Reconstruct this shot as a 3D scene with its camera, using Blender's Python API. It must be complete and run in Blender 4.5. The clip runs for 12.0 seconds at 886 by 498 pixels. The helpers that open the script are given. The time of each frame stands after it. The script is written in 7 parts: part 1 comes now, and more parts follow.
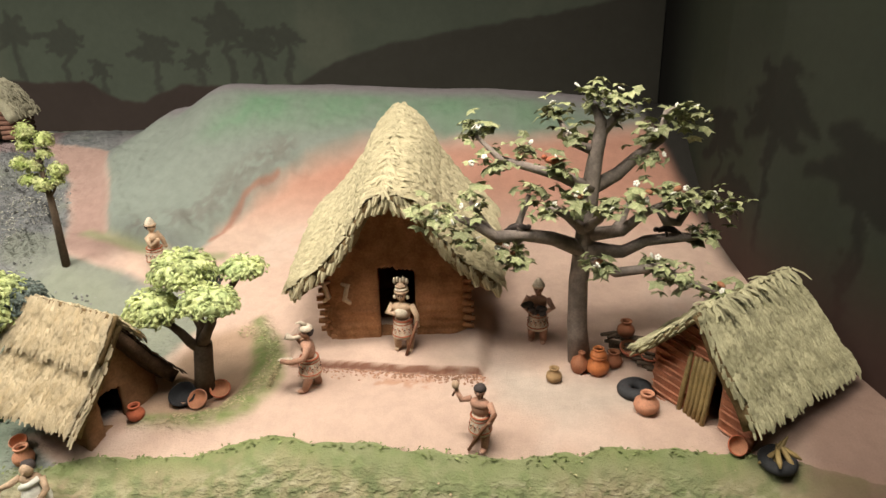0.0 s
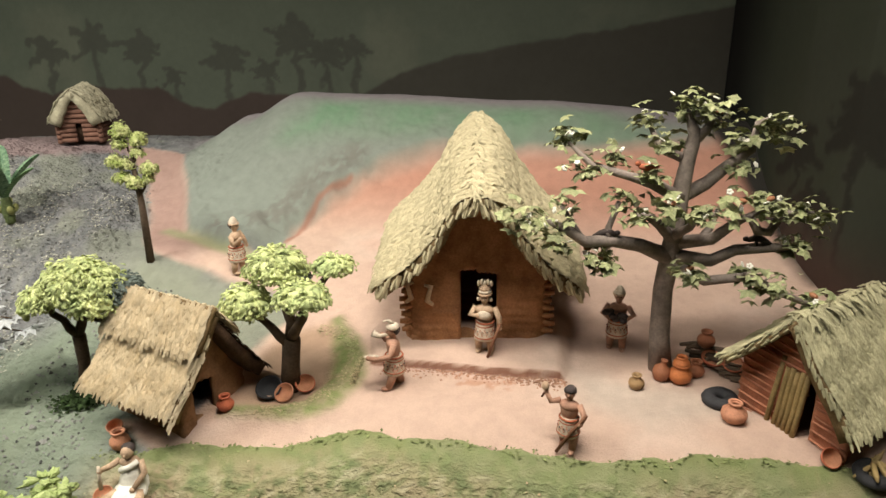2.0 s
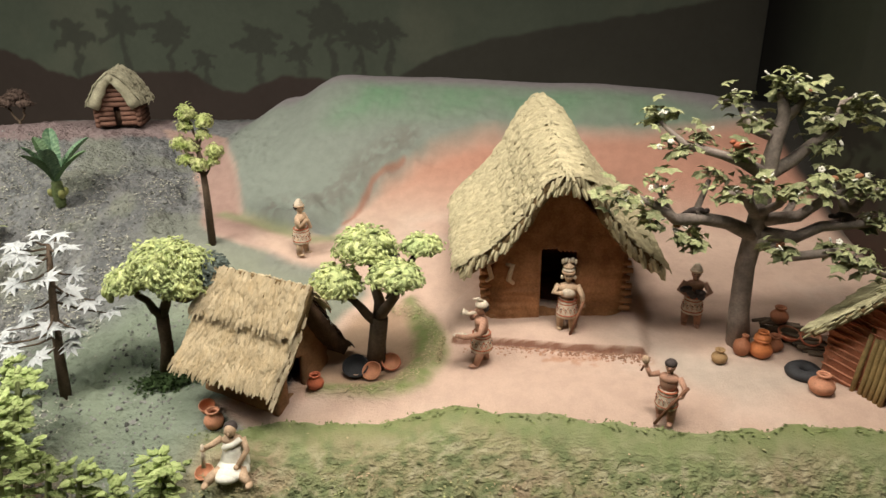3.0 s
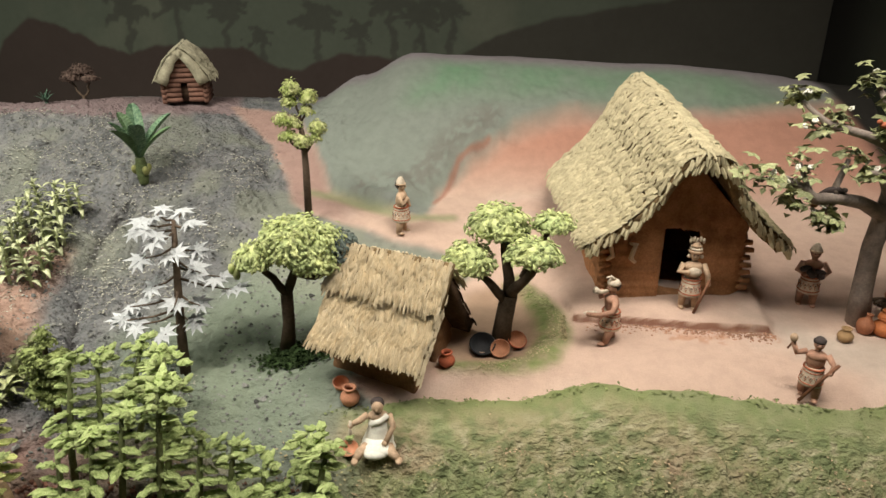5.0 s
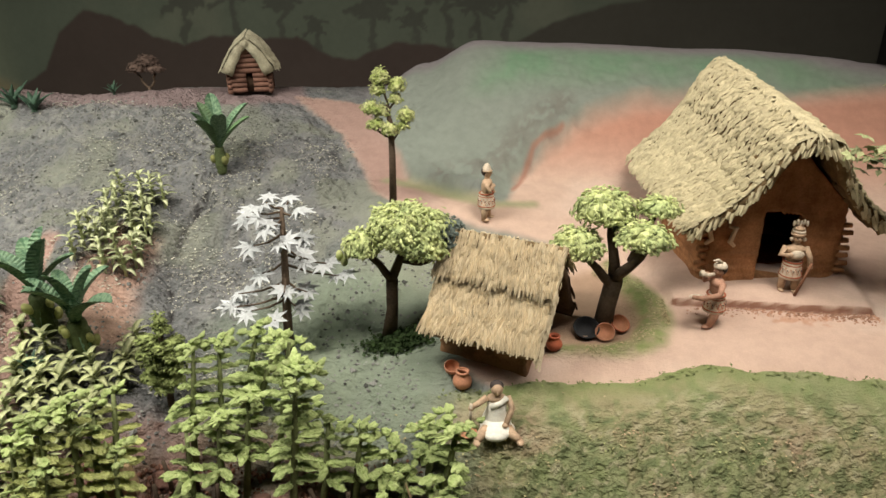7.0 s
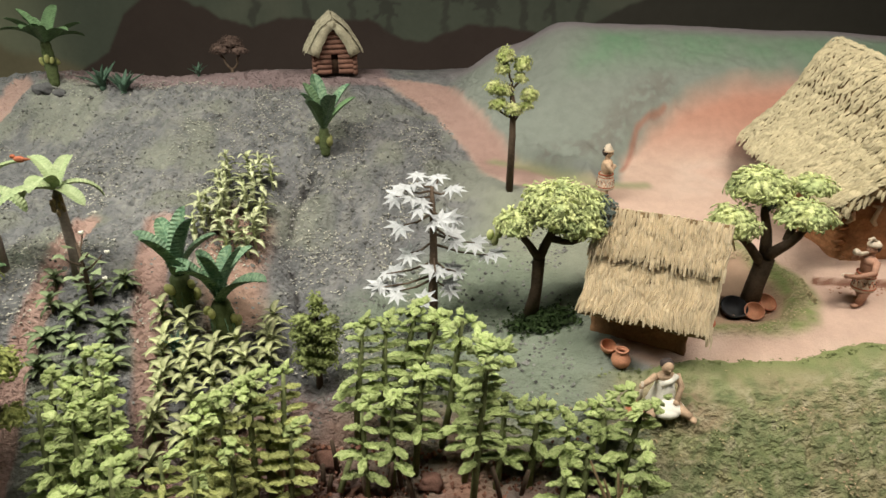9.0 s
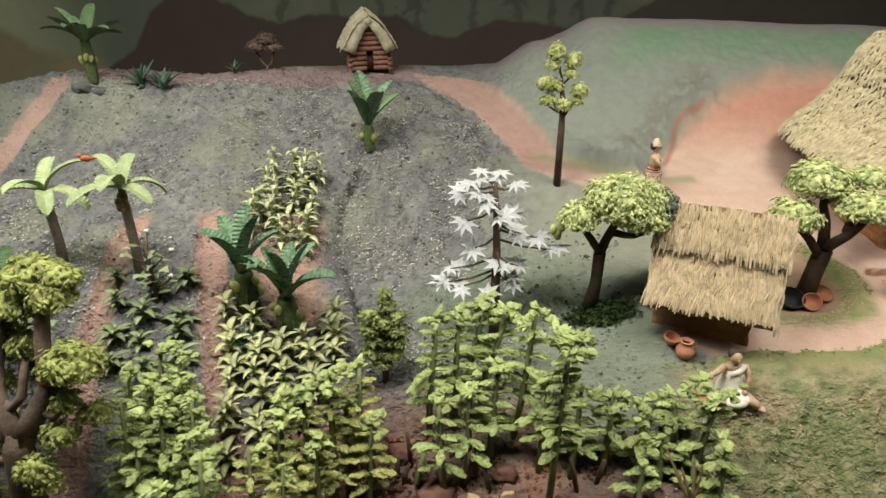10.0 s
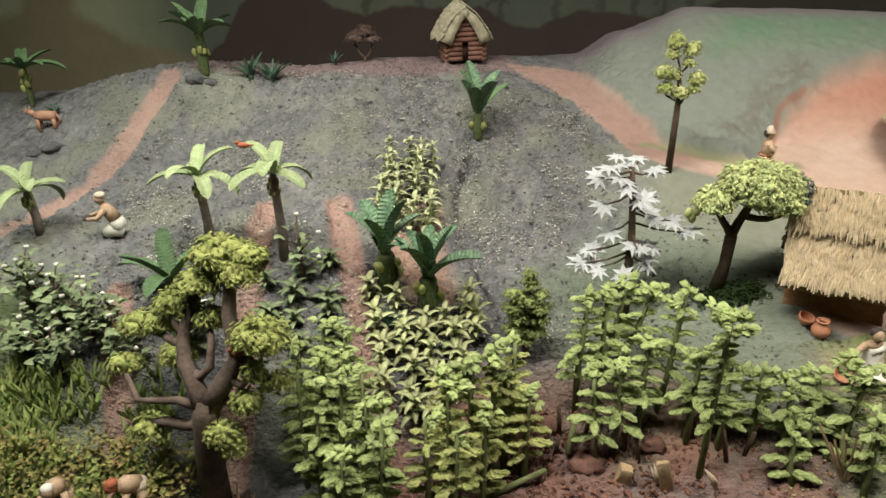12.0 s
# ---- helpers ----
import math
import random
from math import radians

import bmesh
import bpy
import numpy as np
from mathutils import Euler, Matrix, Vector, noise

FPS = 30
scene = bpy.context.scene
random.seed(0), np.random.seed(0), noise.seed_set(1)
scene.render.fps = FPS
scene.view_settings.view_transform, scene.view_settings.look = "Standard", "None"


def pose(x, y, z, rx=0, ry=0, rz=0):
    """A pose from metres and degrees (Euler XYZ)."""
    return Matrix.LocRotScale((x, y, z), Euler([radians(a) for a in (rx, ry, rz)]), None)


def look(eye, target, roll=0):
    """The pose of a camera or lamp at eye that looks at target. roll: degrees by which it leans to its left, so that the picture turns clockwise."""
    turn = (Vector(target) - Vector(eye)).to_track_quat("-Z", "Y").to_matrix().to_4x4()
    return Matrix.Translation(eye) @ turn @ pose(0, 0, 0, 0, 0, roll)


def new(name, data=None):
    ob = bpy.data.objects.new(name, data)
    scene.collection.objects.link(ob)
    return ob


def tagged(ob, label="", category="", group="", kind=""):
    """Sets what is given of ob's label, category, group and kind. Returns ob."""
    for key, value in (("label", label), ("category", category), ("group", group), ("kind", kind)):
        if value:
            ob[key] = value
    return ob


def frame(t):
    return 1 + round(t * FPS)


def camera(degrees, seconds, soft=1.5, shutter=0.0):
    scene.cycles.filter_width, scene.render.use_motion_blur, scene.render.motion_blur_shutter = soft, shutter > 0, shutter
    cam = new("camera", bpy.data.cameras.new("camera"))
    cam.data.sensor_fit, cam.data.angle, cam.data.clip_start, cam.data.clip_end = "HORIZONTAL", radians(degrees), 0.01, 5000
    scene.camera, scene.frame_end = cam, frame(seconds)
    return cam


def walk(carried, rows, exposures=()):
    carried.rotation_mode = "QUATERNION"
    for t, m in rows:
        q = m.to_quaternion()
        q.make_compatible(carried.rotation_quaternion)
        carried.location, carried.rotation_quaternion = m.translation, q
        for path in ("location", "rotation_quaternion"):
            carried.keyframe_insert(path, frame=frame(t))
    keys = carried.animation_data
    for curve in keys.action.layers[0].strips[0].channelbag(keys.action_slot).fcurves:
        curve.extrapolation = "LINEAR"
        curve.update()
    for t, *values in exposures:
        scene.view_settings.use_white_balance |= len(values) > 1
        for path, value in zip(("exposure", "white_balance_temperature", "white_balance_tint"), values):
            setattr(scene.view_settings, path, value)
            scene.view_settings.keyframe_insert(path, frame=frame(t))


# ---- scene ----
cam = camera(67.0, 12.0)
PATH = [
    (0, (0.054, -0.012, 0.514), (-0.113, 1.843, -0.216), -1.7),
    (0.5, (0.016, -0.037, 0.517), (-0.117, 1.825, -0.2), -1.3),
    (1, (0.009, -0.039, 0.51), (-0.177, 1.826, -0.186), -0.9),
    (1.5, (0.004, -0.034, 0.502), (-0.223, 1.826, -0.197), -1.3),
    (2, (-0.021, -0.042, 0.504), (-0.279, 1.82, -0.178), -1.0),
    (2.5, (-0.098, -0.057, 0.498), (-0.371, 1.793, -0.214), -2.2),
    (3, (-0.166, -0.074, 0.499), (-0.371, 1.781, -0.219), -0.8),
    (4.8, (-0.353, -0.092, 0.491), (-0.504, 1.752, -0.268), 0.2),
    (5, (-0.37, -0.095, 0.492), (-0.534, 1.746, -0.272), -0.0),
    (5.5, (-0.406, -0.1, 0.49), (-0.591, 1.737, -0.277), -0.4),
    (6, (-0.437, -0.112, 0.491), (-0.628, 1.722, -0.283), -0.2),
    (6.5, (-0.482, -0.118, 0.493), (-0.685, 1.711, -0.292), -0.2),
    (7, (-0.512, -0.119, 0.49), (-0.693, 1.709, -0.301), -0.7),
    (7.2, (-0.519, -0.11, 0.476), (-0.761, 1.701, -0.337), -0.7),
    (8.8, (-0.724, -0.138, 0.477), (-0.878, 1.677, -0.349), -0.4),
    (9, (-0.74, -0.14, 0.477), (-0.897, 1.677, -0.344), -0.5),
    (9.5, (-0.799, -0.145, 0.479), (-0.969, 1.665, -0.354), -0.3),
    (10, (-0.84, -0.159, 0.484), (-0.98, 1.652, -0.352), -0.8),
    (10.5, (-0.869, -0.181, 0.485), (-1.026, 1.627, -0.356), -0.8),
    (11, (-0.917, -0.214, 0.494), (-1.074, 1.6, -0.334), -0.5),
    (11.5, (-0.972, -0.242, 0.505), (-1.118, 1.571, -0.327), -0.8),
    (12, (-1.014, -0.221, 0.493), (-1.216, 1.575, -0.364), -1.5),
]
walk(cam, [(t, look(eye, target, roll)) for t, eye, target, roll in PATH], [(0, 0.22), (2.2, 0.15), (3.0, 0.01), (5.0, -0.07), (7.2, -0.09), (9.0, -0.11), (12, -0.14)])

# ---------------------------------------------------------------- light
world = bpy.data.worlds.new("gallery")
world.use_nodes = True
world.node_tree.nodes["Background"].inputs[0].default_value = (0.55, 0.62, 0.6, 1)
world.node_tree.nodes["Background"].inputs[1].default_value = 0.01
scene.world = world


def case_lamp(x, y, z, watts, tx, ty, tz, size, colour):
    """A strip lamp under the lid of the display case."""
    data = bpy.data.lights.new("case_lamp", "AREA")
    data.shape, data.size, data.size_y = "RECTANGLE", size, 0.12
    data.energy, data.color, data.spread = watts, colour, radians(120)
    ob = new("case_lamp", data)
    ob.matrix_world = look((x, y, z), (tx, ty, tz))
    return ob


WARM = (1.0, 0.91, 0.81)
case_lamp(-0.08, 0.56, 1.30, 6.4, -0.1, 0.95, 0.0, 0.5, WARM)
case_lamp(-1.30, 0.50, 1.30, 9.4, -1.25, 0.9, 0.0, 0.6, (1.0, 0.94, 0.85))
case_lamp(-0.95, 0.28, 1.28, 12.5, -0.95, 0.85, 0.0, 3.0, (1.0, 0.94, 0.84))
# unseen lamp added to brighten the left field and backdrop
case_lamp(-2.15, 0.60, 1.30, 6.2, -1.9, 0.9, 0.0, 0.5, (0.96, 1.0, 0.86))


# ---------------------------------------------------------------- small tools
def bm_new():
    return bmesh.new()


def shade(me, on=True):
    for p in me.polygons:
        p.use_smooth = on


def mesh_of(name, bm, mat, smooth=True):
    me = bpy.data.meshes.new(name)
    bm.normal_update()
    bm.to_mesh(me)
    bm.free()
    if mat:
        for m in (mat if isinstance(mat, (list, tuple)) else [mat]):
            me.materials.append(m)
    shade(me, smooth)
    return me


def part(name, bm, mat, parent, label="", smooth=True):
    ob = new(name, mesh_of(name, bm, mat, smooth))
    ob.parent = parent
    if label:
        tagged(ob, label)
    return ob


def share(name, me, parent, m):
    """A piece on a shared mesh at the pose m inside its parent."""
    ob = new(name, me)
    ob.parent = parent
    ob.matrix_local = m
    return ob


def thing(name, label, category, m=None, group="", kind=""):
    ob = new(name)
    ob.empty_display_size = 0.02
    if m is not None:
        ob.matrix_world = m
    return tagged(ob, label, category, group, kind)


def solo(name, bm, mat, label, category, m=None, group="", kind="", smooth=True):
    ob = new(name, mesh_of(name, bm, mat, smooth))
    if m is not None:
        ob.matrix_world = m
    return tagged(ob, label, category, group, kind)


def rnd(a, b):
    return random.uniform(a, b)


def frame_of(d, side=None):
    d = Vector(d).normalized()
    a = Vector((0, 0, 1)) if abs(d.z) < 0.9 else Vector((1, 0, 0))
    u = d.cross(a).normalized()
    return u, d.cross(u).normalized()


def tube(bm, pts, radii, seg=8, cap=True, squash=1.0):
    """A tapering round stick through the points."""
    pts = [Vector(p) for p in pts]
    if isinstance(radii, (int, float)):
        radii = [radii] * len(pts)
    rings = []
    u = None
    for i, p in enumerate(pts):
        d = pts[min(i + 1, len(pts) - 1)] - pts[max(i - 1, 0)]
        d.normalize()
        if u is None:
            u, v = frame_of(d)
        else:
            u = (u - d * u.dot(d)).normalized()
            v = d.cross(u)
        ring = []
        for k in range(seg):
            a = 2 * math.pi * k / seg
            ring.append(bm.verts.new(p + radii[i] * (math.cos(a) * u + squash * math.sin(a) * v)))
        rings.append(ring)
    for r0, r1 in zip(rings, rings[1:]):
        for k in range(seg):
            bm.faces.new((r0[k], r0[(k + 1) % seg], r1[(k + 1) % seg], r1[k]))
    if cap:
        bm.faces.new(list(reversed(rings[0])))
        bm.faces.new(rings[-1])
    return rings


def blob(bm, c, r, seg=12, rings=8, m=None):
    """An ellipsoid at c with half axes r."""
    c = Vector(c)
    r = (r, r, r) if isinstance(r, (int, float)) else r
    res = bmesh.ops.create_uvsphere(bm, u_segments=seg, v_segments=rings, radius=1.0)
    for v in res["verts"]:
        p = Vector((v.co.x * r[0], v.co.y * r[1], v.co.z * r[2]))
        v.co = c + ((m @ p) if m is not None else p)
    return res["verts"]


def box(bm, lo, hi, m=None, bevel=0.0):
    res = bmesh.ops.create_cube(bm, size=1.0)
    for v in res["verts"]:
        p = Vector([lo[i] + (v.co[i] + 0.5) * (hi[i] - lo[i]) for i in range(3)])
        v.co = (m @ p) if m is not None else p
    if bevel:
        es = list({e for v in res["verts"] for e in v.link_edges})
        bmesh.ops.bevel(bm, geom=es, offset=bevel, segments=2, affect="EDGES", profile=0.6)
    return res["verts"]


def lathe(bm, profile, seg=24, centre=(0, 0, 0)):
    """Turns (radius, height) pairs round the upright axis."""
    c = Vector(centre)
    rings = []
    for r, z in profile:
        if r < 1e-5:
            rings.append([bm.verts.new(c + Vector((0, 0, z)))])
        else:
            rings.append([bm.verts.new(c + Vector((r * math.cos(2 * math.pi * k / seg), r * math.sin(2 * math.pi * k / seg), z))) for k in range(seg)])
    for a, b in zip(rings, rings[1:]):
        for k in range(seg):
            k2 = (k + 1) % seg
            if len(a) == 1 and len(b) > 1:
                bm.faces.new((a[0], b[k2], b[k]))
            elif len(b) == 1 and len(a) > 1:
                bm.faces.new((a[k], a[k2], b[0]))
            elif len(a) > 1:
                bm.faces.new((a[k], a[k2], b[k2], b[k]))


def jitter(bm, amount, scale, verts=None):
    """Hand-modelled unevenness."""
    for v in (verts or bm.verts):
        v.co += Vector(noise.noise_vector(v.co * scale)) * amount


# value noise on arrays
_LAT = np.random.RandomState(7).rand(256, 256)


def vnoise(x, y):
    xi, yi = np.floor(x).astype(int), np.floor(y).astype(int)
    fx, fy = x - xi, y - yi
    fx, fy = fx * fx * (3 - 2 * fx), fy * fy * (3 - 2 * fy)
    a, b = _LAT[xi % 256, yi % 256], _LAT[(xi + 1) % 256, yi % 256]
    c, d = _LAT[xi % 256, (yi + 1) % 256], _LAT[(xi + 1) % 256, (yi + 1) % 256]
    return (a * (1 - fx) + b * fx) * (1 - fy) + (c * (1 - fx) + d * fx) * fy


def fbm(x, y, scale, octaves=4):
    s, a, n = 0.0, 0.5, 0.0
    for o in range(octaves):
        s = s + a * vnoise(x * scale * 2 ** o + 17.3 * o + 40, y * scale * 2 ** o + 9.1 * o + 40)
        n += a
        a *= 0.5
    return s / n - 0.5


def smooth(e0, e1, v):
    t = np.clip((v - e0) / (e1 - e0), 0, 1)
    return t * t * (3 - 2 * t)


def inside(x, y, pts, soft):
    """1 inside the outline, 0 outside, with a soft border."""
    x, y = np.asarray(x, float), np.asarray(y, float)
    d = np.full(x.shape, 1e9)
    inn = np.zeros(x.shape, bool)
    n = len(pts)
    for i in range(n):
        (ax, ay), (bx, by) = pts[i], pts[(i + 1) % n]
        ex, ey = bx - ax, by - ay
        t = np.clip(((x - ax) * ex + (y - ay) * ey) / (ex * ex + ey * ey), 0, 1)
        d = np.minimum(d, np.hypot(x - ax - t * ex, y - ay - t * ey))
        cross = ((ay > y) != (by > y)) & (x < ex * (y - ay) / (ey if ey else 1e-9) + ax)
        inn ^= cross
    return smooth(-soft, soft, np.where(inn, d, -d))


def near_line(x, y, pts, width, soft):
    """1 within width of the line through the points."""
    d = np.full(np.shape(x), 1e9)
    for (ax, ay), (bx, by) in zip(pts, pts[1:]):
        ex, ey = bx - ax, by - ay
        t = np.clip(((x - ax) * ex + (y - ay) * ey) / (ex * ex + ey * ey), 0, 1)
        d = np.minimum(d, np.hypot(x - ax - t * ex, y - ay - t * ey))
    return 1 - smooth(width - soft, width + soft, d)


# ---------------------------------------------------------------- materials
def material(name, colour, rough=0.8, spec=0.25, vary=0.25, scale=40.0, bump=0.3, fine=400.0, second=None, metal=0.0, islands=0.0, attr="", dist=0.002, objects=0.0, grit=0.0):
    """A painted or natural surface: colour varied at two scales, with fine relief."""
    mat = bpy.data.materials.new(name)
    mat.use_nodes = True
    nt = mat.node_tree
    bsdf = nt.nodes["Principled BSDF"]
    bsdf.inputs["Roughness"].default_value = rough
    bsdf.inputs["Specular IOR Level"].default_value = spec
    bsdf.inputs["Metallic"].default_value = metal

    def node(kind, **kw):
        n = nt.nodes.new(kind)
        for k, v in kw.items():
            n.inputs[k].default_value = v
        return n

    co = node("ShaderNodeTexCoord")
    where = co.outputs["Object"]
    big = node("ShaderNodeTexNoise", Scale=scale, Detail=5.0, Roughness=0.6)
    small = node("ShaderNodeTexNoise", Scale=fine, Detail=4.0, Roughness=0.65)
    nt.links.new(where, big.inputs["Vector"])
    nt.links.new(where, small.inputs["Vector"])
    second = second or tuple(c * (1 - vary) for c in colour)
    mix = nt.nodes.new("ShaderNodeMix")
    mix.data_type = "RGBA"
    if attr:
        at = nt.nodes.new("ShaderNodeAttribute")
        at.attribute_name = attr
        nt.links.new(at.outputs["Color"], mix.inputs[6])
        dark = nt.nodes.new("ShaderNodeMix")
        dark.data_type, dark.blend_type = "RGBA", "MULTIPLY"
        dark.inputs[0].default_value = 1.0
        nt.links.new(at.outputs["Color"], dark.inputs[6])
        dark.inputs[7].default_value = (1 - vary, 1 - vary, 1 - vary, 1)
        nt.links.new(dark.outputs[2], mix.inputs[7])
    else:
        mix.inputs[6].default_value = (*colour, 1)
        mix.inputs[7].default_value = (*second, 1)
    ramp = node("ShaderNodeMapRange")
    ramp.inputs[1].default_value, ramp.inputs[2].default_value = 0.38, 0.64
    nt.links.new(big.outputs[0], ramp.inputs[0])
    nt.links.new(ramp.outputs[0], mix.inputs[0])
    hsv = node("ShaderNodeHueSaturation")
    nt.links.new(mix.outputs[2], hsv.inputs["Color"])
    val = node("ShaderNodeMapRange")
    val.inputs[1].default_value, val.inputs[2].default_value = 0.3, 0.7
    val.inputs[3].default_value, val.inputs[4].default_value = 1 - 0.5 * vary, 1 + 0.5 * vary
    nt.links.new(small.outputs[0], val.inputs[0])
    last = val.outputs[0]
    for amount, kind, slot in ((islands, "ShaderNodeNewGeometry", "Random Per Island"), (objects, "ShaderNodeObjectInfo", "Random")):
        if amount:
            g = nt.nodes.new(kind)
            mr = node("ShaderNodeMapRange")
            mr.inputs[3].default_value, mr.inputs[4].default_value = 1 - amount, 1 + amount
            nt.links.new(g.outputs[slot], mr.inputs[0])
            mul = nt.nodes.new("ShaderNodeMath")
            mul.operation = "MULTIPLY"
            nt.links.new(last, mul.inputs[0])
            nt.links.new(mr.outputs[0], mul.inputs[1])
            last = mul.outputs[0]
    nt.links.new(last, hsv.inputs["Value"])
    nt.links.new(hsv.outputs[0], bsdf.inputs["Base Color"])
    if bump:
        add = nt.nodes.new("ShaderNodeMath")
        add.operation = "MULTIPLY_ADD"
        add.inputs[1].default_value = 0.6
        nt.links.new(big.outputs[0], add.inputs[0])
        nt.links.new(small.outputs[0], add.inputs[2])
        height = add.outputs[0]
        if grit:
            lumps = node("ShaderNodeTexNoise", Scale=135.0, Detail=3.0, Roughness=0.55)
            stretch = nt.nodes.new("ShaderNodeMapping")
            stretch.inputs["Scale"].default_value = (0.75, 1.25, 1.0)
            nt.links.new(where, stretch.inputs["Vector"])
            nt.links.new(stretch.outputs[0], lumps.inputs["Vector"])
            peaks = node("ShaderNodeMapRange")
            peaks.inputs[1].default_value, peaks.inputs[2].default_value = 0.38, 0.66
            nt.links.new(lumps.outputs[0], peaks.inputs[0])
            where_gritty = nt.nodes.new("ShaderNodeAttribute")
            where_gritty.attribute_name = "grit"
            amount = nt.nodes.new("ShaderNodeMath")
            amount.operation = "MULTIPLY"
            nt.links.new(peaks.outputs[0], amount.inputs[0])
            nt.links.new(where_gritty.outputs["Fac"], amount.inputs[1])
            sum_up = nt.nodes.new("ShaderNodeMath")
            sum_up.operation = "MULTIPLY_ADD"
            sum_up.inputs[1].default_value = grit
            nt.links.new(amount.outputs[0], sum_up.inputs[0])
            nt.links.new(height, sum_up.inputs[2])
            height = sum_up.outputs[0]
        bp = nt.nodes.new("ShaderNodeBump")
        bp.inputs["Strength"].default_value = bump
        bp.inputs["Distance"].default_value = dist
        nt.links.new(height, bp.inputs["Height"])
        nt.links.new(bp.outputs[0], bsdf.inputs["Normal"])
    return mat


M_GROUND = material("painted_earth", (0.5, 0.3, 0.2), 0.9, 0.12, 0.10, 45.0, 1.0, 420.0, attr="paint", grit=2.6)
M_BACK = material("painted_backdrop", (0.1, 0.1, 0.08), 0.85, 0.15, 0.10, 6.0, 0.05, 60.0, attr="paint")
M_CASE = material("dark_case_paint", (0.03, 0.032, 0.03), 0.8, 0.2, 0.2, 4.0, 0.05)
M_STRAW = material("thatch_straw", (0.51, 0.45, 0.285), 0.85, 0.15, 0.22, 60.0, 0.4, 700.0, islands=0.10)
M_STRAW_PALE = material("pale_thatch_straw", (0.63, 0.53, 0.36), 0.85, 0.15, 0.20, 60.0, 0.4, 700.0, islands=0.07)
M_STRAW_GREEN = material("greenish_thatch_straw", (0.47, 0.44, 0.27), 0.85, 0.15, 0.25, 60.0, 0.4, 700.0, islands=0.16)
M_ADOBE = material("ochre_adobe", (0.43, 0.21, 0.098), 0.9, 0.12, 0.42, 30.0, 0.5, 300.0)

# ---------------------------------------------------------------- the modelled land
# heights of the land along eight lines that run from the front of the case to its back
LINE_Y = (0.10, 0.30, 0.50, 0.60, 0.68, 0.78, 0.90, 1.05, 1.20, 1.35, 1.55, 1.78)
LAND = {
    -2.40: (-0.25, -0.22, -0.14, -0.08, -0.03, 0.00, 0.02, 0.03, 0.05, 0.09, 0.11, 0.02),
    -1.78: (-0.30, -0.25, -0.15, -0.07, -0.01, 0.02, 0.03, 0.06, 0.15, 0.218, 0.160, 0.06),
    -1.55: (-0.31, -0.255, -0.155, -0.07, -0.015, 0.02, 0.035, 0.065, 0.14, 0.205, 0.168, 0.120),
    -1.36: (-0.32, -0.26, -0.16, -0.07, -0.02, 0.02, 0.04, 0.07, 0.13, 0.190, 0.196, 0.150),
    -0.85: (-0.31, -0.26, -0.163, -0.108, -0.075, -0.055, -0.018, 0.052, 0.100, 0.140, 0.184, 0.156),
    -1.02: (-0.32, -0.27, -0.175, -0.115, -0.085, -0.065, -0.035, 0.03, 0.098, 0.142, 0.194, 0.152),
    -0.72: (-0.30, -0.25, -0.15, -0.10, -0.065, -0.045, 0.00, 0.072, 0.093, 0.152, 0.245, 0.222),
    -0.59: (-0.29, -0.24, -0.13, -0.078, -0.04, -0.018, 0.0, 0.062, 0.088, 0.190, 0.300, 0.262),
    -0.42: (-0.28, -0.23, -0.12, -0.07, -0.035, -0.018, 0.00, 0.05, 0.088, 0.196, 0.296, 0.258),
    -0.05: (-0.26, -0.21, -0.11, -0.055, -0.005, 0.003, 0.012, 0.03, 0.07, 0.178, 0.280, 0.240),
    0.60: (-0.26, -0.22, -0.13, -0.07, -0.012, 0.0, 0.012, 0.03, 0.06, 0.13, 0.235, 0.20),
}


def spline(v, keys, rows):
    """Smooth rows between keys, blended the same way at every place."""
    keys = np.array(keys)
    v = np.clip(v, keys[0], keys[-1])
    i = np.clip(np.searchsorted(keys, v, side="right") - 1, 0, len(keys) - 2)
    t = (v - keys[i]) / (keys[i + 1] - keys[i])
    return i, t


def land(x, y):
    """Height of the land without fine relief."""
    x, y = np.asarray(x, float), np.asarray(y, float)
    xs = np.array(sorted(LAND))
    grid = np.array([LAND[k] for k in sorted(LAND)])
    i, tx = spline(x, xs, grid)
    j, ty = spline(y, LINE_Y, grid)
    tx = tx * tx * (3 - 2 * tx)

    def along(r):
        ys = np.array(LINE_Y)
        slope = np.gradient(grid, ys, axis=1)
        h = ys[j + 1] - ys[j]
        a, b = grid[r, j], grid[r, j + 1]
        t2, t3 = ty * ty, ty ** 3
        return (2 * t3 - 3 * t2 + 1) * a + (t3 - 2 * t2 + ty) * h * slope[r, j] + (3 * t2 - 2 * t3) * b + (t3 - t2) * h * slope[r, j + 1]

    return along(i) * (1 - tx) + along(i + 1) * tx


STEP = [(-0.27, 0.90), (-0.252, 0.823), (-0.196, 0.815), (-0.144, 0.807), (-0.078, 0.799), (-0.022, 0.797), (0.028, 0.798), (0.050, 0.84), (0.09, 1.0), (-0.2, 1.05)]
LIP = [(-0.62, 0.640), (-0.494, 0.655), (-0.432, 0.657), (-0.378, 0.660), (-0.319, 0.663), (-0.266, 0.674), (-0.232, 0.682), (-0.205, 0.676), (-0.185, 0.669), (-0.11, 0.664), (-0.028, 0.656),
       (0.03, 0.652), (0.083, 0.653), (0.13, 0.656), (0.16, 0.661), (0.185, 0.667), (0.23, 0.666), (0.295, 0.667), (0.35, 0.668), (0.62, 0.62)]
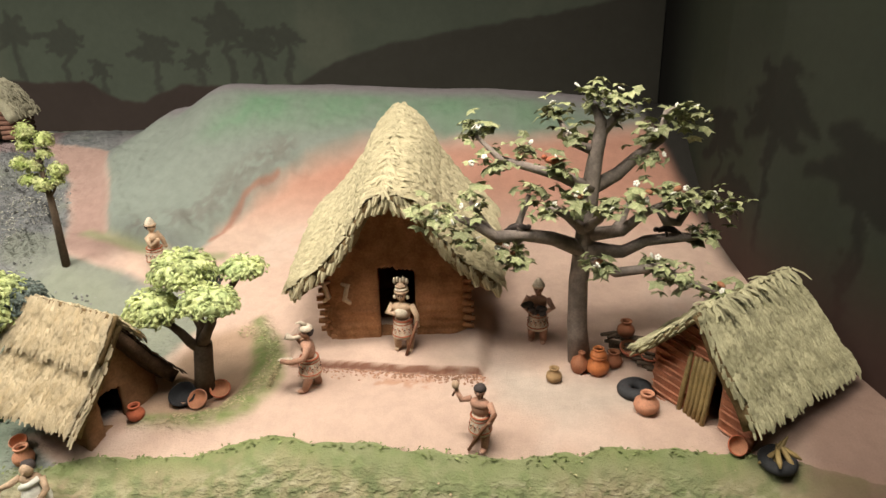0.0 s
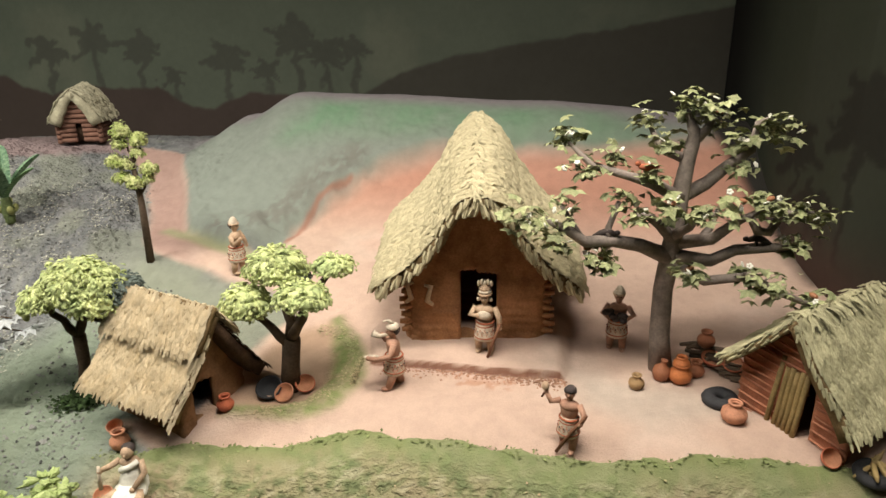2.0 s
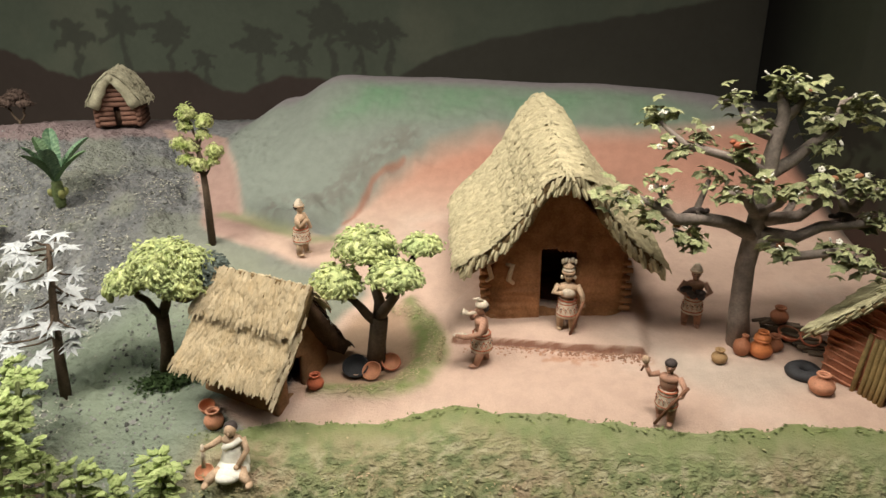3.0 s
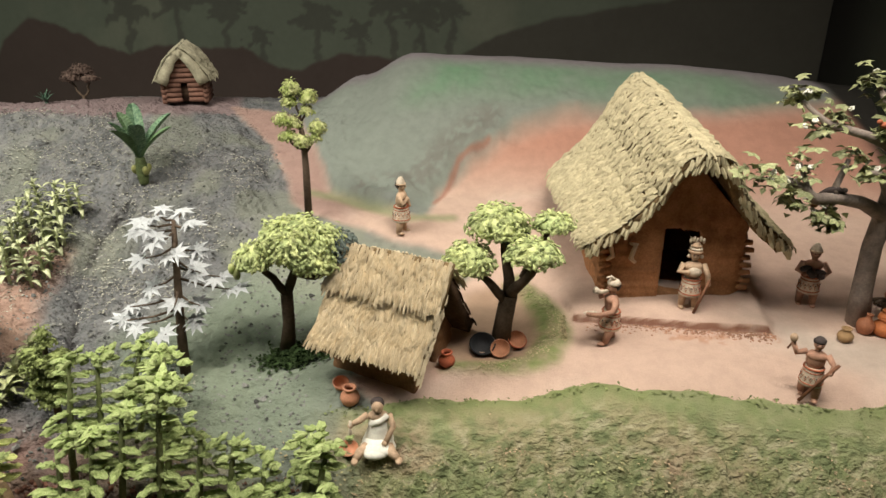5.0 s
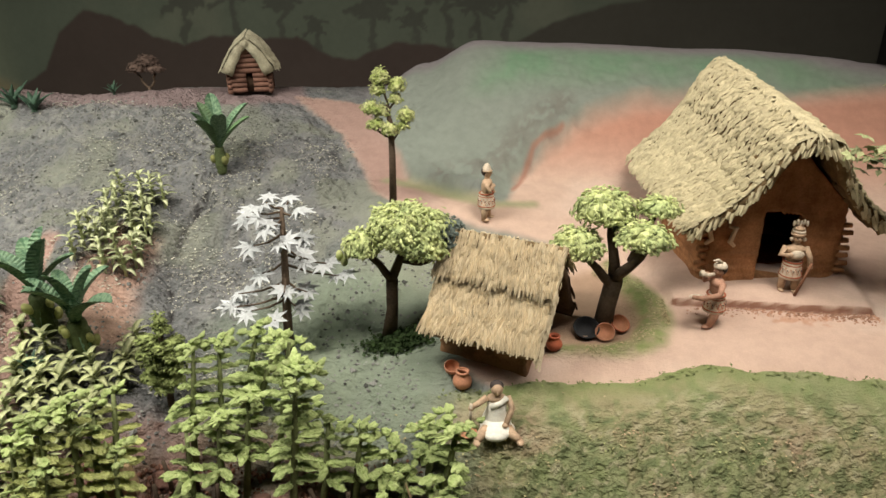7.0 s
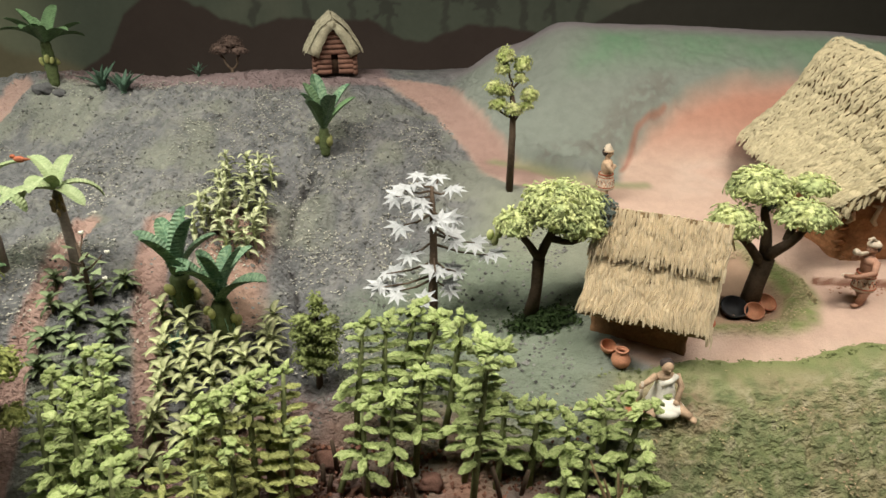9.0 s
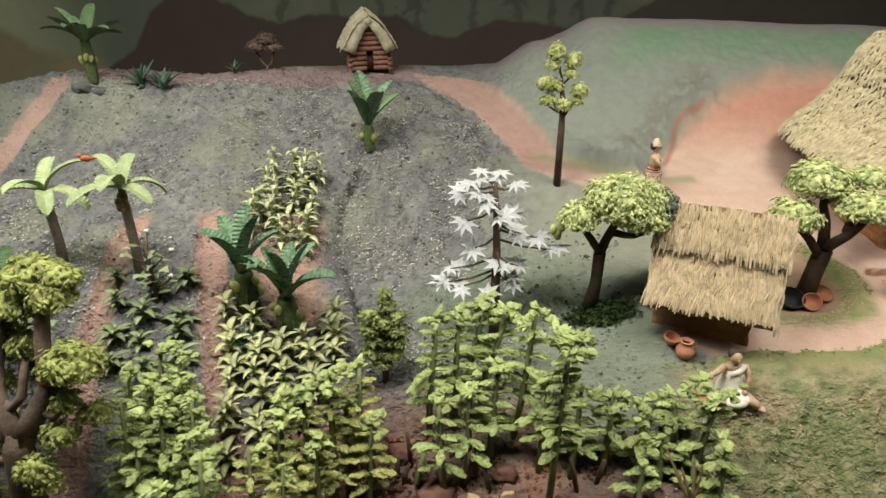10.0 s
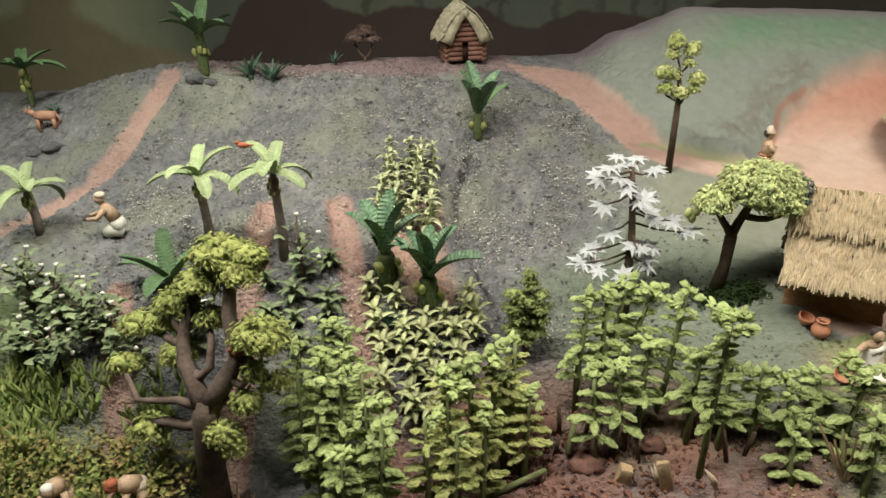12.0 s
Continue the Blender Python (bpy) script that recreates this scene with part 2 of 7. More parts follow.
PLAZA = [(-0.575, 0.690), (-0.53, 0.664), (-0.48, 0.650), (-0.40, 0.60), (0.62, 0.55),
         (0.60, 1.7), (0.36, 1.47), (0.1, 1.40), (-0.12, 1.385), (-0.25, 1.36), (-0.35, 1.31), (-0.43, 1.25), (-0.50, 1.18), (-0.515, 1.09), (-0.613, 1.105), (-0.705, 1.15), (-0.75, 1.25), (-0.785, 1.33), (-0.85, 1.43), (-0.87, 1.48),
         (-1.03, 1.50), (-0.975, 1.435), (-0.875, 1.335), (-0.82, 1.228), (-0.775, 1.12), (-0.735, 1.075), (-0.648, 1.045), (-0.575, 1.016), (-0.489, 1.000), (-0.43, 0.985), (-0.41, 0.95), (-0.44, 0.90), (-0.46, 0.80), (-0.47, 0.72)]
MOUND = [(-0.335, 0.945), (-0.293, 0.897), (-0.265, 0.834), (-0.262, 0.777), (-0.282, 0.717), (-0.326, 0.703), (-0.388, 0.703), (-0.436, 0.710), (-0.429, 0.724), (-0.372, 0.726), (-0.328, 0.738), (-0.312, 0.772), (-0.312, 0.821), (-0.325, 0.875), (-0.345, 0.935)]
HOLLOW = [(-0.345, 0.935), (-0.30, 0.87), (-0.285, 0.80), (-0.30, 0.73), (-0.37, 0.715), (-0.46, 0.715), (-0.45, 0.80), (-0.42, 0.90)]
FURROWS = [[(-1.465, 0.90), (-1.455, 0.82), (-1.430, 0.70), (-1.415, 0.58), (-1.39, 0.42)], [(-1.335, 0.92), (-1.318, 0.86), (-1.277, 0.745), (-1.236, 0.653), (-1.212, 0.565), (-1.15, 0.42)],
           [(-1.64, 0.66), (-1.60, 0.55), (-1.56, 0.42)], [(-1.60, 0.95), (-1.57, 0.82), (-1.55, 0.72)]]
FIELD_PATH = [(-1.815, 1.31), (-1.830, 1.24), (-1.842, 1.16), (-1.872, 1.07), (-1.895, 0.96), (-1.905, 0.86), (-1.95, 0.78)]
DITCH = [(-1.11, 1.16), (-1.12, 1.02), (-1.11, 0.92), (-1.06, 0.82), (-1.03, 0.72), (-0.99, 0.62)]

BROKEN = [[(-1.045, 1.47), (-1.0, 1.44), (-0.965, 1.40)], [(-1.0, 1.305), (-0.95, 1.28), (-0.91, 1.262), (-0.866, 1.238), (-0.842, 1.20)], [(-1.13, 1.16), (-1.10, 1.10), (-1.13, 1.04)]]


def lip_y(x):
    """Where the turf of the front bank ends against the trodden earth."""
    return np.interp(x, [p[0] for p in LIP], [p[1] for p in LIP])


def relief(x, y):
    z = land(x, y)
    worn = smooth(0.05, 0.02, x) * smooth(1.0, 0.9, y)
    z = z + 0.011 * inside(x, y, STEP, 0.03) * worn
    z = z + 0.008 * inside(x + 0.004 * fbm(x, y, 50, 2), y + 0.004 * fbm(x, y, 60, 2), STEP, 0.0016) * worn
    rim = lip_y(x) + 0.012 * fbm(x, y, 38, 3)
    z = z + 0.0075 * smooth(rim + 0.002, rim - 0.003, y) * smooth(rim - 0.075, rim - 0.004, y) * smooth(-0.56, -0.44, x)
    z = z + 0.010 * inside(x, y, MOUND, 0.02)
    wob = 0.02 * fbm(x, y, 14, 3)
    # the foot of the back hill stands as a low bank over the plaza and the path
    bank = inside(x + wob, y + wob, [(-0.85, 1.44), (-0.77, 1.28), (-0.70, 1.155), (-0.56, 1.11), (-0.50, 1.19), (-0.43, 1.26), (-0.35, 1.32), (-0.25, 1.37), (-0.1, 1.41), (0.1, 1.47), (0.3, 1.6), (0.3, 1.9), (-0.9, 1.9)], 0.02)
    z = z + 0.03 * bank * smooth(1.75, 1.2, y)
    # the grey hill with a broken edge over the path
    hill = inside(x + 2 * wob, y + wob, [(-0.84, 1.10), (-0.87, 1.20), (-0.93, 1.33), (-1.02, 1.45), (-1.3, 1.46), (-1.5, 1.3), (-1.5, 1.15), (-1.13, 1.15), (-1.08, 1.02), (-0.92, 1.02)], 0.03)
    z = z + 0.016 * hill
    for f in FURROWS:
        z = z - 0.014 * near_line(x + wob * 0.5, y, f, 0.020, 0.010)
    z = z - 0.012 * near_line(x + wob * 0.5, y, FIELD_PATH, 0.026, 0.014)
    z = z - 0.012 * near_line(x + wob * 0.7, y, DITCH, 0.012, 0.012)
    for f in BROKEN:
        z = z - 0.010 * near_line(x + 0.02 * fbm(x + 5, y, 18, 4), y, f, 0.008, 0.008) * smooth(-0.1, 0.1, fbm(x, y, 40, 2))
    # fine unevenness, rougher on the fields and the grass bank
    rough = 0.35 + 0.65 * np.clip(smooth(-0.62, -0.8, x) + smooth(0.69, 0.62, y) + bank * 0.2, 0, 1)
    plaza = inside(x, y, PLAZA, 0.03)
    rough = rough * (1 - 0.75 * plaza) * (1 - 0.75 * smooth(1.4, 1.55, y))
    z = z + 0.012 * fbm(x, y, 9, 3) * (0.4 + 0.6 * rough) + rough * (0.013 * fbm(x, y, 42, 3) + 0.013 * fbm(x, y, 100, 3))
    cr = fbm(x, y, 26, 2)
    z = z + 0.03 * near_line(x, y, [(-0.62, 1.16), (-0.50, 1.18), (-0.43, 1.27), (-0.36, 1.31)], 0.03, 0.03) * fbm(x, y, 28, 3)
    z = z + (0.022 * fbm(x, y, 55, 2) + 0.022 * fbm(x, y, 110, 2)) * smooth(0.65, 0.54, y) * smooth(-0.66, -0.5, x)
    z = z - rough * 0.010 * (1 - smooth(0.0, 0.030, np.abs(cr))) * smooth(-0.7, -0.85, x)
    return z


def ground(x, y):
    return float(relief(np.array([float(x)]), np.array([float(y)]))[0])


def lay(a, colour, mask):
    m = mask[..., None]
    return a * (1 - m) + np.array(colour) * m


def paint_land(x, y):
    n1, n2, n3 = fbm(x, y, 6, 4), fbm(x + 5, y, 18, 4), fbm(x, y + 5, 70, 3)
    wx, wy = x + 0.03 * n1 + 0.006 * n2, y + 0.012 * n2
    a = np.empty(x.shape + (3,))
    a[:] = (0.190, 0.192, 0.190)
    a = lay(a, (0.235, 0.235, 0.225), smooth(0.0, 0.16, n2) * 0.7)
    a = lay(a, (0.12, 0.125, 0.125), smooth(0.06, 0.2, -n3 - 0.1 * n1) * 0.6)
    n5, n6 = fbm(x + 2, y + 7, 110, 3), fbm(x + 9, y, 9, 3)
    a = lay(a, (0.085, 0.088, 0.09), smooth(0.10, 0.24, -n5) * smooth(-0.25, 0.1, n6) * 0.6)
    a = lay(a, (0.36, 0.36, 0.33), smooth(0.14, 0.28, n5) * smooth(-0.05, 0.2, n2 + 0.5 * n6) * 0.45)
    a = lay(a, (0.24, 0.255, 0.19), smooth(0.02, 0.16, -n6) * 0.55)
    # dry tufts on the upper field
    a = lay(a, (0.34, 0.34, 0.27), 0.35 * smooth(0.10, 0.2, n3) * inside(wx, wy, [(-1.80, 1.28), (-1.72, 0.95), (-1.2, 0.92), (-0.95, 0.95), (-0.95, 1.2), (-1.2, 1.36), (-1.6, 1.34)], 0.05) * 0.7)
    # green of the back hill
    a = lay(a, (0.232, 0.258, 0.22), inside(wx, wy, [(-0.85, 1.45), (-0.72, 1.13), (-0.5, 1.1), (0.7, 1.2), (0.7, 2), (-0.75, 2)], 0.05))
    a = lay(a, (0.165, 0.275, 0.17), inside(wx, wy, [(-0.58, 1.38), (-0.40, 1.40), (0.1, 1.43), (0.25, 1.45), (0.2, 1.52), (-0.2, 1.52), (-0.52, 1.53)], 0.06) * (0.70 + n2))
    a = lay(a, (0.26, 0.235, 0.24), smooth(1.49, 1.56, y + 0.03 * n2) * smooth(-0.95, -0.8, x))
    a = lay(a, (0.25, 0.18, 0.175), inside(wx, wy, [(-1.78, 1.325), (-1.5, 1.315), (-1.25, 1.34), (-1.12, 1.41), (-1.0, 1.47), (-1.05, 1.62), (-1.78, 1.6)], 0.015) * 0.85)
    # teal tint by the thatched shelter, grass along the front
    a = lay(a, (0.215, 0.26, 0.185), inside(wx, wy, [(-0.98, 0.80), (-0.80, 0.95), (-0.62, 0.92), (-0.55, 0.66), (-0.66, 0.5), (-0.86, 0.55)], 0.06) * 0.8)
    a = lay(a, (0.25, 0.265, 0.20), inside(wx, wy, [(-0.74, 1.04), (-0.60, 1.02), (-0.42, 0.99), (-0.42, 0.83), (-0.62, 0.85), (-0.78, 0.93)], 0.04) * 0.85)
    # trodden earth
    pink = inside(wx + 0.006 * n3, wy, PLAZA, 0.012 + 0.022 * smooth(1.15, 1.4, y) * smooth(-0.6, -0.4, x))
    a = lay(a, (0.56, 0.405, 0.32), pink)
    a = lay(a, (0.64, 0.50, 0.41), pink * smooth(0.0, 0.18, n1) * 0.8)
    a = lay(a, (0.52, 0.30, 0.22), pink * smooth(0.08, 0.3, n1) * 0.5)
    a = lay(a, (0.345, 0.225, 0.19), pink * smooth(-0.60, -0.70, x) * 0.9)
    a = lay(a, (0.47, 0.235, 0.165), pink * smooth(1.16, 1.32, wy) * smooth(-0.62, -0.45, x) * 0.9)
    # bank shading and the crevice's shadow, put into the colour as dark streaks
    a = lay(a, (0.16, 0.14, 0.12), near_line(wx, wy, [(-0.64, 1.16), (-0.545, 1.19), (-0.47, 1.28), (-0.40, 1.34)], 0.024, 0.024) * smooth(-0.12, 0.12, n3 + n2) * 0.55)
    a = lay(a, (0.32, 0.11, 0.065), near_line(wx, wy, [(-0.505, 1.15), (-0.455, 1.25), (-0.40, 1.29)], 0.0045, 0.004) * 0.6)
    rim = lip_y(x) + 0.012 * fbm(x, y, 38, 3)
    grass = smooth(rim + 0.003, rim - 0.003, y + 0.004 * n3) * smooth(-0.62, -0.48, wx)
    a = lay(a, (0.275, 0.295, 0.15), grass)
    a = lay(a, (0.36, 0.26, 0.19), grass * smooth(0.30, 0.42, wx) * 0.9)
    a = lay(a, (0.36, 0.32, 0.185), grass * smooth(-0.02, 0.12, n2) * 0.8)
    a = lay(a, (0.40, 0.285, 0.20), grass * smooth(0.0, 0.12, n1) * 0.7 * smooth(0.66, 0.60, y))
    a = lay(a, (0.20, 0.25, 0.10), grass * smooth(0.02, 0.2, n3) * 0.5)
    n4 = fbm(x * 0.7, y * 1.2 + 3, 120, 2)
    a = lay(a, (0.15, 0.185, 0.085), grass * smooth(0.06, 0.22, -n4) * smooth(rim - 0.01, rim - 0.05, y) * 0.75)
    a = lay(a, (0.47, 0.43, 0.28), grass * smooth(0.10, 0.25, n4) * smooth(rim - 0.01, rim - 0.05, y) * 0.7)
    a = lay(a, (0.20, 0.25, 0.09), grass * smooth(rim - 0.035, rim - 0.002, y) * smooth(-0.2, 0.1, n2) * 0.7)
    a = lay(a, (0.42, 0.39, 0.33), pink * inside(wx, wy, [(0.05, 0.82), (0.2, 0.80), (0.26, 0.74), (0.14, 0.70), (0.05, 0.74)], 0.03) * 0.5)
    # red-brown step riser with its shadow put into the colour
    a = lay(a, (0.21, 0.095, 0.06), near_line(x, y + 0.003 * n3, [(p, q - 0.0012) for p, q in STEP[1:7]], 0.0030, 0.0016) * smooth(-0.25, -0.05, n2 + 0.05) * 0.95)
    a = lay(a, (0.45, 0.25, 0.16), near_line(x, y + 0.03 * n2, [(-0.12, 0.788), (-0.04, 0.784), (0.03, 0.786)], 0.008, 0.008) * smooth(0.0, 0.12, n3) * 0.8)
    a = lay(a, (0.37, 0.245, 0.155), inside(wx, wy, HOLLOW, 0.02) * 0.75)
    a = lay(a, (0.225, 0.27, 0.10), inside(wx, wy, MOUND, 0.012) * np.clip(0.80 + 1.2 * n3, 0, 1))
    a = lay(a, (0.26, 0.28, 0.15), near_line(wx, wy, [(-0.75, 1.16), (-0.55, 1.08), (-0.46, 1.10)], 0.012, 0.012) * 0.8)
    for f in FURROWS[:3]:
        a = lay(a, (0.42, 0.275, 0.225), near_line(x + 0.012 * n2, y, f, 0.024, 0.006) * 0.9)
    a = lay(a, (0.41, 0.28, 0.235), near_line(wx, wy, FIELD_PATH, 0.026, 0.007) * 0.95)
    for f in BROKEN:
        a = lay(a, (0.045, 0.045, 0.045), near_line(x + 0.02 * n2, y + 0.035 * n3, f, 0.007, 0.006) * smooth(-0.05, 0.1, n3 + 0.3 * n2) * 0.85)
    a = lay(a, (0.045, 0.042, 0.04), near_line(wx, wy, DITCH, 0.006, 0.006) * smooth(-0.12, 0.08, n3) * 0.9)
    a = lay(a, (0.42, 0.26, 0.19), inside(wx, wy, [(-1.26, 1.0), (-1.15, 0.98), (-1.13, 0.86), (-1.09, 0.74), (-1.17, 0.7), (-1.24, 0.84)], 0.02) * 0.8)
    a = lay(a, (0.33, 0.15, 0.10), inside(wx, wy, [(-1.05, 0.62), (-0.8, 0.6), (-0.6, 0.5), (-0.6, 0.2), (-1.3, 0.2), (-1.2, 0.5)], 0.05) * (0.55 + n2))
    a = lay(a, (0.16, 0.21, 0.07), inside(wx, wy, [(-2.3, 0.75), (-1.7, 0.66), (-1.66, 0.5), (-1.4, 0.4), (-1.5, 0.2), (-2.3, 0.2)], 0.05) * 0.7)
    # the land's right end goes near-black, soft shade put into its colour
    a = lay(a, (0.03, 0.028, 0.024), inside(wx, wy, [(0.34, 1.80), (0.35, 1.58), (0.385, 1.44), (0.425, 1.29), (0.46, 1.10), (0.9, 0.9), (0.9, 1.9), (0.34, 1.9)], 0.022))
    # shade beyond the red hut, put into the earth colour
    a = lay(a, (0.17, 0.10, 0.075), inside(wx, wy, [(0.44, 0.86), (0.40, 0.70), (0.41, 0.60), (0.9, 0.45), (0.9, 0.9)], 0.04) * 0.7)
    return np.clip(a, 0.02, 0.9)


def grit_land(x, y):
    """How coarse the modelled surface is: stippled turf, crumbly fields, smooth trodden earth."""
    n = fbm(x, y, 12, 3)
    rim = lip_y(x)
    turf = smooth(rim - 0.010, rim - 0.075, y + 0.03 * n) * smooth(-0.64, -0.50, x)
    field = smooth(-0.70, -0.92, x + 0.1 * n) * (0.75 + 1.5 * n)
    meadow = 0.35 * smooth(-0.40, -0.46, x) * smooth(1.0, 0.9, y)
    worn = inside(x, y, PLAZA, 0.03)
    mound = inside(x, y, MOUND, 0.02) * 0.8
    low = np.maximum(np.maximum(field, meadow), 0.04) * (1 - 0.9 * worn)
    return np.clip(np.maximum(np.maximum(low, turf), mound), 0, 1)


def sheet(name, xs, ys, zfun, cfun, mat, place=None, gfun=None):
    """A modelled sheet with its paint."""
    gx, gy = np.meshgrid(xs, ys)
    fx, fy = gx.ravel(), gy.ravel()
    fz = zfun(fx, fy)
    co = np.stack([fx, fy, fz], 1) if place is None else place(fx, fy, fz)
    nx, ny = len(xs), len(ys)
    idx = np.arange(nx * ny).reshape(ny, nx)
    quads = np.stack([idx[:-1, :-1], idx[:-1, 1:], idx[1:, 1:], idx[1:, :-1]], -1).reshape(-1, 4)
    me = bpy.data.meshes.new(name)
    me.vertices.add(len(co))
    me.vertices.foreach_set("co", co.astype(np.float32).ravel())
    me.loops.add(quads.size)
    me.loops.foreach_set("vertex_index", quads.astype(np.int32).ravel())
    me.polygons.add(len(quads))
    me.polygons.foreach_set("loop_start", np.arange(0, quads.size, 4, dtype=np.int32))
    me.polygons.foreach_set("use_smooth", np.ones(len(quads), dtype=bool))
    me.update()
    me.validate()
    layer = me.color_attributes.new("paint", "FLOAT_COLOR", "POINT")
    rgba = np.ones((len(co), 4), np.float32)
    rgba[:, :3] = cfun(fx, fy)
    layer.data.foreach_set("color", rgba.ravel())
    if gfun:
        me.attributes.new("grit", "FLOAT", "POINT").data.foreach_set("value", gfun(fx, fy).astype(np.float32))
    me.materials.append(mat)
    return new(name, me)


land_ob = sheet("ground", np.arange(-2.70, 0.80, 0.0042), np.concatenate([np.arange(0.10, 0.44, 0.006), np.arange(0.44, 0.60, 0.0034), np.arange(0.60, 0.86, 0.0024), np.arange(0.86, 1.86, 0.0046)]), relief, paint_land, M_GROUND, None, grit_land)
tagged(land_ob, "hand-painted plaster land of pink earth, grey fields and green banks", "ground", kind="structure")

# ---------------------------------------------------------------- painted backdrop and the case
def palm_shape(x, z, cx, foot, top, r):
    """A painted palm: a trunk and a crown of ragged fronds."""
    cz = top - 0.55 * r
    m = near_line(x, z, [(cx, foot), (cx + 0.006, cz)], 0.0095, 0.005)
    m = np.maximum(m, 1 - smooth(0.34 * r, 0.46 * r, np.hypot(x - cx, z - cz)))
    for k in range(9):
        a = radians(-40 + 260 * k / 8)
        reach = r * (0.75 + 0.25 * math.sin(2.7 * k + 40 * cx))
        mid = (cx + 0.55 * reach * math.cos(a), cz + 0.62 * reach * math.sin(a))
        tip = (cx + 0.95 * reach * math.cos(a), cz + 0.75 * reach * math.sin(a) - 0.10 * r)
        m = np.maximum(m, near_line(x, z, [(cx, cz), mid], 0.17 * r, 0.06 * r))
        m = np.maximum(m, near_line(x, z, [mid, tip], 0.11 * r, 0.06 * r))
    return m


PALMS = [(-1.45, 0.24, 0.44, 0.075), (-1.30, 0.25, 0.47, 0.08), (-1.16, 0.25, 0.445, 0.075), (-1.06, 0.22, 0.345, 0.05), (-0.90, 0.22, 0.415, 0.075),
         (-0.78, 0.24, 0.365, 0.05), (-0.69, 0.24, 0.47, 0.085), (-0.61, 0.24, 0.42, 0.07), (-0.52, 0.25, 0.43, 0.065)]


def paint_back(x, z):
    n = fbm(x, z, 5, 4)
    n2 = fbm(x, z, 22, 3)
    wx, wz = x + 0.02 * n2, z + 0.02 * n2
    a = np.empty(x.shape + (3,))
    a[:] = (0.068, 0.079, 0.058)
    a = lay(a, (0.084, 0.092, 0.067), smooth(0.0, 0.2, n))
    # the far left's lighter olive glow is put into the backdrop paint
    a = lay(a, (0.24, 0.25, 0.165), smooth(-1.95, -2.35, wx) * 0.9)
    a = lay(a, (0.15, 0.125, 0.075), inside(wx, wz, [(-2.8, 0.0), (-2.8, 0.22), (-2.55, 0.3), (-2.45, 0.5), (-2.3, 0.6), (-2.38, 0.3), (-2.2, 0.2), (-2.0, 0.15), (-2.0, 0.0)], 0.02) * 0.8)
    palms = np.zeros(x.shape)
    for p in PALMS:
        palms = np.maximum(palms, palm_shape(x + 0.045 * fbm(x, z, 30, 3), z + 0.045 * fbm(x + 9, z, 30, 3), *p))
    a = lay(a, (0.040, 0.041, 0.033), palms * 0.75)
    hill = inside(wx, wz, [(-2.12, 0.0), (-2.02, 0.14), (-1.91, 0.20), (-1.84, 0.31), (-1.75, 0.37), (-1.67, 0.36), (-1.58, 0.31), (-1.46, 0.27), (-1.38, 0.295), (-1.12, 0.295), (-1.02, 0.235), (-0.95, 0.235), (-0.84, 0.28), (-0.72, 0.27), (-0.5, 0.25), (-0.3, 0.0)], 0.006)
    a = lay(a, (0.042, 0.031, 0.026), hill)
    mount = inside(wx, wz, [(-0.52, 0.26), (-0.42, 0.32), (-0.24, 0.378), (0.02, 0.415), (0.31, 0.465), (0.62, 0.52), (0.7, 0.0), (-0.3, 0.0)], 0.006)
    a = lay(a, (0.040, 0.038, 0.030), mount)
    return np.clip(a, 0.01, 0.5)


def flat(a, b):
    return np.zeros(np.shape(a))


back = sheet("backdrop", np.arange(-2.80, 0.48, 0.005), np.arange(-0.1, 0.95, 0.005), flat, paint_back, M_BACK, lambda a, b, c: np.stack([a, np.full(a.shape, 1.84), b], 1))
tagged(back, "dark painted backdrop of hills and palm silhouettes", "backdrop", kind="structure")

SIDE = [(0.478, 1.842), (0.456, 1.45), (0.456, 1.25), (0.474, 1.064), (0.556, 0.765), (0.66, 0.35), (0.72, -0.02)]


def side_place(a, b, c):
    ds = [0.0]
    for p, q in zip(SIDE, SIDE[1:]):
        ds.append(ds[-1] + math.hypot(q[0] - p[0], q[1] - p[1]))
    return np.stack([np.interp(a, ds, [p[0] for p in SIDE]), np.interp(a, ds, [p[1] for p in SIDE]), b], 1)


def paint_side(s, z):
    n, n2 = fbm(s, z, 6, 4), fbm(s, z, 25, 3)
    ws, wz = s + 0.02 * n2, z + 0.02 * n2
    a = np.empty(s.shape + (3,))
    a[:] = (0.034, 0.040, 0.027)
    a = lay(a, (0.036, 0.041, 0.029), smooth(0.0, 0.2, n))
    # corner shade put into the paint, near-black towards the back corner
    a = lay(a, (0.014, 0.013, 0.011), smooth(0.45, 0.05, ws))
    for p in ((0.60, 0.1, 0.30, 0.09), (0.78, 0.1, 0.40, 0.115), (0.98, 0.05, 0.34, 0.11), (0.68, 0.05, 0.2, 0.08), (1.14, 0.1, 0.38, 0.11)):
        a = lay(a, (0.018, 0.017, 0.014), palm_shape(ws + 0.05 * n2, wz + 0.05 * n, *p) * 0.8)
    a = lay(a, (0.06, 0.035, 0.028), smooth(0.20, 0.02, wz + 0.05 * n))
    return np.clip(a, 0.01, 0.5)


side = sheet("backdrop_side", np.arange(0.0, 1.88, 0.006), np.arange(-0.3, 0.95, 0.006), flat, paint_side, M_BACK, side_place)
tagged(side, "dark painted side of the display case with palm silhouettes", "backdrop", kind="structure")

bm = bm_new()
box(bm, (-2.84, -0.05, -0.5), (-2.80, 1.86, 1.42))
tagged(new("wall_west", mesh_of("wall_west", bm, M_CASE, False)), "dark painted end wall of the display case", "wall", kind="structure")
bm = bm_new()
box(bm, (-2.84, 1.86, -0.5), (0.9, 1.90, 1.42))
tagged(new("wall_north", mesh_of("wall_north", bm, M_CASE, False)), "dark board behind the painted backdrop", "wall", kind="structure")
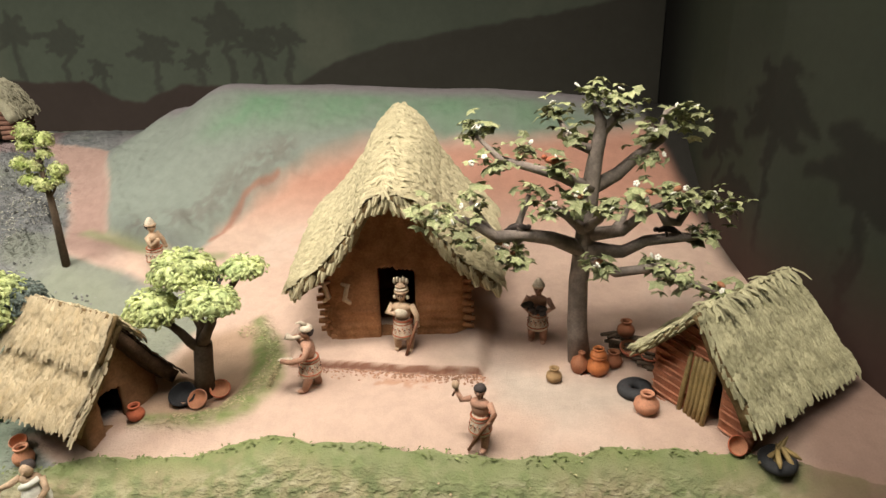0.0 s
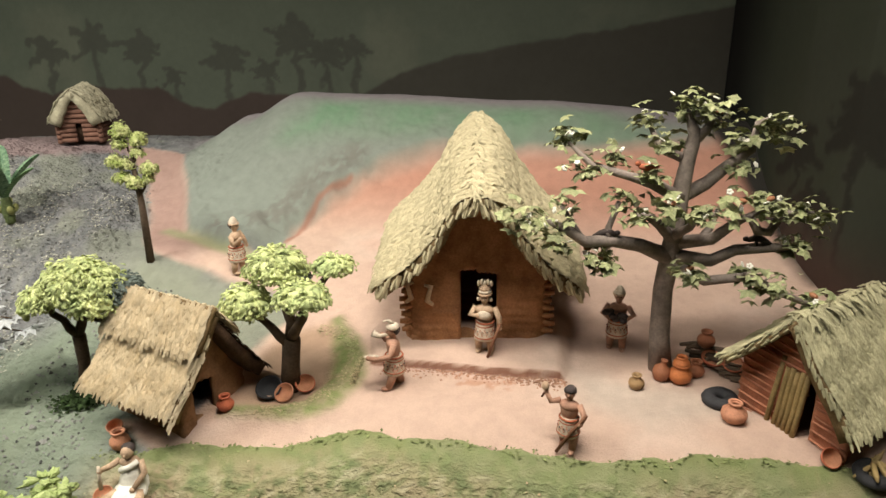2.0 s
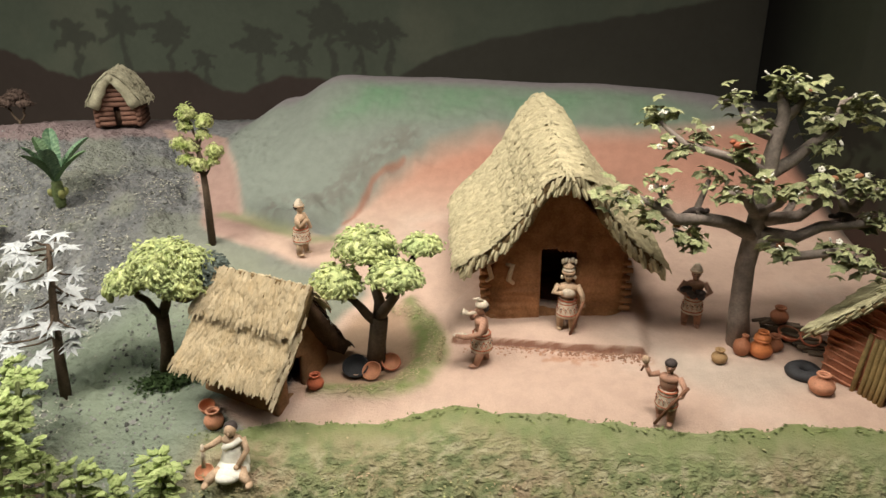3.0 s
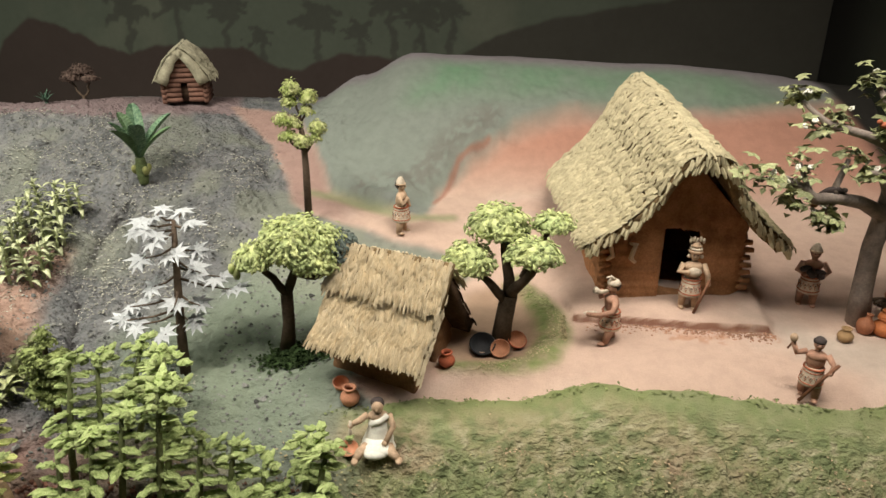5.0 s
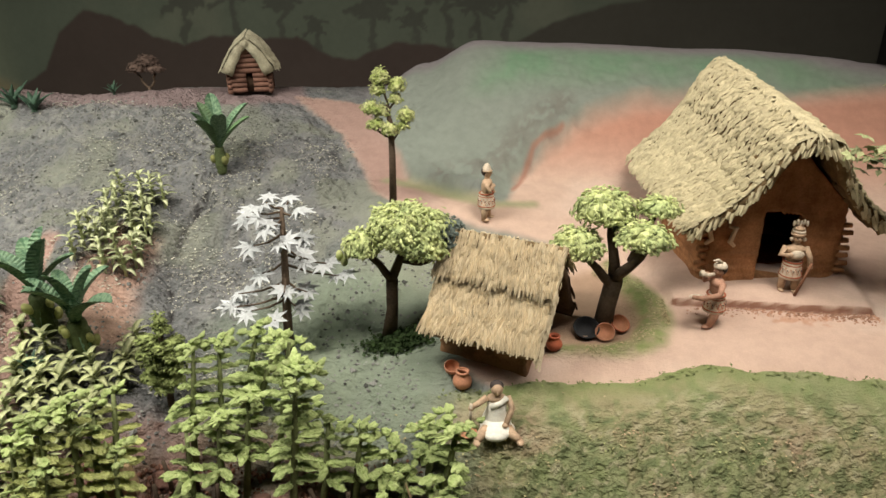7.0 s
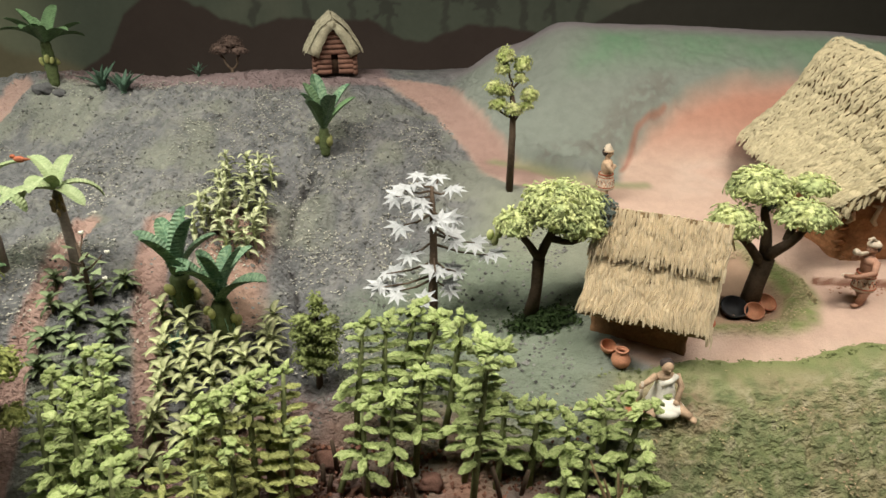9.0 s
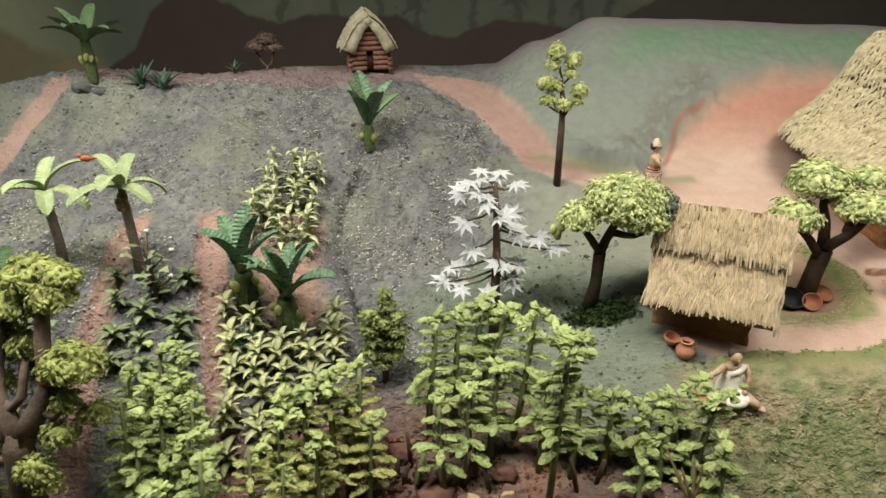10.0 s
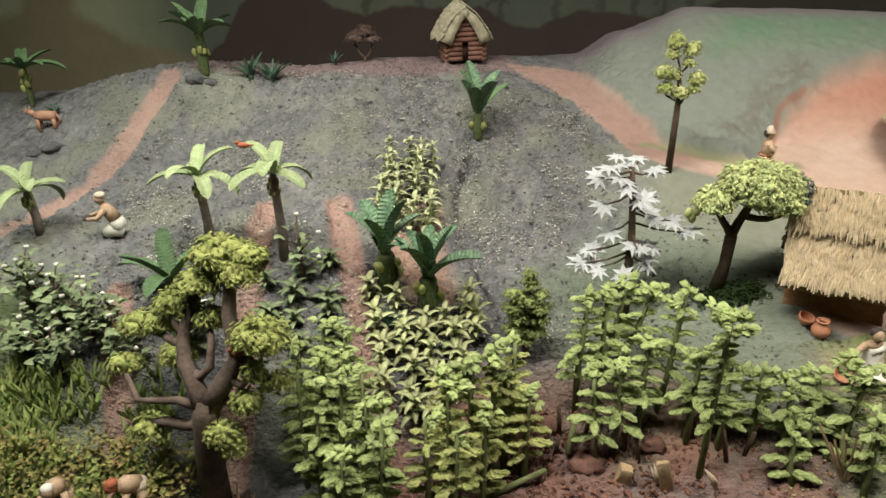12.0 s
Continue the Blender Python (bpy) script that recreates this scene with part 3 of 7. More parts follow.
bm = bm_new()
box(bm, (-2.84, 0.08, 1.42), (0.9, 1.90, 1.45))
tagged(new("ceiling", mesh_of("ceiling", bm, M_CASE, False)), "dark lid of the display case", "ceiling", kind="structure")
bm = bm_new()
box(bm, (-2.84, 0.06, -1.0), (0.9, 0.10, -0.22))
tagged(new("wall_south", mesh_of("wall_south", bm, M_CASE, False)), "dark plinth front below the model", "wall", kind="structure")
bm = bm_new()
box(bm, (-4.0, -2.6, -1.04), (2.5, 1.9, -1.0))
tagged(new("floor", mesh_of("floor", bm, M_CASE, False)), "dark gallery floor before the case", "floor", kind="structure")
bm = bm_new()
box(bm, (-4.0, -2.64, -1.0), (2.5, -2.6, 2.0))
tagged(new("wall_gallery", mesh_of("wall_gallery", bm, M_CASE, False)), "dark gallery wall opposite the case", "wall", kind="structure")


# ---------------------------------------------------------------- straw and leaf heaps
class Heap:
    """Many small closed or leafy pieces in one mesh."""

    def __init__(self):
        self.v, self.f = [], []

    def add(self, verts, faces):
        n = len(self.v)
        self.v.extend(verts)
        self.f.extend(tuple(i + n for i in f) for f in faces)

    def strand(self, p, d, nrm, length, w, th, lift=0.0):
        side = d.cross(nrm).normalized()
        q = p + d * length * 0.6 + nrm * lift
        e = p + d * length - nrm * th * 0.2
        self.add([p - side * w / 2, p + side * w / 2, p + nrm * th, q - side * w * 0.45, q + side * w * 0.45, q + nrm * th, e - side * w * 0.3, e + side * w * 0.3, e + nrm * th * 0.6],
                 [(0, 2, 5, 3), (2, 1, 4, 5), (1, 0, 3, 4), (3, 5, 8, 6), (5, 4, 7, 8), (4, 3, 6, 7), (6, 8, 7), (0, 1, 2)])

    def flake(self, p, d, nrm, length, w, cup=0.25):
        """A small folded leaf."""
        side = d.cross(nrm).normalized()
        m = p + d * length * 0.5
        self.add([p, m + side * w / 2 + nrm * cup * w, p + d * length - nrm * cup * w * 0.6, m - side * w / 2 + nrm * cup * w, m + nrm * 0.0],
                 [(0, 1, 4), (1, 2, 4), (2, 3, 4), (3, 0, 4)])

    def nugget(self, p, d, nrm, length, w):
        """A small thick leaf with a blunt tip."""
        side = d.cross(nrm).normalized()
        m, e = p + d * length * 0.62, p + d * length - nrm * w * 0.3
        self.add([p, m + side * w * 0.5, m + nrm * w * 0.34, m - side * w * 0.5, m - nrm * w * 0.25, e],
                 [(0, 1, 2), (0, 2, 3), (0, 3, 4), (0, 4, 1), (5, 2, 1), (5, 3, 2), (5, 4, 3), (5, 1, 4)])

    def mesh(self, name, mat, smooth_on=False):
        me = bpy.data.meshes.new(name)
        me.from_pydata([tuple(c) for c in self.v], [], self.f)
        me.materials.append(mat)
        shade(me, smooth_on)
        return me


def thatch(heap, surf, s0, s1, rows, step, length, w, th, lift=0.003, jit=0.5, u0=0.02, u1=1.0, skew=0.15, scatter=0.5, even=0.0):
    """Lays straw in rows down a roof given as surf(s, u), u from ridge to eave."""
    for r in range(rows):
        u = u0 + (u1 - u0) * r / max(rows - 1, 1)
        width = (surf(s0, u) - surf(s1, u)).length if s1 - s0 < 0.6 else sum((surf(s0 + (s1 - s0) * k / 8, u) - surf(s0 + (s1 - s0) * (k + 1) / 8, u)).length for k in range(8))
        n = max(int(width / step), 2)
        for k in range(n):
            s = s0 + (s1 - s0) * (k + 0.5 + rnd(-jit, jit)) / n
            s = min(max(s, s0), s1)
            uu = min(max(u + rnd(-scatter, scatter) / rows, 0.0), 1.0)
            p = surf(s, uu)
            d = surf(s, min(uu + 0.05, 1.05)) - p
            e = surf(min(s + 0.02, s1), uu) - surf(max(s - 0.02, s0), uu)
            if d.length < 1e-6 or e.length < 1e-6:
                continue
            d.normalize()
            nrm = e.cross(d).normalized()
            if nrm.z < 0:
                nrm = -nrm
            d = (d + e.normalized() * rnd(-skew, skew) + nrm * rnd(-0.04, 0.10)).normalized()
            heap.strand(p + nrm * (0.001 + rnd(0, 0.0015)), d, nrm, length * rnd(0.7 + 0.2 * even, 1.25 - 0.2 * even), w * rnd(0.7, 1.3), th * rnd(0.7, 1.3), lift * rnd(0, 1))


def slab(surf, s0, s1, ns, nu, thick, u1=1.0):
    """The solid bed of a roof under its straw."""
    bm = bm_new()
    outer, inner = [], []
    for i in range(ns + 1):
        ro, ri = [], []
        for j in range(nu + 1):
            s, u = s0 + (s1 - s0) * i / ns, u1 * j / nu
            p = surf(s, u)
            d = surf(s, u + 0.02) - p
            e = surf(min(s + 0.01, s1), max(u, 0.05)) - surf(max(s - 0.01, s0), max(u, 0.05))
            nrm = e.cross(d).normalized()
            if nrm.z < 0:
                nrm = -nrm
            ro.append(bm.verts.new(p))
            ri.append(bm.verts.new(p - nrm * thick * (0.6 + 0.4 * u)))
        outer.append(ro)
        inner.append(ri)
    for i in range(ns):
        for j in range(nu):
            bm.faces.new((outer[i][j], outer[i + 1][j], outer[i + 1][j + 1], outer[i][j + 1]))
            bm.faces.new((inner[i][j], inner[i][j + 1], inner[i + 1][j + 1], inner[i + 1][j]))
        for a, b in ((0, 0), (nu, nu)):
            bm.faces.new((outer[i][a], inner[i][a], inner[i + 1][a], outer[i + 1][a]))
    for i in (0, ns):
        for j in range(nu):
            bm.faces.new((outer[i][j], outer[i][j + 1], inner[i][j + 1], inner[i][j]))
    bmesh.ops.recalc_face_normals(bm, faces=bm.faces)
    return bm


def loop_wall(pts, z0, top, thick, doors, ripple=0.0015, pitch=0.011, gap=0.006, dz=0.0035):
    """An upright wall along the plan points, with door openings (start, end, height) given along its length."""
    pts = [Vector((p[0], p[1], 0)) for p in pts]
    path, ds = [], []
    run = 0.0
    for a, b in zip(pts, pts[1:]):
        n = max(int((b - a).length / gap), 1)
        for k in range(n):
            path.append(a.lerp(b, k / n))
            ds.append(run + (b - a).length * k / n)
        run += (b - a).length
    path.append(pts[-1])
    ds.append(run)
    bm = bm_new()
    nz = 60
    grid_o, grid_i = [], []
    for i, p in enumerate(path):
        d = (path[min(i + 1, len(path) - 1)] - path[max(i - 1, 0)]).normalized()
        out = Vector((d.y, -d.x, 0))
        h = top(p)
        co, ci = [], []
        for k in range(nz + 1):
            z = z0 + (h - z0) * k / nz
            r = ripple * (abs(math.sin(math.pi * (z - z0) / pitch + 0.6 * noise.noise(Vector((ds[i] * 20, 0, 3))))) - 0.5)
            r += 0.0022 * noise.noise(p * 45 + Vector((0, 0, z * 70)))
            co.append(bm.verts.new(p + out * r + Vector((0, 0, z))))
            ci.append(bm.verts.new(p - out * thick + Vector((0, 0, z))))
        grid_o.append(co)
        grid_i.append(ci)

    def cut(i, k):
        zc = grid_o[i][k].co.z
        return any(a - 1e-6 <= ds[i] < b - 1e-6 and zc < z0 + hh for a, b, hh in doors)

    def quad(*v):
        try:
            bm.faces.new(v)
        except ValueError:
            pass

    n = len(path)
    solid = [[not cut(i, k) for k in range(nz)] for i in range(n - 1)]
    for i in range(n - 1):
        for k in range(nz):
            if not solid[i][k]:
                continue
            o, q = grid_o, grid_i
            quad(o[i][k], o[i + 1][k], o[i + 1][k + 1], o[i][k + 1])
            quad(q[i][k], q[i][k + 1], q[i + 1][k + 1], q[i + 1][k])
            if i == 0 or not solid[i - 1][k]:
                quad(o[i][k], o[i][k + 1], q[i][k + 1], q[i][k])
            if i == n - 2 or not solid[i + 1][k]:
                quad(o[i + 1][k], q[i + 1][k], q[i + 1][k + 1], o[i + 1][k + 1])
            if k == 0 or not solid[i][k - 1]:
                quad(o[i][k], q[i][k], q[i + 1][k], o[i + 1][k])
            if k == nz - 1 or not solid[i][k + 1]:
                quad(o[i][k + 1], o[i + 1][k + 1], q[i + 1][k + 1], q[i][k + 1])
    bmesh.ops.recalc_face_normals(bm, faces=bm.faces)
    return bm


def arc(cx, cy, r, a0, a1, n):
    return [(cx + r * math.cos(radians(a0 + (a1 - a0) * k / n)), cy + r * math.sin(radians(a0 + (a1 - a0) * k / n))) for k in range(n + 1)]


M_SHELTER = material("brown_mud", (0.30, 0.165, 0.085), 0.9, 0.12, 0.35, 30.0, 0.5, 300.0)
M_DOORWAY = material("dark_doorway", (0.09, 0.055, 0.035), 0.8, 0.2, 0.35, 60.0, 0.4)
M_REDWALL = material("red_daub", (0.54, 0.22, 0.125), 0.9, 0.12, 0.35, 45.0, 0.5, 350.0)
M_CANE = material("dry_cane", (0.33, 0.235, 0.095), 0.6, 0.3, 0.3, 80.0, 0.25, 500.0, objects=0.2)
M_REDCANE = material("red_clay_lath", (0.60, 0.26, 0.155), 0.9, 0.12, 0.35, 60.0, 0.5, 400.0, objects=0.2)
M_CREAM = material("cream_clay", (0.66, 0.50, 0.33), 0.8, 0.2, 0.25, 60.0, 0.3)
M_LOG = material("weathered_log", (0.20, 0.105, 0.075), 0.85, 0.15, 0.35, 60.0, 0.5, 300.0, objects=0.25)
M_FARTHATCH = material("mossy_thatch", (0.40, 0.37, 0.26), 0.95, 0.1, 0.3, 60.0, 0.7, 350.0)
M_DARKSTRAW = material("dark_brown_straw", (0.085, 0.052, 0.032), 0.95, 0.1, 0.4, 60.0, 0.6, 300.0)
M_UNDER = material("old_straw_underside", (0.22, 0.15, 0.075), 0.95, 0.1, 0.4, 60.0, 0.6, 300.0)

# ---------------------------------------------------------------- the great hut
HUT = pose(-0.098, 0.868, 0.033, 0, 0, 4)
hut = thing("thatched_hut", "large ochre mud hut with tall thatched roof on earth step", "hut", HUT)


def great_roof(s, u):
    front, apex = Vector((0.006, -0.062, 0.232)), Vector((0.0, 0.318, 0.281))
    if s < 0.37:
        k = s / 0.37
        r = front.lerp(apex, k)
        e = Vector((-0.148 - 0.012 * k, -0.030 + 0.29 * k, 0.092 + 0.02 * k))
    elif s > 0.63:
        k = (1 - s) / 0.37
        r = front.lerp(apex, k)
        e = Vector((0.148 + 0.012 * k, -0.030 + 0.29 * k, 0.098 + 0.02 * k))
    else:
        a = math.pi * (1 - (s - 0.37) / 0.26)
        r = apex
        e = Vector((0.160 * math.cos(a), 0.26 + 0.165 * math.sin(a), 0.112))
    p = r.lerp(e, u)
    # a rounded crest over a hollow slope laid in courses
    p.z += 0.016 * math.sin(math.pi * min(u * 2.6, 1.0)) - 0.013 * math.sin(math.pi * max(u - 0.35, 0) / 0.65) - 0.012 * max(u - 0.9, 0) * 5
    p.z += 0.003 * noise.noise(Vector((p.x * 30, p.y * 30, 0)))
    course = u * COURSES + 0.12 * noise.noise(Vector((s * 9, 0, 4)))
    out = Vector((p.x - r.x, 0.4 * (p.y - r.y), 0))
    if out.length > 1e-5:
        p += (out.normalized() * 0.7 + Vector((0, 0, 0.7))) * 0.0030 * (course - math.floor(course) - 0.5) * min(u * 6, 1)
    return p


COURSES = 8


def great_top(p):
    """Height of the wall under the roof."""
    k = min(max((p.y + 0.06) / 0.38, 0), 1)
    ridge = 0.218 + 0.045 * k
    u = min(abs(p.x) / 0.152, 1)
    return ridge + (0.078 - ridge) * u - 0.012 * math.sin(math.pi * u) - 0.004


W = 0.112
plan = [(0.0, 0.33)] + arc(-W + 0.05, 0.28, 0.05, 90, 180, 6) + arc(-W + 0.034, 0.034, 0.034, 180, 270, 6) + arc(W - 0.034, 0.034, 0.034, 270, 360, 6) + arc(W - 0.05, 0.28, 0.05, 0, 90, 6) + [(0.0, 0.33)]
run = 0.0
for a, b in zip(plan, plan[1:]):
    if abs(a[1]) < 1e-4 and abs(b[1]) < 1e-4:
        door_at = run + (-0.029 - a[0])
        break
    run += math.hypot(b[0] - a[0], b[1] - a[1])
part("wall", loop_wall(plan, -0.02, great_top, 0.012, [(door_at, door_at + 0.056, 0.122)], 0.0018, 0.0125), M_ADOBE, hut, "ochre mud wall with worn log courses")
part("roof_bed", slab(great_roof, 0, 1, 60, 48, 0.020), M_UNDER, hut)
heap = Heap()
thatch(heap, great_roof, 0.0, 1.0, 25, 0.0034, 0.0165, 0.0046, 0.0022, 0.0024, 0.6, 0.0, 0.975, 0.28, 0.5)
for k in range(260):
    s = 0.0 if k % 2 else 1.0
    u = rnd(0.0, 1.0)
    p = great_roof(s, u) + Vector((rnd(-0.002, 0.002), rnd(-0.004, 0.012), rnd(-0.014, 0.002)))
    sx = -1 if s == 0 else 1
    heap.strand(p, Vector((sx * rnd(0.1, 0.5), rnd(-0.5, 0.0), -1)).normalized(), Vector((0, -1, 0.2)).normalized(), rnd(0.010, 0.017), 0.0056, 0.0024, 0.0)
for k in range(200):
    y = rnd(-0.06, 0.33)
    t = (y + 0.062) / 0.387
    p = Vector((rnd(-0.006, 0.006), y, 0.236 + 0.048 * t + 0.004))
    heap.strand(p, Vector((rnd(-1, 1), rnd(-0.9, -0.1), -0.35)).normalized(), Vector((0, 0, 1)), rnd(0.014, 0.022), 0.005, 0.002, 0.002)
thatch_ob = new("thatch", heap.mesh("thatch", M_STRAW))
thatch_ob.parent = hut
tagged(thatch_ob, "layered pale yellow straw thatch", kind="stuff")
bm = bm_new()
box(bm, (-0.1, 0.004, -0.016), (0.1, 0.31, -0.004))
part("floor_slab", bm, M_ADOBE, hut)
for ox, oz, fl in ((-0.071, 0.066, 1), (-0.100, 0.066, -1)):
    bm = bm_new()
    y = -0.005 if ox > -0.08 else 0.004
    tube(bm, [(ox - fl * 0.006, y, oz + 0.018), (ox + fl * 0.004, y - 0.003, oz + 0.016), (ox + fl * 0.001, y - 0.003, oz + 0.006), (ox - fl * 0.002, y - 0.003, oz - 0.006), (ox + fl * 0.006, y, oz - 0.014)], [0.002, 0.0044, 0.0036, 0.0042, 0.0028], 8)
    part("wall_ornament", bm, M_CREAM, hut, "cream clay hook-shaped ornament")

for sx in (-1, 1):
    for k in range(7):
        bm = bm_new()
        z = 0.006 + 0.0125 * k
        tube(bm, [(sx * 0.096, 0.012, z), (sx * 0.106, 0.008, z), (sx * (0.114 + rnd(-0.002, 0.004)), 0.007, z + rnd(-0.001, 0.001))], [0.0042, 0.0048, 0.0040], 8)
        part("log_end", bm, M_ADOBE, hut, "worn log end at a wall corner")

# ---------------------------------------------------------------- the shelter with two layers of straw
SHELTER = pose(-0.437, 0.706, -0.030, 0, 0, 69)
shelter = thing("thatched_shelter", "small thatched house with a two-layer straw roof and a dark doorway", "hut", SHELTER)


def ridge_pair(front, back, reach_f, reach_b, eave_f, eave_b, side, sag=0.006, drop=0.0):
    """One slope of a gable roof."""
    def surf(s, u):
        r = Vector(front).lerp(Vector(back), s)
        e = Vector((side * (reach_f + (reach_b - reach_f) * s), r.y, eave_f + (eave_b - eave_f) * s))
        p = r.lerp(e, u)
        p.z += drop - sag * math.sin(math.pi * u) + 0.0025 * noise.noise(Vector((p.x * 40, p.y * 40, side)))
        p.y += 0.004 * noise.noise(Vector((p.x * 50, 7, side))) * (1 if s < 0.5 else -1)
        return p
    return surf


near = ridge_pair((0.004, -0.004, 0.156), (0.0, 0.166, 0.158), 0.088, 0.094, 0.050, 0.052, -1)
far = ridge_pair((0.004, -0.004, 0.156), (0.0, 0.166, 0.158), 0.085, 0.087, 0.042, 0.045, 1)
cap_near = ridge_pair((0.002, -0.010, 0.170), (0.0, 0.170, 0.172), 0.092, 0.097, 0.060, 0.063, -1)
bm = slab(near, 0, 1, 16, 8, 0.019)
part("roof_slope", bm, M_UNDER, shelter)
# back slope in a much darker straw colour than the front
part("roof_slope", slab(far, 0, 1, 16, 8, 0.018), M_DARKSTRAW, shelter, "dark brown back slope of straw")
heap = Heap()
thatch(heap, near, 0, 1, 17, 0.0028, 0.0185, 0.0034, 0.0026, 0.0022, 0.35, 0.30, 0.895, 0.05, 0.5, 0.8)
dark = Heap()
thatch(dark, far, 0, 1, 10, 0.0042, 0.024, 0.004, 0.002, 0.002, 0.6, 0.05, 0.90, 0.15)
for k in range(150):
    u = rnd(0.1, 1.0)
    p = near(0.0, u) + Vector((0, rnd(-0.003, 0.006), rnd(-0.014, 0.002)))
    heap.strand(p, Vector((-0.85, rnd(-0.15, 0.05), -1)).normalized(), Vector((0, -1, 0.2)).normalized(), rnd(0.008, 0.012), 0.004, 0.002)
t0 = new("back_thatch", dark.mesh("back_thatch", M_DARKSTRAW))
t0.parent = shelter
tagged(t0, "dark brown straw on the back slope", kind="stuff")
t1 = new("thatch", heap.mesh("thatch", M_STRAW_PALE))
t1.parent = shelter
tagged(t1, "lower layer of pale combed straw", kind="stuff")
part("ridge_cap", slab(cap_near, 0, 1, 16, 5, 0.011, 0.40), M_UNDER, shelter)
heap = Heap()
thatch(heap, cap_near, 0, 1, 10, 0.0028, 0.0185, 0.0034, 0.0028, 0.0022, 0.35, 0.0, 0.36, 0.05, 0.5, 0.8)
thatch(heap, ridge_pair((0.002, -0.010, 0.169), (0.0, 0.170, 0.171), 0.087, 0.089, 0.058, 0.061, 1), 0, 1, 7, 0.0036, 0.026, 0.0036, 0.0024, 0.003, 0.6, 0.0, 0.3, 0.12)
t2 = new("thatch_cap", heap.mesh("thatch_cap", M_STRAW_PALE))
t2.parent = shelter
tagged(t2, "upper layer of straw over the ridge", kind="stuff")


def shelter_top(p):
    return 0.150 - abs(p.x) * 1.22 - 0.006


plan = [(0.0, 0.155), (-0.050, 0.155), (-0.050, 0.024), (0.066, 0.024), (0.066, 0.155), (0.0, 0.155)]
part("wall", loop_wall(plan, -0.03, shelter_top, 0.008, [(0.050 + 0.131 + 0.020, 0.050 + 0.131 + 0.056, 0.085)], 0.0012, 0.02), M_SHELTER, shelter, "brown mud wall")
bm = bm_new()
box(bm, (-0.045, 0.028, -0.03), (0.06, 0.150, 0.002))
part("floor_slab", bm, M_SHELTER, shelter)

# ---------------------------------------------------------------- the red hut with the cane door
RED = pose(0.304, 0.722, 0.0, 0, 0, -46)
red = thing("clay_hut", "red clay hut with shaggy straw roof and open cane door", "hut", RED)
FRONT, REAR = (0.0, -0.026, 0.155), (0.0, 0.212, 0.137)
red_r = ridge_pair(FRONT, REAR, 0.086, 0.102, 0.040, 0.028, 1, 0.002)
red_l = ridge_pair(FRONT, REAR, 0.080, 0.090, 0.074, 0.068, -1, 0.004)
part("roof_slope", slab(red_r, 0, 1, 16, 8, 0.018), M_UNDER, red)
part("roof_slope", slab(red_l, 0, 1, 16, 8, 0.010), M_UNDER, red)
heap = Heap()
thatch(heap, red_r, 0, 1, 24, 0.0024, 0.0165, 0.0030, 0.0024, 0.002, 0.5, 0.0, 0.945, 0.14, 0.5, 0.5)
thatch(heap, red_l, 0, 1, 15, 0.0025, 0.020, 0.0030, 0.0024, 0.002, 0.5, 0.0, 0.935, 0.14, 0.5, 0.5)
for k in range(240):
    s = k % 3
    sf = red_l if s == 0 else red_r
    p = sf(0.0, rnd(0.0, 1.0)) + Vector((0, rnd(-0.004, 0.008), rnd(-0.008, 0.002)))
    heap.strand(p, Vector(((-0.8 if s == 0 else 0.5), rnd(-0.3, 0.1), -1)).normalized(), Vector((0, -1, 0.2)).normalized(), rnd(0.007, 0.012), 0.0036, 0.002)
for k in range(90):
    p = Vector((rnd(-0.005, 0.005), rnd(-0.03, 0.21), 0))
    p.z = 0.155 - 0.018 * (p.y + 0.028) / 0.243 + 0.004
    heap.strand(p, Vector((rnd(-1, 1), rnd(-0.5, 0.5), -0.4)).normalized(), Vector((0, 0, 1)), rnd(0.02, 0.03), 0.004, 0.002, 0.002)
t3 = new("thatch", heap.mesh("thatch", M_STRAW_GREEN))
t3.parent = red
tagged(t3, "shaggy greenish straw thatch", kind="stuff")


def red_top(p):
    return (0.148 - abs(p.x) * (1.20 if p.x > 0 else 0.92)) - 0.010


plan = [(0.0, 0.19), (-0.066, 0.19), (-0.066, 0.0), (0.072, 0.0), (0.072, 0.19), (0.0, 0.19)]
part("wall", loop_wall(plan, -0.045, red_top, 0.008, [(0.066 + 0.19 + 0.052, 0.066 + 0.19 + 0.092, 0.118)], 0.0009, 0.012), M_REDWALL, red, "red daubed wall with sloping laths")
bm = bm_new()
box(bm, (-0.06, 0.004, -0.05), (0.066, 0.186, -0.004))
part("floor_slab", bm, M_REDWALL, red)
for k in range(22):
    right = k % 2
    z = -0.012 + 0.0105 * (k // 2) + rnd(-0.002, 0.002)
    x0, x1 = ((0.030, 0.073) if right else (-0.067, -0.016))
    if right:
        x1 = min(x1, (0.134 - z) / 1.20)
    else:
        x0 = max(x0, -(0.134 - z) / 0.92)
    if x1 - x0 < 0.012 or (right and z > 0.09):
        continue
    bm = bm_new()
    tube(bm, [(x0, -0.002, z + 0.004), ((x0 + x1) / 2, -0.0035, z + rnd(-0.001, 0.001)), (x1, -0.002, z - 0.005)], [0.0014, 0.0021, 0.0013], 6, True, 0.6)
    part("lath", bm, M_REDCANE, red)
for k in range(7):
    bm = bm_new()
    z = 0.082 + 0.010 * k
    x1 = (0.138 - z) / 1.2
    x0 = -(0.138 - z) / 0.92
    if x1 - x0 > 0.015:
        tube(bm, [(x0 + 0.004, -0.002, z + 0.012), (0.0, -0.0035, z + 0.004), (x1 - 0.003, -0.002, z - 0.002)], [0.0012, 0.002, 0.0012], 6, True, 0.6)
        part("lath", bm, M_REDCANE, red)
    else:
        bm.free()
door = thing("door", "open door of upright dry canes", "door")
del door["label"], door["category"]
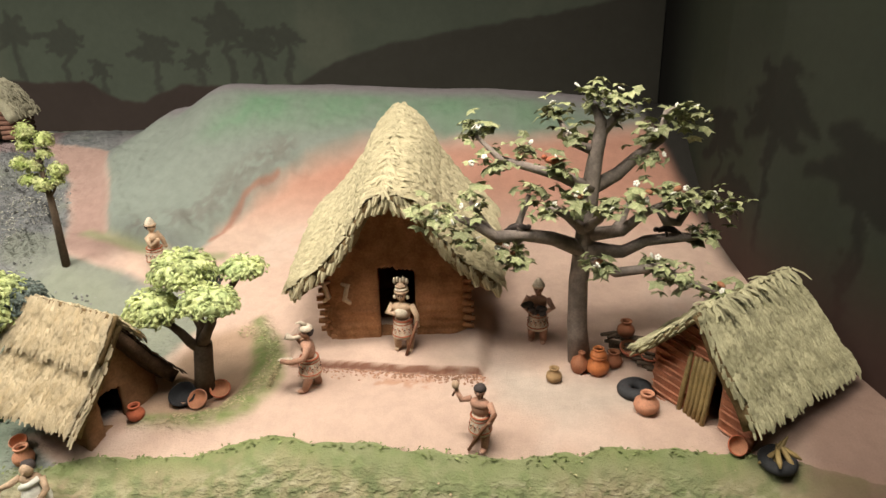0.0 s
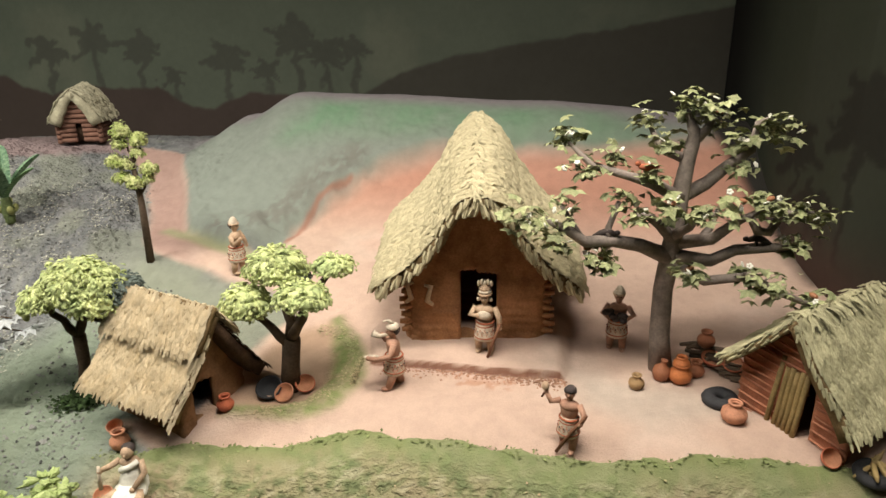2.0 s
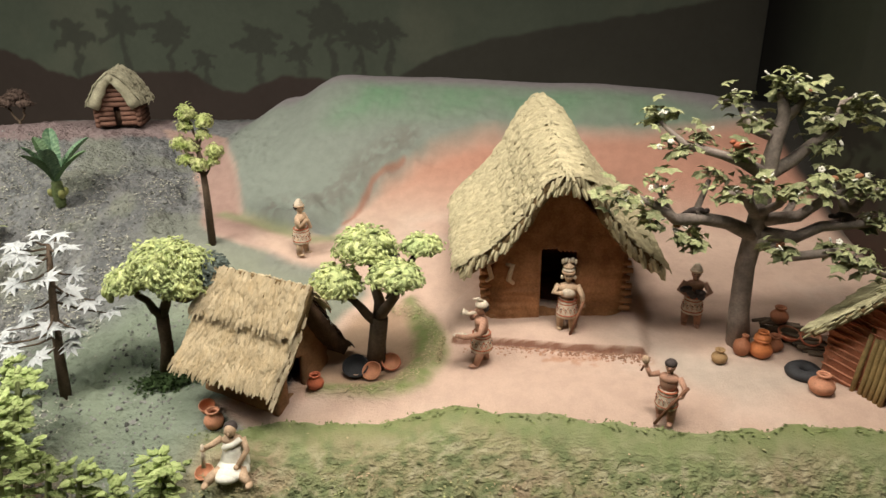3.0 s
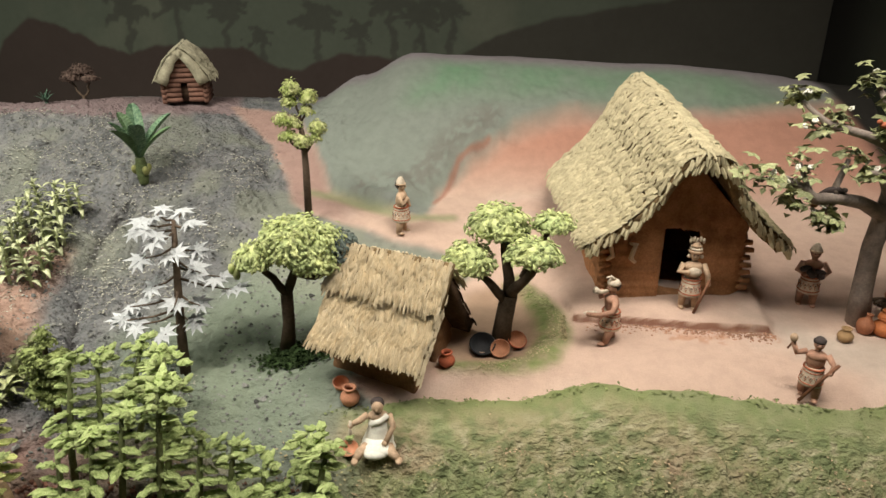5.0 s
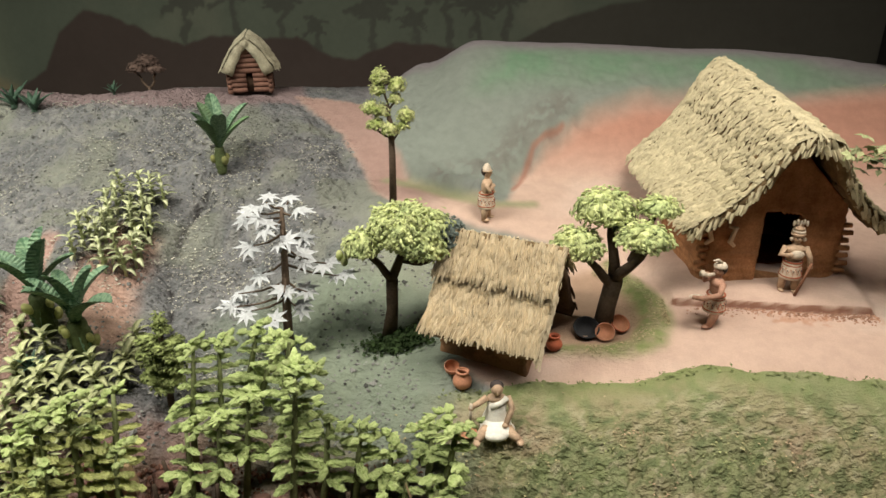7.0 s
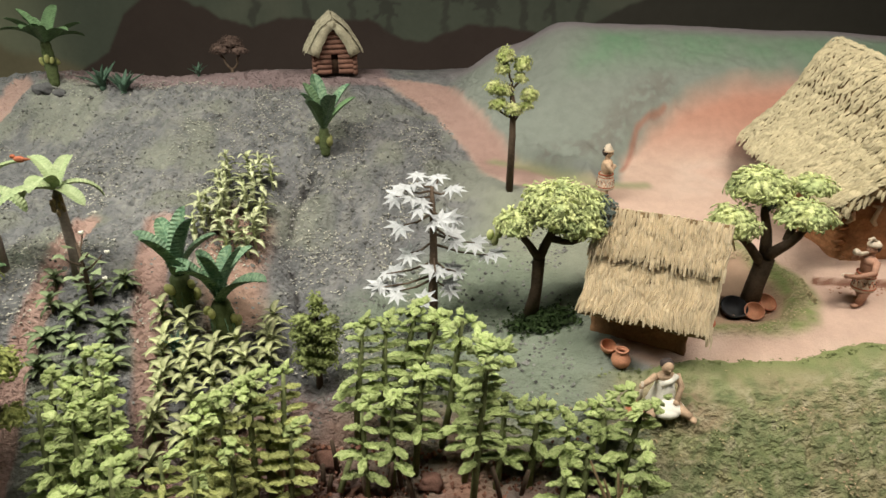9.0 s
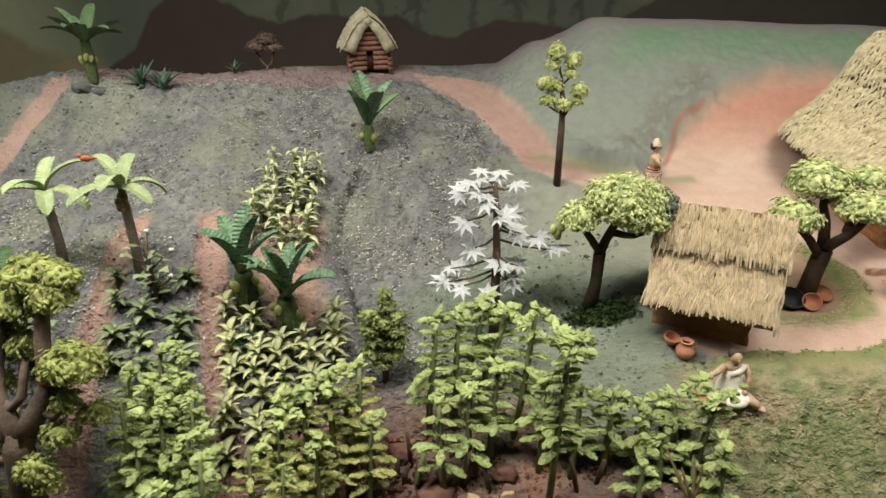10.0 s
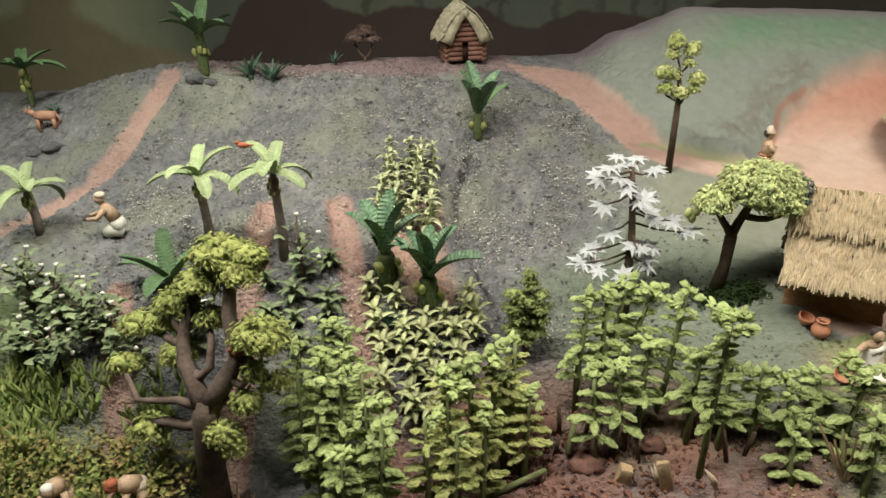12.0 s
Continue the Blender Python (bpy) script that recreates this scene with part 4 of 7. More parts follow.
door.name = "cane_door"
door.parent = red
door.matrix_local = pose(-0.014, -0.005, -0.008, -4, 3, -12)
for k in range(5):
    bm = bm_new()
    x = 0.0068 * k
    tube(bm, [(x, 0, 0.0), (x + 0.0005, 0, 0.032), (x, 0, 0.066), (x - 0.0006, 0, 0.092 + rnd(-0.003, 0.003))], [0.0036, 0.0034, 0.0037, 0.0033], 8)
    part("cane", bm, M_CANE, door)
for z in (0.022, 0.066):
    bm = bm_new()
    tube(bm, [(-0.008, 0.0045, z), (0.030, 0.0045, z + 0.001)], 0.0016, 6)
    part("crossbar", bm, M_CANE, door)
bm = bm_new()
tube(bm, [(-0.009, -0.002, -0.004), (-0.0095, -0.002, 0.04), (-0.008, -0.002, 0.102)], [0.0032, 0.0034, 0.003], 8)
part("door_post", bm, M_CANE, door)

# ---------------------------------------------------------------- the far log hut on the ridge
FAR = pose(-1.138, 1.487, 0.200, 0, 0, 16)
farhut = thing("log_hut", "small log hut with a mossy thatched gable roof on the ridge", "hut", FAR)
for k in range(9):
    z = 0.006 + 0.0115 * k
    half = 0.050 if z < 0.062 else max(0.050 - (z - 0.062) * 0.82, 0.008)
    for sx in (-1, 1):
        if z < 0.046:
            x0, x1 = sx * 0.008, sx * half
        elif sx == 1:
            continue
        else:
            x0, x1 = -half, half
        bm = bm_new()
        tube(bm, [(x0, 0, z), ((x0 + x1) / 2, rnd(-0.001, 0.001), z + rnd(-0.001, 0.001)), (x1 + math.copysign(0.004, x1), 0, z)], [0.0056, 0.0062, 0.0052], 8)
        part("log", bm, M_LOG, farhut)
    if z < 0.06:
        for sx in (-1, 1):
            bm = bm_new()
            tube(bm, [(sx * 0.048, -0.006, z - 0.004), (sx * 0.048, 0.09, z - 0.004)], 0.006, 8)
            part("log", bm, M_LOG, farhut)
# plain dark panel behind the gap in the logs
bm = bm_new()
box(bm, (-0.012, 0.012, 0.0), (0.012, 0.02, 0.05))
part("doorway", bm, M_DOORWAY, farhut, "dark panel set back in the doorway between the logs")
for sx in (-1, 1):
    sf = ridge_pair((0, -0.018, 0.126), (0, 0.10, 0.134), 0.062, 0.068, 0.052, 0.050, sx, -0.012)
    bm = slab(sf, 0, 1, 12, 8, 0.027)
    jitter(bm, 0.003, 60)
    part("roof_slope", bm, M_FARTHATCH, farhut)
heap = Heap()
for sx in (-1, 1):
    sf = ridge_pair((0, -0.020, 0.128), (0, 0.10, 0.136), 0.063, 0.069, 0.052, 0.050, sx, -0.012)
    thatch(heap, sf, 0, 1, 11, 0.005, 0.012, 0.005, 0.002, 0.001, 0.6, 0, 0.92, 0.3)
t4 = new("thatch", heap.mesh("thatch", M_FARTHATCH))
t4.parent = farhut
tagged(t4, kind="stuff")

# ---------------------------------------------------------------- plants
M_BARK = material("grey_brown_bark", (0.29, 0.24, 0.205), 0.85, 0.15, 0.35, 50.0, 0.6, 260.0)
M_BARK_DARK = material("dark_bark", (0.12, 0.086, 0.06), 0.85, 0.15, 0.35, 50.0, 0.5, 260.0)
M_IVY = material("lobed_leaf_green", (0.20, 0.23, 0.10), 0.6, 0.3, 0.4, 120.0, 0.3, 500.0, second=(0.36, 0.36, 0.20), objects=0.35)
M_IVY_STUFF = material("small_leaf_green", (0.20, 0.23, 0.10), 0.6, 0.3, 0.4, 120.0, 0.3, 500.0, second=(0.34, 0.34, 0.18), islands=0.35)
M_BLOSSOM = material("white_blossom", (0.78, 0.76, 0.66), 0.6, 0.3, 0.15, 120.0, 0.1)
M_RUST = material("rust_orange", (0.36, 0.16, 0.08), 0.6, 0.3, 0.3, 120.0, 0.2)
M_CLUMP = material("yellow_green_foliage", (0.50, 0.54, 0.24), 0.8, 0.15, 0.35, 45.0, 0.2, 500.0, second=(0.31, 0.37, 0.165), islands=0.35)
M_CLUMP_PALE = material("pale_yellow_foliage", (0.44, 0.45, 0.22), 0.8, 0.2, 0.4, 70.0, 0.2, 500.0, second=(0.26, 0.32, 0.09), islands=0.35)
M_CLUMP_SHADE = material("shade_grey_foliage", (0.13, 0.16, 0.14), 0.8, 0.2, 0.4, 70.0, 0.2, 500.0, islands=0.35)
M_CLUMP_DARK = material("dark_mossy_foliage", (0.045, 0.075, 0.026), 0.85, 0.15, 0.4, 70.0, 0.2, 500.0, islands=0.4)
M_SILVER = material("silver_white_leaf", (0.48, 0.50, 0.50), 0.6, 0.35, 0.2, 120.0, 0.2, 500.0, objects=0.15)
M_SHRUB = material("fresh_green_leaf", (0.295, 0.38, 0.13), 0.75, 0.2, 0.30, 220.0, 0.6, 600.0, second=(0.43, 0.495, 0.22), objects=0.25)
M_SHRUB_STEM = material("green_stem", (0.19, 0.22, 0.09), 0.75, 0.2, 0.35, 80.0, 0.3)
M_FERN = material("dark_fern_green", (0.06, 0.125, 0.07), 0.6, 0.3, 0.35, 160.0, 0.3, 500.0, second=(0.17, 0.26, 0.15), objects=0.25)
M_BANANA = material("light_banana_green", (0.23, 0.30, 0.14), 0.65, 0.25, 0.35, 90.0, 0.3, 500.0, second=(0.35, 0.41, 0.22), objects=0.2)
M_FRUIT = material("yellow_green_fruit", (0.31, 0.32, 0.11), 0.6, 0.35, 0.3, 120.0, 0.2, 500.0, objects=0.25)
M_MAIZE = material("dry_maize_leaf", (0.50, 0.52, 0.32), 0.7, 0.25, 0.35, 90.0, 0.3, 500.0, second=(0.32, 0.37, 0.16), objects=0.25)
M_ROSETTE = material("olive_leaf", (0.33, 0.37, 0.16), 0.7, 0.25, 0.4, 140.0, 0.3, 500.0, second=(0.46, 0.47, 0.27), objects=0.3)
M_AGAVE = material("blue_green_agave", (0.07, 0.13, 0.085), 0.6, 0.3, 0.35, 90.0, 0.2, 500.0, objects=0.2)
M_COTTON = material("grey_green_leaf", (0.165, 0.215, 0.105), 0.7, 0.25, 0.4, 140.0, 0.3, 500.0, second=(0.23, 0.28, 0.15), objects=0.3)
M_DRY = material("dry_stalk", (0.33, 0.24, 0.13), 0.8, 0.2, 0.4, 80.0, 0.4, 300.0)
M_PALE_LOG = material("split_pale_wood", (0.52, 0.38, 0.22), 0.8, 0.2, 0.35, 60.0, 0.4, 300.0)


def blade(name, length, width, mat, droop=60, fold=0.25, ribs=0.0, n=10, rise=0.0, tip=0.7, stalk=0.0, oblong=False):
    """A leaf along +y that bends down by droop degrees, with a folded midrib and ribbed margins."""
    bm = bm_new()
    rows = []
    p, a = Vector((0, 0, 0)), radians(rise)
    th = 0.0005
    for i in range(n + 1):
        t = i / n
        w = width * 0.5 * max(math.sin(math.pi * min(t ** tip * 0.97 + 0.03, 1.0)), 0.02) ** 0.65
        if oblong:
            w = width * 0.5 * max(1 - abs(2 * t - 1) ** 3.2, 0.02) ** 0.6
        if t < stalk:
            w = width * 0.05
        if ribs and i % 2:
            w *= 1 - ribs
        up = Vector((0, -math.sin(a), math.cos(a)))
        lift = fold * w + (0.05 * width if ribs and i % 2 else 0.0)
        rows.append([bm.verts.new(p + Vector((-w, 0, 0)) + up * lift), bm.verts.new(p), bm.verts.new(p + Vector((w, 0, 0)) + up * lift), bm.verts.new(p - up * (th + 0.06 * width * (1 - t)))])
        p = p + Vector((0, math.cos(a), math.sin(a))) * length / n
        a -= radians(droop) / n
    for r0, r1 in zip(rows, rows[1:]):
        bm.faces.new((r0[0], r0[1], r1[1], r1[0]))
        bm.faces.new((r0[1], r0[2], r1[2], r1[1]))
        bm.faces.new((r0[0], r1[0], r1[3], r0[3]))
        bm.faces.new((r0[2], r0[3], r1[3], r1[2]))
    return mesh_of(name, bm, mat, not ribs)


def star_leaf(name, r, lobes, mat, inner=0.42, cup=0.18, start=0.0, spread=360.0):
    """A lobed leaf, its stalk at the origin, thin but closed."""
    bm = bm_new()
    top, low = bm.verts.new((0, 0.25 * r, 0.0)), bm.verts.new((0, 0.25 * r, -0.0008))
    ring = []
    n = lobes * 2
    for k in range(n):
        a = radians(-90 + spread * k / n + start)
        q = r * (1.0 if k % 2 else inner)
        if spread >= 360 and k == 0:
            q = r * 0.25
        q *= 1.0 if k % 2 == 0 else (0.82 + 0.3 * abs(math.sin(a + 1.57) if lobes < 6 else 1.0) * 0.6)
        z = -cup * q * (q / r) + (0.05 * r if k % 2 == 0 else 0)
        ring.append(bm.verts.new((q * math.cos(a), 0.25 * r + q * math.sin(a), z)))
    for k in range(n):
        bm.faces.new((top, ring[k], ring[(k + 1) % n]))
        bm.faces.new((low, ring[(k + 1) % n], ring[k]))
    return mesh_of(name, bm, mat, False)


def turn(p, yaw, pitch=0.0, roll=0.0, size=1.0):
    """A pose at p whose +y points along yaw, raised by pitch."""
    return Matrix.Translation(p) @ Matrix.Rotation(radians(yaw), 4, "Z") @ Matrix.Rotation(radians(pitch), 4, "X") @ Matrix.Rotation(radians(roll), 4, "Y") @ Matrix.Scale(size, 4)


def on_land(x, y, sink=0.003):
    return Vector((x, y, ground(x, y) - sink))


def lumpy(d, c, rag=1.0):
    """How far a leaf cushion bulges in the direction d."""
    return 1 + rag * (0.20 * noise.noise(d * 2.6 + c * 40) + 0.12 * noise.noise(d * 7.0 + c * 90))


def clump_heap(heap, c, r, n, size, rag=1.0):
    """Small thick leaves that shingle a lumpy cushion with a flat underside."""
    c = Vector(c)
    for k in range(n):
        d = Vector((random.gauss(0, 1), random.gauss(0, 1), random.gauss(0.25, 1))).normalized()
        flat_z = r[2] * (1.0 if d.z > 0 else 0.5)
        p = c + Vector((d.x * r[0], d.y * r[1], d.z * flat_z)) * lumpy(d, c, rag) * rnd(0.82, 0.98 + 0.04 * rag)
        t = Vector((d.x, d.y, 0)) * 0.9 + Vector((rnd(-0.8, 0.8), rnd(-0.8, 0.8), -0.35))
        t = (t - d * t.dot(d)).normalized()
        heap.nugget(p, (t + d * rnd(0.05, 0.60)).normalized(), (d + t * rnd(-0.3, 0.3)).normalized(), size * rnd(0.9, 1.5), size * rnd(0.42, 0.66))


def cushion(bm, c, r, rag=1.0):
    c = Vector(c)
    for v in blob(bm, (0, 0, 0), 1.0, 26, 18):
        d = v.co.normalized()
        v.co = c + Vector((d.x * r[0], d.y * r[1], d.z * r[2] * (1.0 if d.z > 0 else 0.5))) * lumpy(d, c, rag) * 0.86


def cushion_tree(name, label, base, trunk, clumps, mat, size=0.006, density=1.0, bark=None, category="tree", grey=(), rag=1.0):
    """A modelled tree: limbs that carry cushions of small leaves."""
    tree = thing(name, label, category, Matrix.Translation(base))
    bm = bm_new()
    for pts, r in trunk:
        tube(bm, [Vector(p) - base for p in pts], r, 9)
    jitter(bm, 0.0012, 90)
    part("trunk", bm, bark or M_BARK_DARK, tree)
    for i, (c, r) in enumerate(clumps):
        c = Vector(c) - base
        bm = bm_new()
        cushion(bm, c, r, rag)
        # grey clumps put the shaded back and underside of a crown into colour
        m2 = M_CLUMP_SHADE if i in grey else mat
        cr = part("crown", bm, m2, tree)
        heap = Heap()
        area = r[0] * r[1] + r[0] * r[2] + r[1] * r[2]
        clump_heap(heap, c, r, int(density * 10.5 * area / (size * size)), size, rag)
        lv = new("leaves", heap.mesh("leaves", m2))
        lv.parent = cr
        tagged(lv, kind="stuff")
    return tree


def limb(a, b, bend=0.0, n=4, wig=0.004):
    a, b = Vector(a), Vector(b)
    out = []
    for k in range(n + 1):
        t = k / n
        out.append(a.lerp(b, t) + Vector((rnd(-wig, wig), rnd(-wig, wig), bend * math.sin(math.pi * t))) * (1 if 0 < k < n else 0))
    return out


# two rounded trees beside the shelter
B = on_land(-0.685, 0.765, 0.004)
F = Vector((-0.676, 0.762, 0.058))
cushion_tree("round_tree", "rounded yellow-green tree beside the straw shelter", B,
             [([B, B.lerp(F, 0.5) + Vector((0.003, 0, 0)), F], [0.0125, 0.0095, 0.0095]), (limb(F, (-0.708, 0.752, 0.108), 0.0), [0.007, 0.006, 0.0055, 0.005, 0.004]),
              (limb(F, (-0.64, 0.765, 0.13), 0.0), [0.0075, 0.007, 0.006, 0.0055, 0.004]), (limb((-0.66, 0.765, 0.09), (-0.60, 0.745, 0.112), -0.012), [0.0055, 0.005, 0.005, 0.0045, 0.003])],
             [((-0.712, 0.750, 0.116), (0.028, 0.029, 0.024)), ((-0.642, 0.755, 0.136), (0.054, 0.050, 0.044)), ((-0.665, 0.760, 0.142), (0.042, 0.038, 0.036)), ((-0.597, 0.768, 0.128), (0.027, 0.032, 0.028)), ((-0.624, 0.736, 0.122), (0.036, 0.030, 0.026))],
             M_CLUMP, 0.0092, 1.2, grey=(3,))
B = on_land(-0.363, 0.773, 0.004)
F = Vector((-0.352, 0.770, 0.066))
cushion_tree("round_tree", "spreading yellow-green tree on a grassy mound", B,
             [([B, B.lerp(F, 0.5) + Vector((-0.001, 0, 0)), F], [0.0155, 0.013, 0.013]), (limb(F, (-0.362, 0.785, 0.150), 0.0), [0.010, 0.008, 0.007, 0.006, 0.005]),
              (limb((-0.354, 0.77, 0.055), (-0.403, 0.76, 0.105), 0.004), [0.008, 0.007, 0.006, 0.005, 0.004]), (limb(F, (-0.318, 0.742, 0.125), 0.0), [0.009, 0.008, 0.007, 0.006, 0.004]), (limb((-0.335, 0.755, 0.10), (-0.302, 0.795, 0.152), 0.004), [0.006, 0.006, 0.005, 0.005, 0.004])],
             [((-0.409, 0.760, 0.118), (0.035, 0.034, 0.030)), ((-0.371, 0.788, 0.164), (0.042, 0.040, 0.031)), ((-0.321, 0.745, 0.138), (0.038, 0.034, 0.022)), ((-0.294, 0.802, 0.164), (0.030, 0.028, 0.016)), ((-0.350, 0.795, 0.148), (0.022, 0.022, 0.016))],
             M_CLUMP, 0.0092, 1.2, grey=(4,))
# slender tree by the red path
B = on_land(-0.718, 1.036, 0.004)
cushion_tree("slender_tree", "slender tree with small pale round leaf clumps", B,
             [([B, (-0.716, 1.036, 0.17), (-0.716, 1.034, 0.225), (-0.722, 1.035, 0.262)], [0.0075, 0.006, 0.005, 0.003]), (limb((-0.716, 1.035, 0.20), (-0.742, 1.035, 0.222), -0.004), 0.0018), (limb((-0.716, 1.035, 0.195), (-0.690, 1.035, 0.232), -0.006), 0.0018), (limb((-0.72, 1.035, 0.25), (-0.700, 1.035, 0.28), 0.0), 0.0018), (limb((-0.72, 1.035, 0.25), (-0.730, 1.035, 0.30), 0.0), 0.0018)],
             [((-0.731, 1.035, 0.306), (0.0154, 0.0144, 0.0164)), ((-0.736, 1.033, 0.286), (0.0113, 0.0123, 0.0123)), ((-0.702, 1.035, 0.292), (0.0134, 0.0123, 0.0164)), ((-0.706, 1.033, 0.272), (0.0102, 0.0113, 0.0102)), ((-0.748, 1.030, 0.254), (0.0144, 0.0134, 0.0154)), ((-0.730, 1.036, 0.248), (0.0123, 0.0123, 0.0144)), ((-0.742, 1.032, 0.226), (0.0144, 0.0134, 0.0134)), ((-0.688, 1.032, 0.242), (0.0144, 0.0144, 0.0154)), ((-0.692, 1.030, 0.226), (0.0102, 0.0102, 0.0102)), ((-0.716, 1.025, 0.218), (0.0134, 0.0123, 0.0144))],
             M_CLUMP_PALE, 0.0062, 1.0, rag=1.8)
# dark little tree on the far ridge
B = on_land(-1.388, 1.47, 0.002)
cushion_tree("dark_tree", "small dark brown tree on the far ridge", B,
             [([B, (-1.388, 1.47, 0.215)], [0.004, 0.003]), (limb((-1.388, 1.47, 0.21), (-1.412, 1.47, 0.245)), 0.0026), (limb((-1.388, 1.47, 0.21), (-1.366, 1.47, 0.245)), 0.0026)],
             [((-1.408, 1.47, 0.258), (0.026, 0.022, 0.018)), ((-1.386, 1.475, 0.272), (0.026, 0.022, 0.018)), ((-1.366, 1.47, 0.256), (0.020, 0.02, 0.012))],
             material("brown_foliage", (0.11, 0.075, 0.06), 0.85, 0.15, 0.35, 70.0, 0.2, 500.0, islands=0.3), 0.007, 0.8)
# moss at the foot of the first tree
heap = Heap()
for k in range(1500):
    x, y = -0.668 + random.gauss(0, 0.022), 0.744 + random.gauss(0, 0.010)
    p = Vector((x, y, ground(x, y) + rnd(0, 0.007)))
    heap.flake(p, Vector((rnd(-1, 1), rnd(-1, 1), rnd(0.0, 0.8))).normalized(), Vector((rnd(-0.5, 0.5), rnd(-0.5, 0.5), 1)).normalized(), rnd(0.005, 0.010), rnd(0.004, 0.007))
tagged(new("moss", heap.mesh("moss", M_CLUMP_DARK)), "dark green moss at the foot of a tree", "moss", kind="stuff")

# ---------------------------------------------------------------- the great tree with lobed leaves
B = Vector((0.170, 0.842, ground(0.17, 0.842) - 0.004))
tree = thing("broad_tree", "broad grey tree with lobed green leaves and white blossoms", "tree", Matrix.Translation(B))
bm = bm_new()
for pts, r in (
        ([B, (0.165, 0.842, 0.06), (0.163, 0.842, 0.13), (0.170, 0.842, 0.205), (0.172, 0.845, 0.262), (0.178, 0.845, 0.312), (0.184, 0.845, 0.345), (0.172, 0.842, 0.372)], [0.0175, 0.0140, 0.0130, 0.0140, 0.0115, 0.0095, 0.0085, 0.004]),
        ([(0.182, 0.845, 0.335), (0.196, 0.842, 0.352), (0.205, 0.845, 0.366)], [0.007, 0.006, 0.003]),
        ([(0.167, 0.840, 0.178), (0.125, 0.826, 0.200), (0.087, 0.815, 0.209), (0.050, 0.800, 0.212), (0.022, 0.790, 0.232), (-0.004, 0.782, 0.246)], [0.012, 0.0095, 0.0085, 0.0075, 0.006, 0.003]),
        ([(0.050, 0.802, 0.212), (0.040, 0.80, 0.225), (0.018, 0.79, 0.262)], [0.005, 0.004, 0.0025]),
        ([(0.087, 0.815, 0.209), (0.078, 0.812, 0.222), (0.092, 0.82, 0.262)], [0.005, 0.0045, 0.003]),
        ([(0.172, 0.842, 0.262), (0.135, 0.828, 0.284), (0.105, 0.820, 0.294), (0.055, 0.822, 0.308), (0.025, 0.838, 0.335)], [0.0095, 0.0075, 0.006, 0.0045, 0.0025]),
        ([(0.170, 0.845, 0.315), (0.145, 0.852, 0.324), (0.130, 0.866, 0.352)], [0.007, 0.006, 0.003]),
        ([(0.176, 0.836, 0.180), (0.216, 0.822, 0.182), (0.244, 0.822, 0.198), (0.290, 0.832, 0.200), (0.318, 0.84, 0.196)], [0.011, 0.0085, 0.0075, 0.0065, 0.004]),
        ([(0.175, 0.84, 0.200), (0.213, 0.820, 0.213), (0.238, 0.808, 0.242), (0.272, 0.818, 0.256)], [0.010, 0.008, 0.006, 0.003]),
        ([(0.255, 0.812, 0.245), (0.268, 0.818, 0.226), (0.284, 0.826, 0.222), (0.300, 0.834, 0.246), (0.340, 0.84, 0.245)], [0.005, 0.006, 0.006, 0.005, 0.003]),
        ([(0.176, 0.85, 0.262), (0.210, 0.868, 0.276), (0.236, 0.878, 0.296), (0.268, 0.888, 0.318), (0.272, 0.89, 0.352), (0.29, 0.89, 0.36)], [0.010, 0.009, 0.008, 0.0065, 0.0045, 0.003]),
        ([(0.172, 0.836, 0.170), (0.205, 0.800, 0.162), (0.255, 0.788, 0.176), (0.290, 0.780, 0.158), (0.335, 0.778, 0.142)], [0.009, 0.007, 0.006, 0.005, 0.003]),
        ([(0.168, 0.838, 0.205), (0.145, 0.820, 0.232), (0.128, 0.806, 0.246), (0.112, 0.80, 0.25)], [0.008, 0.0065, 0.005, 0.003]),
        ([(0.165, 0.836, 0.21), (0.182, 0.812, 0.232), (0.186, 0.79, 0.256)], [0.007, 0.005, 0.003]),
        ([(0.205, 0.85, 0.20), (0.222, 0.87, 0.21), (0.232, 0.875, 0.24)], [0.006, 0.005, 0.003]),
        ([(0.087, 0.813, 0.207), (0.075, 0.81, 0.196), (0.072, 0.81, 0.185)], [0.004, 0.003, 0.002])):
    tube(bm, [Vector(p) - B for p in pts], r, 10)
jitter(bm, 0.0016, 70)
trunk = part("trunk", bm, M_BARK, tree, "smooth grey-brown trunk with spreading limbs")
CLUSTERS = [(0.023, 0.84, 0.345, 8), (0.049, 0.82, 0.312, 7), (0.087, 0.86, 0.313, 6), (0.172, 0.84, 0.387, 9), (0.197, 0.84, 0.38, 8), (0.213, 0.86, 0.363, 6), (0.129, 0.87, 0.361, 7), (0.148, 0.84, 0.337, 5),
            (0.288, 0.89, 0.354, 7), (0.308, 0.89, 0.343, 5), (0.255, 0.89, 0.332, 7), (0.25, 0.87, 0.3, 4), (0.122, 0.81, 0.3, 8), (0.094, 0.82, 0.268, 6), (-0.032, 0.78, 0.25, 8), (-0.007, 0.77, 0.244, 7)]
CLUSTERS += [(0.067, 0.81, 0.193, 7), (0.079, 0.81, 0.177, 6), (0.012, 0.78, 0.216, 8), (0.15, 0.79, 0.262, 8), (0.185, 0.79, 0.255, 8), (0.23, 0.8, 0.264, 9), (0.273, 0.82, 0.262, 9), (0.312, 0.84, 0.25, 9),
             (0.347, 0.84, 0.245, 7), (0.318, 0.84, 0.203, 8), (0.179, 0.78, 0.180, 8), (0.257, 0.79, 0.182, 7), (0.288, 0.78, 0.165, 9), (0.334, 0.78, 0.149, 9), (0.114, 0.8, 0.249, 6), (0.021, 0.79, 0.262, 7)]
IVY = [star_leaf("leaf", r, 5, M_IVY, 0.60, c) for r, c in ((0.0130, 0.3), (0.0115, 0.5), (0.0145, 0.2))]
